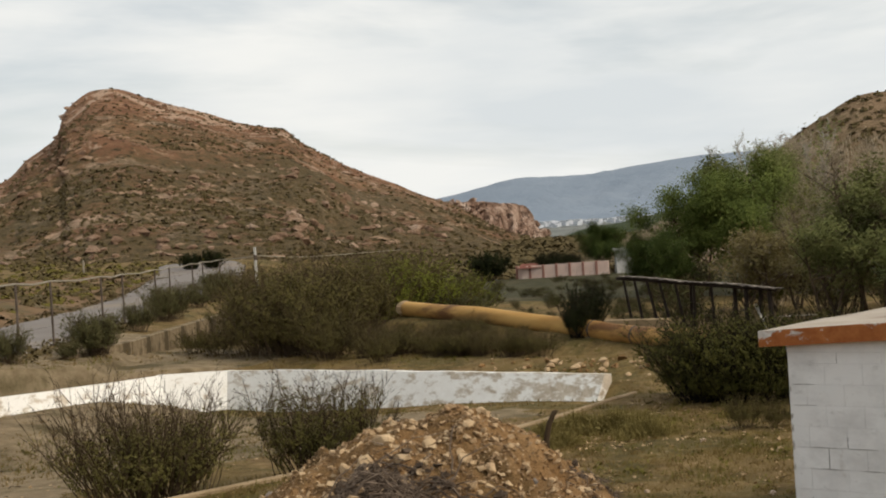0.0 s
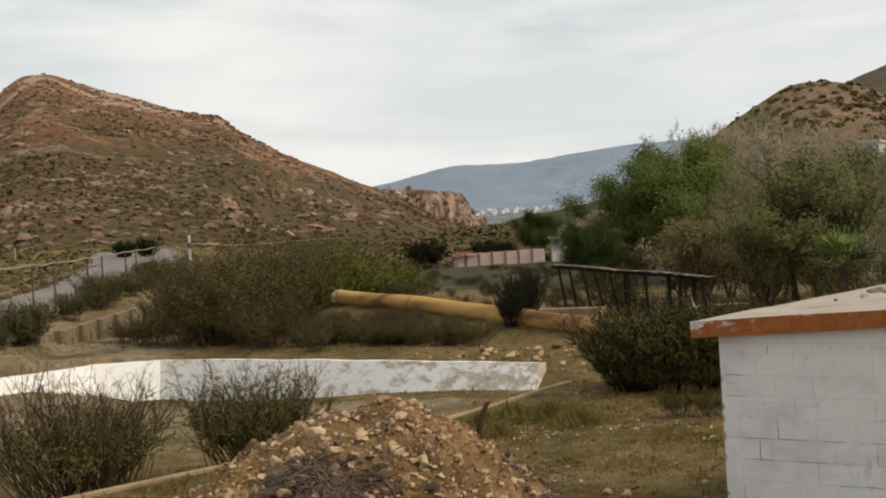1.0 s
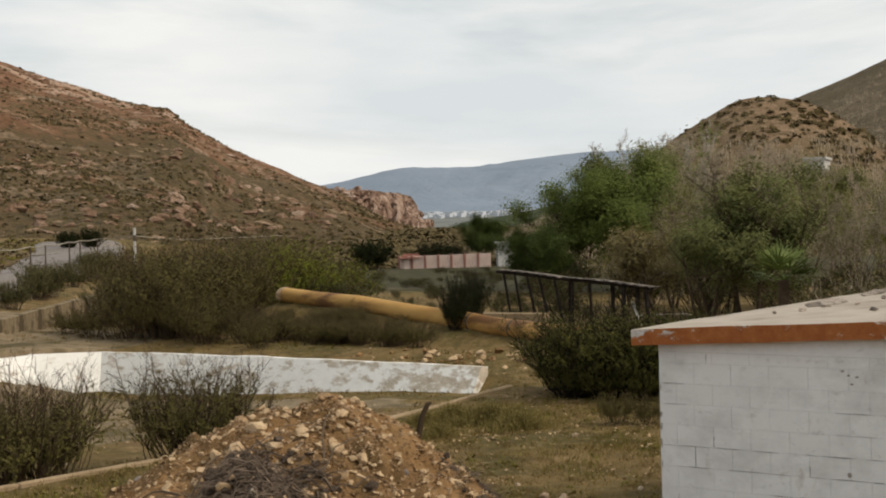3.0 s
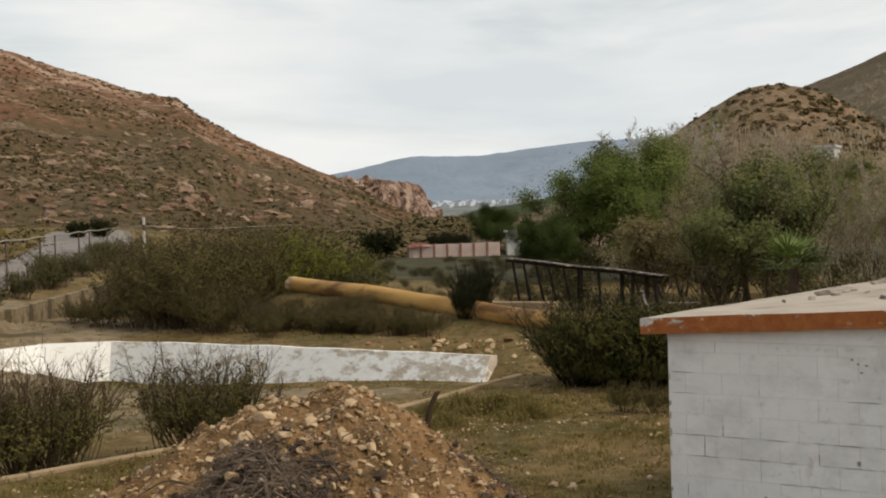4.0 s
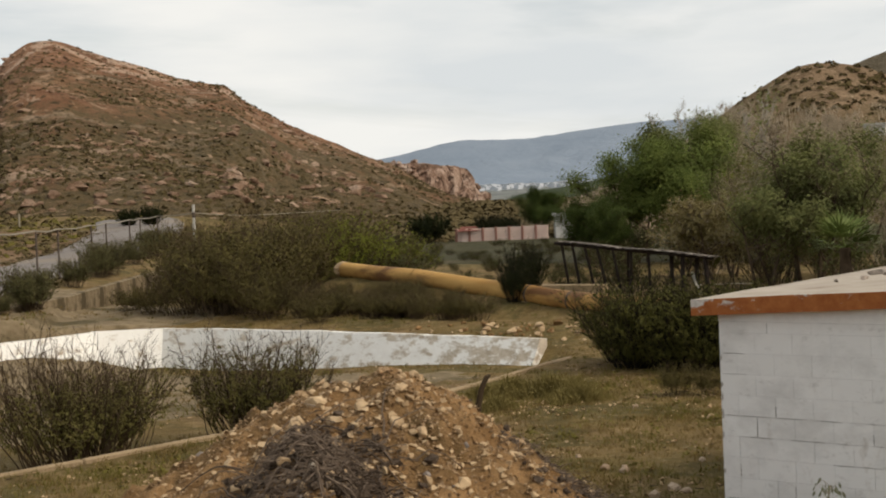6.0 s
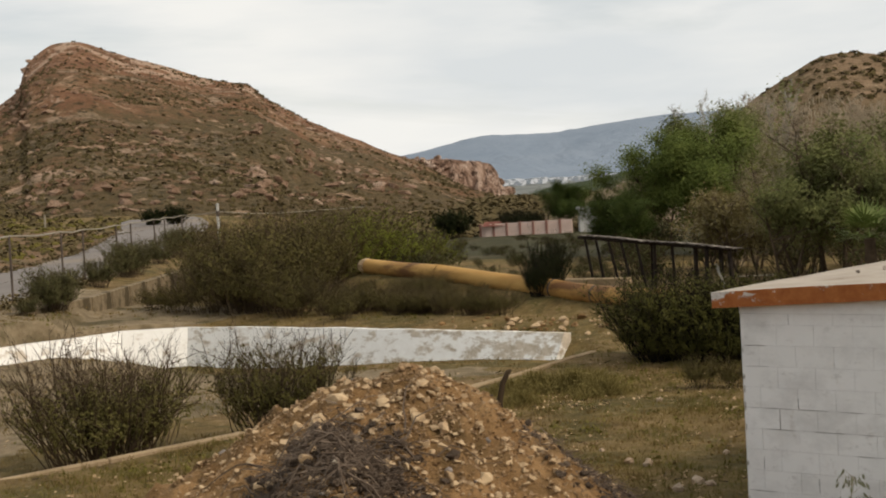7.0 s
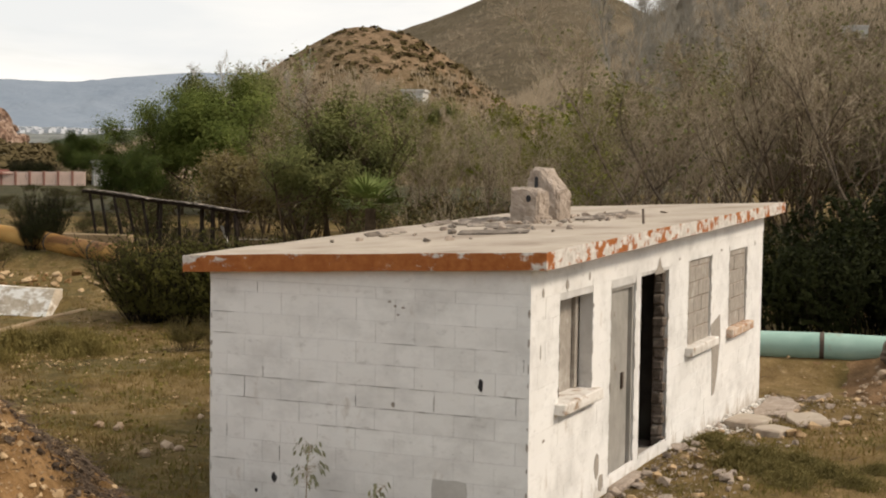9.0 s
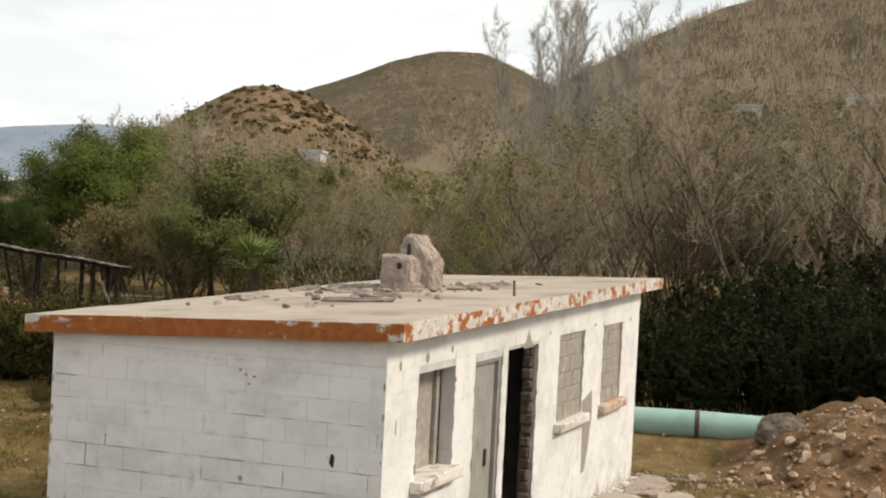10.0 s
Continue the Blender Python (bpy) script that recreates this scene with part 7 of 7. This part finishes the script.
def litter():
    """Twigs and small stones strewn over the dry ground, and weeds along the road."""
    rng = random.Random(95)
    tw, st = MB(), MB()
    for i in range(8600):
        az, d = radians(rng.uniform(-62, 2)), 13 + 30 * rng.random() ** 1.3
        x, y = 4.5 + math.sin(az) * d, -13.4 + math.cos(az) * d
        if i > 5200:
            x, y, d = rng.uniform(-13.5, -2.6), rng.uniform(-1.0, 12.0), 18.0
        if noise.noise(Vector((x * 0.4, y * 0.4, 31))) < rng.uniform(-0.35, 0.3) or (HX - 0.3 < x < 0.05 and -0.1 < y < HY + 0.2):
            continue
        z = ground_z(x, y)
        if rng.random() < 0.15:
            p = Vector((x, y, z + 0.01))
            a = rng.uniform(0, 6.28)
            tw.spike(p, p + Vector((math.cos(a), math.sin(a), rng.uniform(0.0, 0.25))) * rng.uniform(0.08, 0.28), 0.006 + 0.0002 * d)
        else:
            r = rng.uniform(0.012, 0.045)
            c = Vector((x, y, z + r * 0.2))
            vs = [c + Vector((rng.uniform(-1, 1), rng.uniform(-1, 1), rng.uniform(-0.4, 0.8))).normalized() * r for _ in range(5)]
            st.add([tuple(v) for v in vs], [(0, 1, 2), (0, 2, 3), (0, 3, 4), (0, 4, 1), (1, 2, 3)])
    put("twig_litter", tw, M_TWIGD, False, "dead twigs lying on the dry ground", "litter", kind="stuff")
    put("pebble_litter", st, M_STONE, False, "small pale stones strewn on the dry ground", "gravel", kind="stuff")
    cl = MB()
    for _ in range(900):
        x, y = rng.uniform(-13.5, -3.6), rng.uniform(-0.5, 12.5)
        if noise.noise(Vector((x * 0.5, y * 0.5, 44))) < rng.uniform(-0.3, 0.3):
            continue
        p = Vector((x, y, ground_z(x, y)))
        r = rng.uniform(0.05, 0.16)
        for k in range(8):
            n = Vector((rng.gauss(0, 1), rng.gauss(0, 1), abs(rng.gauss(0.4, 0.4)))).normalized()
            cl.blade(p + n * r * rng.uniform(0.4, 1.0), n + Vector((0, 0, 0.4)), r * 0.5, rng)
    put("low_herbs", cl, M_GRASSG, False, "low olive herbs spread over the dry ground", "weed", kind="stuff")
    wd = MB()
    for _ in range(1500):
        s, o = rng.uniform(-25, 84), rng.choice((rng.gauss(0.1, 0.45), rng.gauss(7.1, 0.6)))
        x, y = FENCE_A.x + FENCE_D.x * s - 0.714 * o, FENCE_A.y + FENCE_D.y * s - 0.70 * o
        if noise.noise(Vector((x * 0.25, y * 0.25, 37))) < rng.uniform(-0.5, 0.2):
            continue
        p = Vector((x, y, ground_z(x, y)))
        r = rng.uniform(0.1, 0.38)
        for k in range(9):
            n = Vector((rng.gauss(0, 1), rng.gauss(0, 1), abs(rng.gauss(0.5, 0.5)))).normalized()
            wd.blade(p + n * r * rng.uniform(0.5, 1.0), n + Vector((0, 0, 0.4)), r * 0.6, rng)
    put("verge_weed", wd, M_SCRUB, False, "dry weeds along the verges of the road", "weed", kind="stuff")


litter()


# ---- beside the hut ----
def right_heap():
    rng = random.Random(31)
    c = Vector((3.6, 12.9))

    def hz(x, y):
        r = math.hypot((x - c.x) / 3.0, (y - c.y) / 2.8)
        return ground_z(x, y) + 1.14 * smooth(0.02, 0.86, 1 - r) + (0.20 * noise.noise(Vector((x * 1.7, y * 1.7, 6))) + 0.09 * noise.noise(Vector((x * 5, y * 5, 2)))) * min(1.0, max(0, 1 - r) * 3) - 0.03
    mb = MB()
    n = 60
    for j in range(n + 1):
        for i in range(n + 1):
            x, y = c.x - 3.3 + i * 6.6 / n, c.y - 3.3 + j * 6.6 / n
            mb.v.append((x, y, hz(x, y) + 0.02 * noise.noise(Vector((x * 8, y * 8, 1)))))
    for j in range(n):
        for i in range(n):
            a = j * (n + 1) + i
            mb.f.append((a, a + 1, a + n + 2, a + n + 1))
    put("dirt_mound", mb, M_REDDIRT, True, "heap of reddish dirt and rocks behind the hut", "mound")
    loose = MB()
    for k in range(620):
        x, y = c.x + rng.gauss(-0.7, 1.2), c.y + rng.gauss(-1.3, 1.0)
        r = rng.choice((0.05, 0.06, 0.08, 0.10, 0.14) if k < 70 else (0.02, 0.03, 0.04, 0.05)) * rng.uniform(0.8, 1.2)
        mb = MB()
        mb.rock((x, y, hz(x, y) + r * 0.3), r, rng, rng.uniform(0.6, 1.1))
        if k < 70:
            put("stone", mb, M_PALEROCK if rng.random() < 0.8 else M_REDDIRT, False, "broken stone on the reddish heap", "stone", "stones behind the hut")
        else:
            loose.add(mb.v, mb.f)
    put("heap_gravel", loose, M_PALEROCK, False, "small broken stones over the reddish heap", "gravel", kind="stuff")
    mb = MB()
    bm = bmesh.new()
    bmesh.ops.create_icosphere(bm, subdivisions=4, radius=1.0)
    for v in bm.verts:
        c0 = v.co.copy()
        k = 1 + 0.30 * noise.noise(c0 * 1.1 + Vector((4, 0, 0))) + 0.16 * noise.noise(c0 * 2.7) + 0.07 * noise.noise(c0 * 7) + 0.035 * noise.noise(c0 * 16)
        v.co = Vector((1.92 + c0.x * 0.44 * k, 13.2 + c0.y * 0.38 * k, 0.34 + c0.z * 0.33 * k))
    bm.verts.index_update()
    mb.add([tuple(v.co) for v in bm.verts], [tuple(v.index for v in f.verts) for f in bm.faces])
    bm.free()
    put("boulder", mb, M_BOULDER, False, "large grey boulder at the edge of the heap", "boulder")
    # rubble on the ground along the long wall
    for k in range(190):
        x, y = abs(rng.gauss(0.35, 0.6)) + 0.08, rng.uniform(1.6, 11.5)
        r = rng.choice((0.03, 0.04, 0.05, 0.07, 0.10)) * rng.uniform(0.8, 1.2)
        if 3.5 < y < 4.9 and x < 0.3:
            continue
        mb = MB()
        mb.rock((x, y, ground_z(x, y) + r * 0.3), r, rng, 0.65)
        put("rubble", mb, M_CHUNK if rng.random() < 0.6 else M_STONE, False, "broken block rubble on the ground by the hut", "rubble", "rubble by the hut")
    for k in range(40):
        x, y = abs(rng.gauss(0.0, 0.22)) + 0.03, rng.choice((rng.gauss(4.6, 0.5), rng.gauss(3.0, 0.5), rng.gauss(9.4, 0.8)))
        r = rng.choice((0.02, 0.03, 0.04, 0.07)) * rng.uniform(0.8, 1.2)
        mb = MB()
        mb.rock((x, y, ground_z(x, y) + r * 0.3), r, rng, 0.65)
        put("rubble", mb, M_STONE if rng.random() < 0.6 else M_BROKEN, False, "crumbled mortar and block pieces before the doorway", "rubble", "rubble by the hut")
    # broken slabs of an old concrete walk, each with its own outline and tilt
    for (x, y, w, l, tx, ty, yaw, mat, lab) in ((0.42, 9.6, 0.62, 1.5, 1, -2, 4, M_CHUNK, "whitewashed broken slab at the corner of the hut"), (0.36, 7.9, 0.50, 1.0, -2, 2, -6, M_ROOF, "cracked slab of concrete walk beside the hut"), (1.05, 8.6, 0.60, 0.9, 3, -3, 22, M_ROOF, "tilted slab of concrete walk in the weeds"),
                                              (0.85, 7.2, 0.45, 0.7, -3, 3, -18, M_ROOF, "small broken slab of concrete walk"), (0.30, 10.5, 0.42, 0.5, 2, 2, 12, M_CHUNK, "whitewashed broken slab at the corner of the hut")):
        mb = MB()
        n = 11
        ring_pts = []
        for i in range(n):
            q = 6.283 * i / n
            e = max(abs(math.cos(q)), abs(math.sin(q)))
            ring_pts.append((math.cos(q) / e * w * 0.5 * rng.uniform(0.78, 1.05), math.sin(q) / e * l * 0.5 * rng.uniform(0.78, 1.05)))
        for zz, k in ((-0.22, 1.0), (0.045, 1.0), (0.06, 0.95)):
            mb.v.extend([(px * k, py * k, zz + 0.008 * noise.noise(Vector((px * 5, py * 5, x)))) for px, py in ring_pts])
        mb.f = [tuple(range(n - 1, -1, -1)), tuple(range(2 * n, 3 * n))] + [(r0 * n + i, r0 * n + (i + 1) % n, (r0 + 1) * n + (i + 1) % n, (r0 + 1) * n + i) for r0 in (0, 1) for i in range(n)]
        ob = put("concrete_slab", mb, mat, False, lab, "slab", "slabs by the hut")
        ob.matrix_world = pose(x, y, ground_z(x, y) + 0.02, tx, ty, yaw)
    # crumbled whitewash and mortar banked against the foot of the wall
    mb = MB()
    for _ in range(420):
        y = rng.uniform(5.6, 10.9)
        x = abs(rng.gauss(0, 0.16)) + 0.02
        r = rng.uniform(0.012, 0.05)
        mb.rock((x, y, ground_z(x, y) + r * 0.2 + max(0, 0.07 - x * 0.4)), r, rng, 0.7, 0)
    put("wall_crumbs", mb, M_WORNSILL, False, "crumbled white plaster banked against the hut wall", "rubble", kind="stuff")
    # broken rubble behind the shallow end of the pool
    for k in range(75):
        x, y = rng.gauss(-20.4, 1.9), rng.gauss(18.1, 0.8)
        if y < 16.8:
            continue
        r = rng.choice((0.05, 0.07, 0.09, 0.13)) * rng.uniform(0.8, 1.2)
        mb = MB()
        mb.rock((x, y, ground_z(x, y) + r * 0.3), r, rng, 0.65)
        put("rubble", mb, M_STONE if rng.random() < 0.6 else M_DIRT, False, "earthy rubble on the slope behind the pool wall", "rubble", "rubble behind the pool")
    # loose grit on the trodden ground before the doors
    mb = MB()
    for _ in range(1800):
        x, y = abs(rng.gauss(0.2, 0.55)) + 0.05, rng.uniform(1.4, 11.4)
        r = rng.uniform(0.008, 0.028)
        c0 = Vector((x, y, ground_z(x, y) + r * 0.3))
        vs = [c0 + Vector((rng.uniform(-1, 1), rng.uniform(-1, 1), rng.uniform(-0.3, 1))).normalized() * r for _ in range(5)]
        mb.add([tuple(v) for v in vs], [(0, 1, 2), (0, 2, 3), (0, 3, 4), (0, 4, 1), (1, 2, 3)])
    put("grit", mb, M_CHUNK, False, "loose grit and mortar crumbs along the hut wall", "gravel", kind="stuff")
    for k in range(30):
        x, y = rng.uniform(-13, -4), rng.uniform(0.5, 12)
        r = rng.choice((0.03, 0.05, 0.08)) * rng.uniform(0.8, 1.2)
        mb = MB()
        mb.rock((x, y, ground_z(x, y) + r * 0.3), r, rng, 0.7)
        put("stone", mb, M_STONE, False, "pale stone lying in the dry grass", "stone", "stones in the grass")


right_heap()


def blot(name, pts, depth, mat, parent, lab, axis):
    """A thin irregular patch on a wall: pts are (along, z); axis 1 lies on the end wall, axis 0 on the long wall."""
    mb = MB()
    n = len(pts)
    for o in (0.0, depth):
        for u, z in pts:
            mb.v.append((u, 0.006 - o, z) if axis == 1 else (-0.006 + o, u, z))
    mb.f = [tuple(range(n)), tuple(range(2 * n - 1, n - 1, -1))] + [(i, n + i, n + (i + 1) % n, (i + 1) % n) for i in range(n)]
    part(name, mb, mat, parent, lab)


def ring(u, z, w, h, n, seed):
    r = random.Random(seed)
    return [(u + math.cos(6.283 * i / n) * w * r.uniform(0.7, 1.2), z + math.sin(6.283 * i / n) * h * r.uniform(0.75, 1.2)) for i in range(n)]


# holes are not cut: flat dark patches paint their inner shade on the wall
blot("hole", ring(-0.48, 1.45, 0.028, 0.062, 9, 1), 0.003, M_OPENING_DARK, end_wall, "flat dark patch standing for a small hole in a block", 1)
blot("hole", ring(-2.66, 0.38, 0.030, 0.050, 9, 2), 0.003, M_OPENING_DARK, end_wall, "flat dark patch standing for a small hole in a block", 1)
blot("hole", ring(-2.86, 0.23, 0.018, 0.025, 8, 3), 0.003, M_OPENING_DARK, end_wall, "flat dark patch standing for a small hole in a block", 1)
blot("chip", ring(-1.37, 1.20, 0.022, 0.030, 7, 4), 0.003, M_BARE, end_wall, "chipped block corner", 1)
for k, (u, z) in enumerate(((-1.42, 2.18), (-1.36, 2.14), (-1.28, 2.13), (-1.33, 2.06))):
    blot("chip", ring(u, z, 0.018, 0.012, 7, 20 + k), 0.003, M_BARE, end_wall, "flaked spot in the paint", 1)
blot("patch", [(-0.96, 0.34), (-0.80, 0.325), (-0.61, 0.335), (-0.60, 0.42), (-0.615, 0.52), (-0.70, 0.535), (-0.86, 0.525), (-0.95, 0.53), (-0.965, 0.44)], 0.0025, M_PATCH, end_wall, "grey cement patch", 1)
blot("smear", [(7.08, 1.32), (7.60, 1.42), (7.66, 1.10), (7.58, 0.85), (7.50, 0.60), (7.36, 0.36), (7.22, 0.34), (7.20, 0.62), (7.18, 0.90), (7.12, 1.08)], 0.003, M_BARE, long_wall, "irregular grey patch running down beside the sill", 0)
blot("chip", [(4.22, 2.20), (4.66, 2.20), (4.52, 2.28), (4.42, 2.40), (4.34, 2.30)], 0.003, M_BARE, long_wall, "bare triangle chipped over the doorway", 0)
for k, (u, z, w, h) in enumerate(((1.05, 2.33, 0.05, 0.05), (1.75, 2.36, 0.03, 0.04), (0.35, 2.30, 0.03, 0.05), (0.30, 1.75, 0.015, 0.06), (0.42, 0.9, 0.04, 0.02), (5.35, 2.32, 0.04, 0.02), (7.6, 2.30, 0.06, 0.02), (9.8, 2.28, 0.03, 0.04), (2.1, 0.35, 0.08, 0.16), (2.25, 0.15, 0.12, 0.10))):
    blot("chip", ring(u, z, w, h, 8, 40 + k), 0.003, M_BARE, long_wall, "flaked spot in the paint", 0)


# paint and block edges broken away round the openings
rj = random.Random(91)
# corner nicks of the end wall
for u in (-3.385, -0.015):
    z = 0.1
    while z < 2.25:
        blot("chip", ring(u, z, rj.uniform(0.005, 0.013), rj.uniform(0.012, 0.05), 7, int(z * 1000)), 0.003, M_BARE, end_wall, "nicked corner of a block", 1)
        z += rj.uniform(0.10, 0.42)
for kind, a, b, z0, z1 in OPEN:
    for side in (a, b):
        out = -1 if side == a else 1
        z = z0 + 0.05
        while z < z1 - 0.05:
            h = rj.uniform(0.04, 0.16)
            w = rj.uniform(0.006, 0.032)
            n = 5
            edge = [(side + out * (w * rj.uniform(0.3, 1.0) if 0 < i < n else 0.001), z + h * i / n) for i in range(n + 1)]
            edge += [(side + out * 0.0005, z + h), (side + out * 0.0005, z)] if out > 0 else [(side - 0.0005, z + h), (side - 0.0005, z)]
            blot("chip", edge, 0.003, M_BARE if rj.random() < 0.6 else M_BROKEN, long_wall, "broken edge of an opening", 0)
            z += h + rj.uniform(0.02, 0.22)


def crack(x0, x1, z, seed):
    """A thin open joint along a course, uneven in width."""
    r = random.Random(seed)
    n = max(4, int((x1 - x0) / 0.09))
    up = [(x0 + (x1 - x0) * i / n, z + r.uniform(0.0002, 0.0036) + 0.003 * noise.noise(Vector((i * 0.4, seed, 0)))) for i in range(n + 1)]
    lo = [(x0 + (x1 - x0) * i / n, z - r.uniform(0.0002, 0.0036) + 0.003 * noise.noise(Vector((i * 0.4, seed, 0)))) for i in range(n, -1, -1)]
    # the joint is open in stretches only
    i = 0
    while i < n:
        j = min(n, i + r.choice((1, 2, 2, 3, 4)))
        seg = up[i:j + 1] + lo[n - j:n - i + 1]
        mid = (x0 + (x1 - x0) * (i + j) / (2 * n))
        seg = [(u, z + (w - z) * (0.15 if u in (up[i][0], up[j][0]) else 1.3)) for u, w in seg]
        blot("crack", seg, 0.0024, M_CRACK, end_wall, "dark open joint between courses", 1)
        i = j + r.choice((0, 0, 1, 1, 2))


for k, (x0, x1, z) in enumerate(((-3.38, -1.9, 1.36), (-1.85, -0.03, 1.36), (-3.2, -1.6, 1.15), (-1.55, -0.05, 1.15), (-1.5, -0.2, 1.78), (-3.38, -2.9, 1.78), (-3.38, -2.95, 0.52), (-1.7, -1.1, 1.57), (-3.38, -3.1, 1.99), (-0.7, -0.25, 1.99), (-2.2, -1.3, 0.94), (-2.4, -1.9, 0.31))):
    crack(x0, x1, z, 60 + k)


for k, (x, z, h) in enumerate(((-3.0, 1.155, 0.20), (-1.77, 1.16, 0.10), (-0.95, 1.165, 0.14), (-0.13, 1.2, 0.15), (-2.79, 1.37, 0.10), (-2.6, 0.55, 0.14), (-3.2, 0.75, 0.12), (-2.86, 2.20, 0.10), (-0.06, 1.60, 0.12))):
    r = random.Random(80 + k)
    n = 5
    pts = [(x + r.uniform(0.0004, 0.0034), z + h * i / n) for i in range(n + 1)] + [(x - r.uniform(0.0004, 0.0034), z + h * i / n) for i in range(n, -1, -1)]
    blot("crack", pts[::-1], 0.0024, M_CRACK, end_wall, "dark open upright joint", 1)


def sapling(x, y, h, lean, seed, leaves):
    e = empty("sapling", label="thin weed sapling with drooping leaves before the end wall", category="sapling")
    r = random.Random(seed)
    g = ground_z(x, y)
    pts = [Vector((x, y, g - 0.05))]
    for i in range(5):
        pts.append(pts[-1] + Vector((lean * 0.2 * (1 + i * 0.3) + r.gauss(0, 0.01), r.gauss(0, 0.01), h / 5)))
    st = MB()
    st.tube(pts, [0.008, 0.007, 0.006, 0.005, 0.004, 0.003], 4, False)
    lf = MB()
    for k in range(leaves):
        t = r.uniform(0.55, 1.0)
        i = min(4, int(t * 5))
        p = pts[i].lerp(pts[i + 1], t * 5 - i)
        a = r.uniform(0, 6.28)
        q = p + Vector((math.cos(a) * 0.14, math.sin(a) * 0.14, r.uniform(0.0, 0.10))) * r.uniform(0.4, 1.2)
        st.spike(p, q, 0.003)
        d = Vector((math.cos(a) * 0.5, math.sin(a) * 0.5, -1)).normalized() * r.uniform(0.04, 0.10)
        lf.leaf(q, d * 1.1, 0.014, r)
    part("stem", st, M_TWIG, e)
    part("foliage", lf, M_SAPLING, e)


sapling(-2.10, -0.45, 0.92, 0.06, 1, 60)
sapling(-1.85, -0.40, 0.62, 0.38, 2, 24)
sapling(-1.55, -0.55, 0.24, 0.05, 3, 30)


# ---- blocks of the hut walls ----
def blocks():
    rng = random.Random(51)
    full = block_mesh("block", BL - 0.0022, 0.02, CO - 0.0022, M_BLOCK)
    shared = {}

    def piece(length, height):
        k = (round(length, 2), round(height, 2))
        if k not in shared:
            shared[k] = full if k == (round(BL - 0.0022, 2), round(CO - 0.0022, 2)) else block_mesh("block", max(0.02, length), 0.02, height, M_BLOCK)
        return shared[k]
    # end wall, facing -y
    z = -0.11
    row = 0
    while z < 2.30:
        h = min(CO, 2.312 - z)
        x = HX - (0.215 if row % 2 else 0.01)
        while x < 0:
            a, b = max(x, HX), min(x + BL, 0.0)
            if b - a > 0.03:
                ob = part("block", piece(b - a - 0.0022, h - 0.0022), None, end_wall)
                ob.location = ((a + b) / 2, 0.0175 + rng.uniform(-0.002, 0.001), z + h / 2)
            x += BL
        z += h
        row += 1
    # long wall, facing +x
    z = -0.26
    row = 0
    while z < 2.43:
        h = min(CO, 2.438 - z)
        y = 0.024 + (0.0 if row % 2 else -0.2)
        while y < HY:
            a, b = max(y, 0.024), min(y + BL, HY)
            spans = [(a, b)]
            for k, o0, o1, z0, z1 in OPEN:
                if z + h * 0.5 > z0 - (0.12 if k != "d" else 0) and z + h * 0.5 < z1:
                    nxt = []
                    for s, e in spans:
                        if e <= o0 or s >= o1:
                            nxt.append((s, e))
                        else:
                            if s < o0:
                                nxt.append((s, o0))
                            if e > o1:
                                nxt.append((o1, e))
                    spans = nxt
            for s, e in spans:
                if e - s > 0.03:
                    ob = part("block", piece(e - s - 0.0022, h - 0.0022), None, long_wall)
                    ob.location = (-0.0175 + rng.uniform(-0.001, 0.002), (s + e) / 2, z + h / 2)
                    ob.rotation_euler = (0, 0, radians(90))
            y += BL
        z += h
        row += 1


blocks()
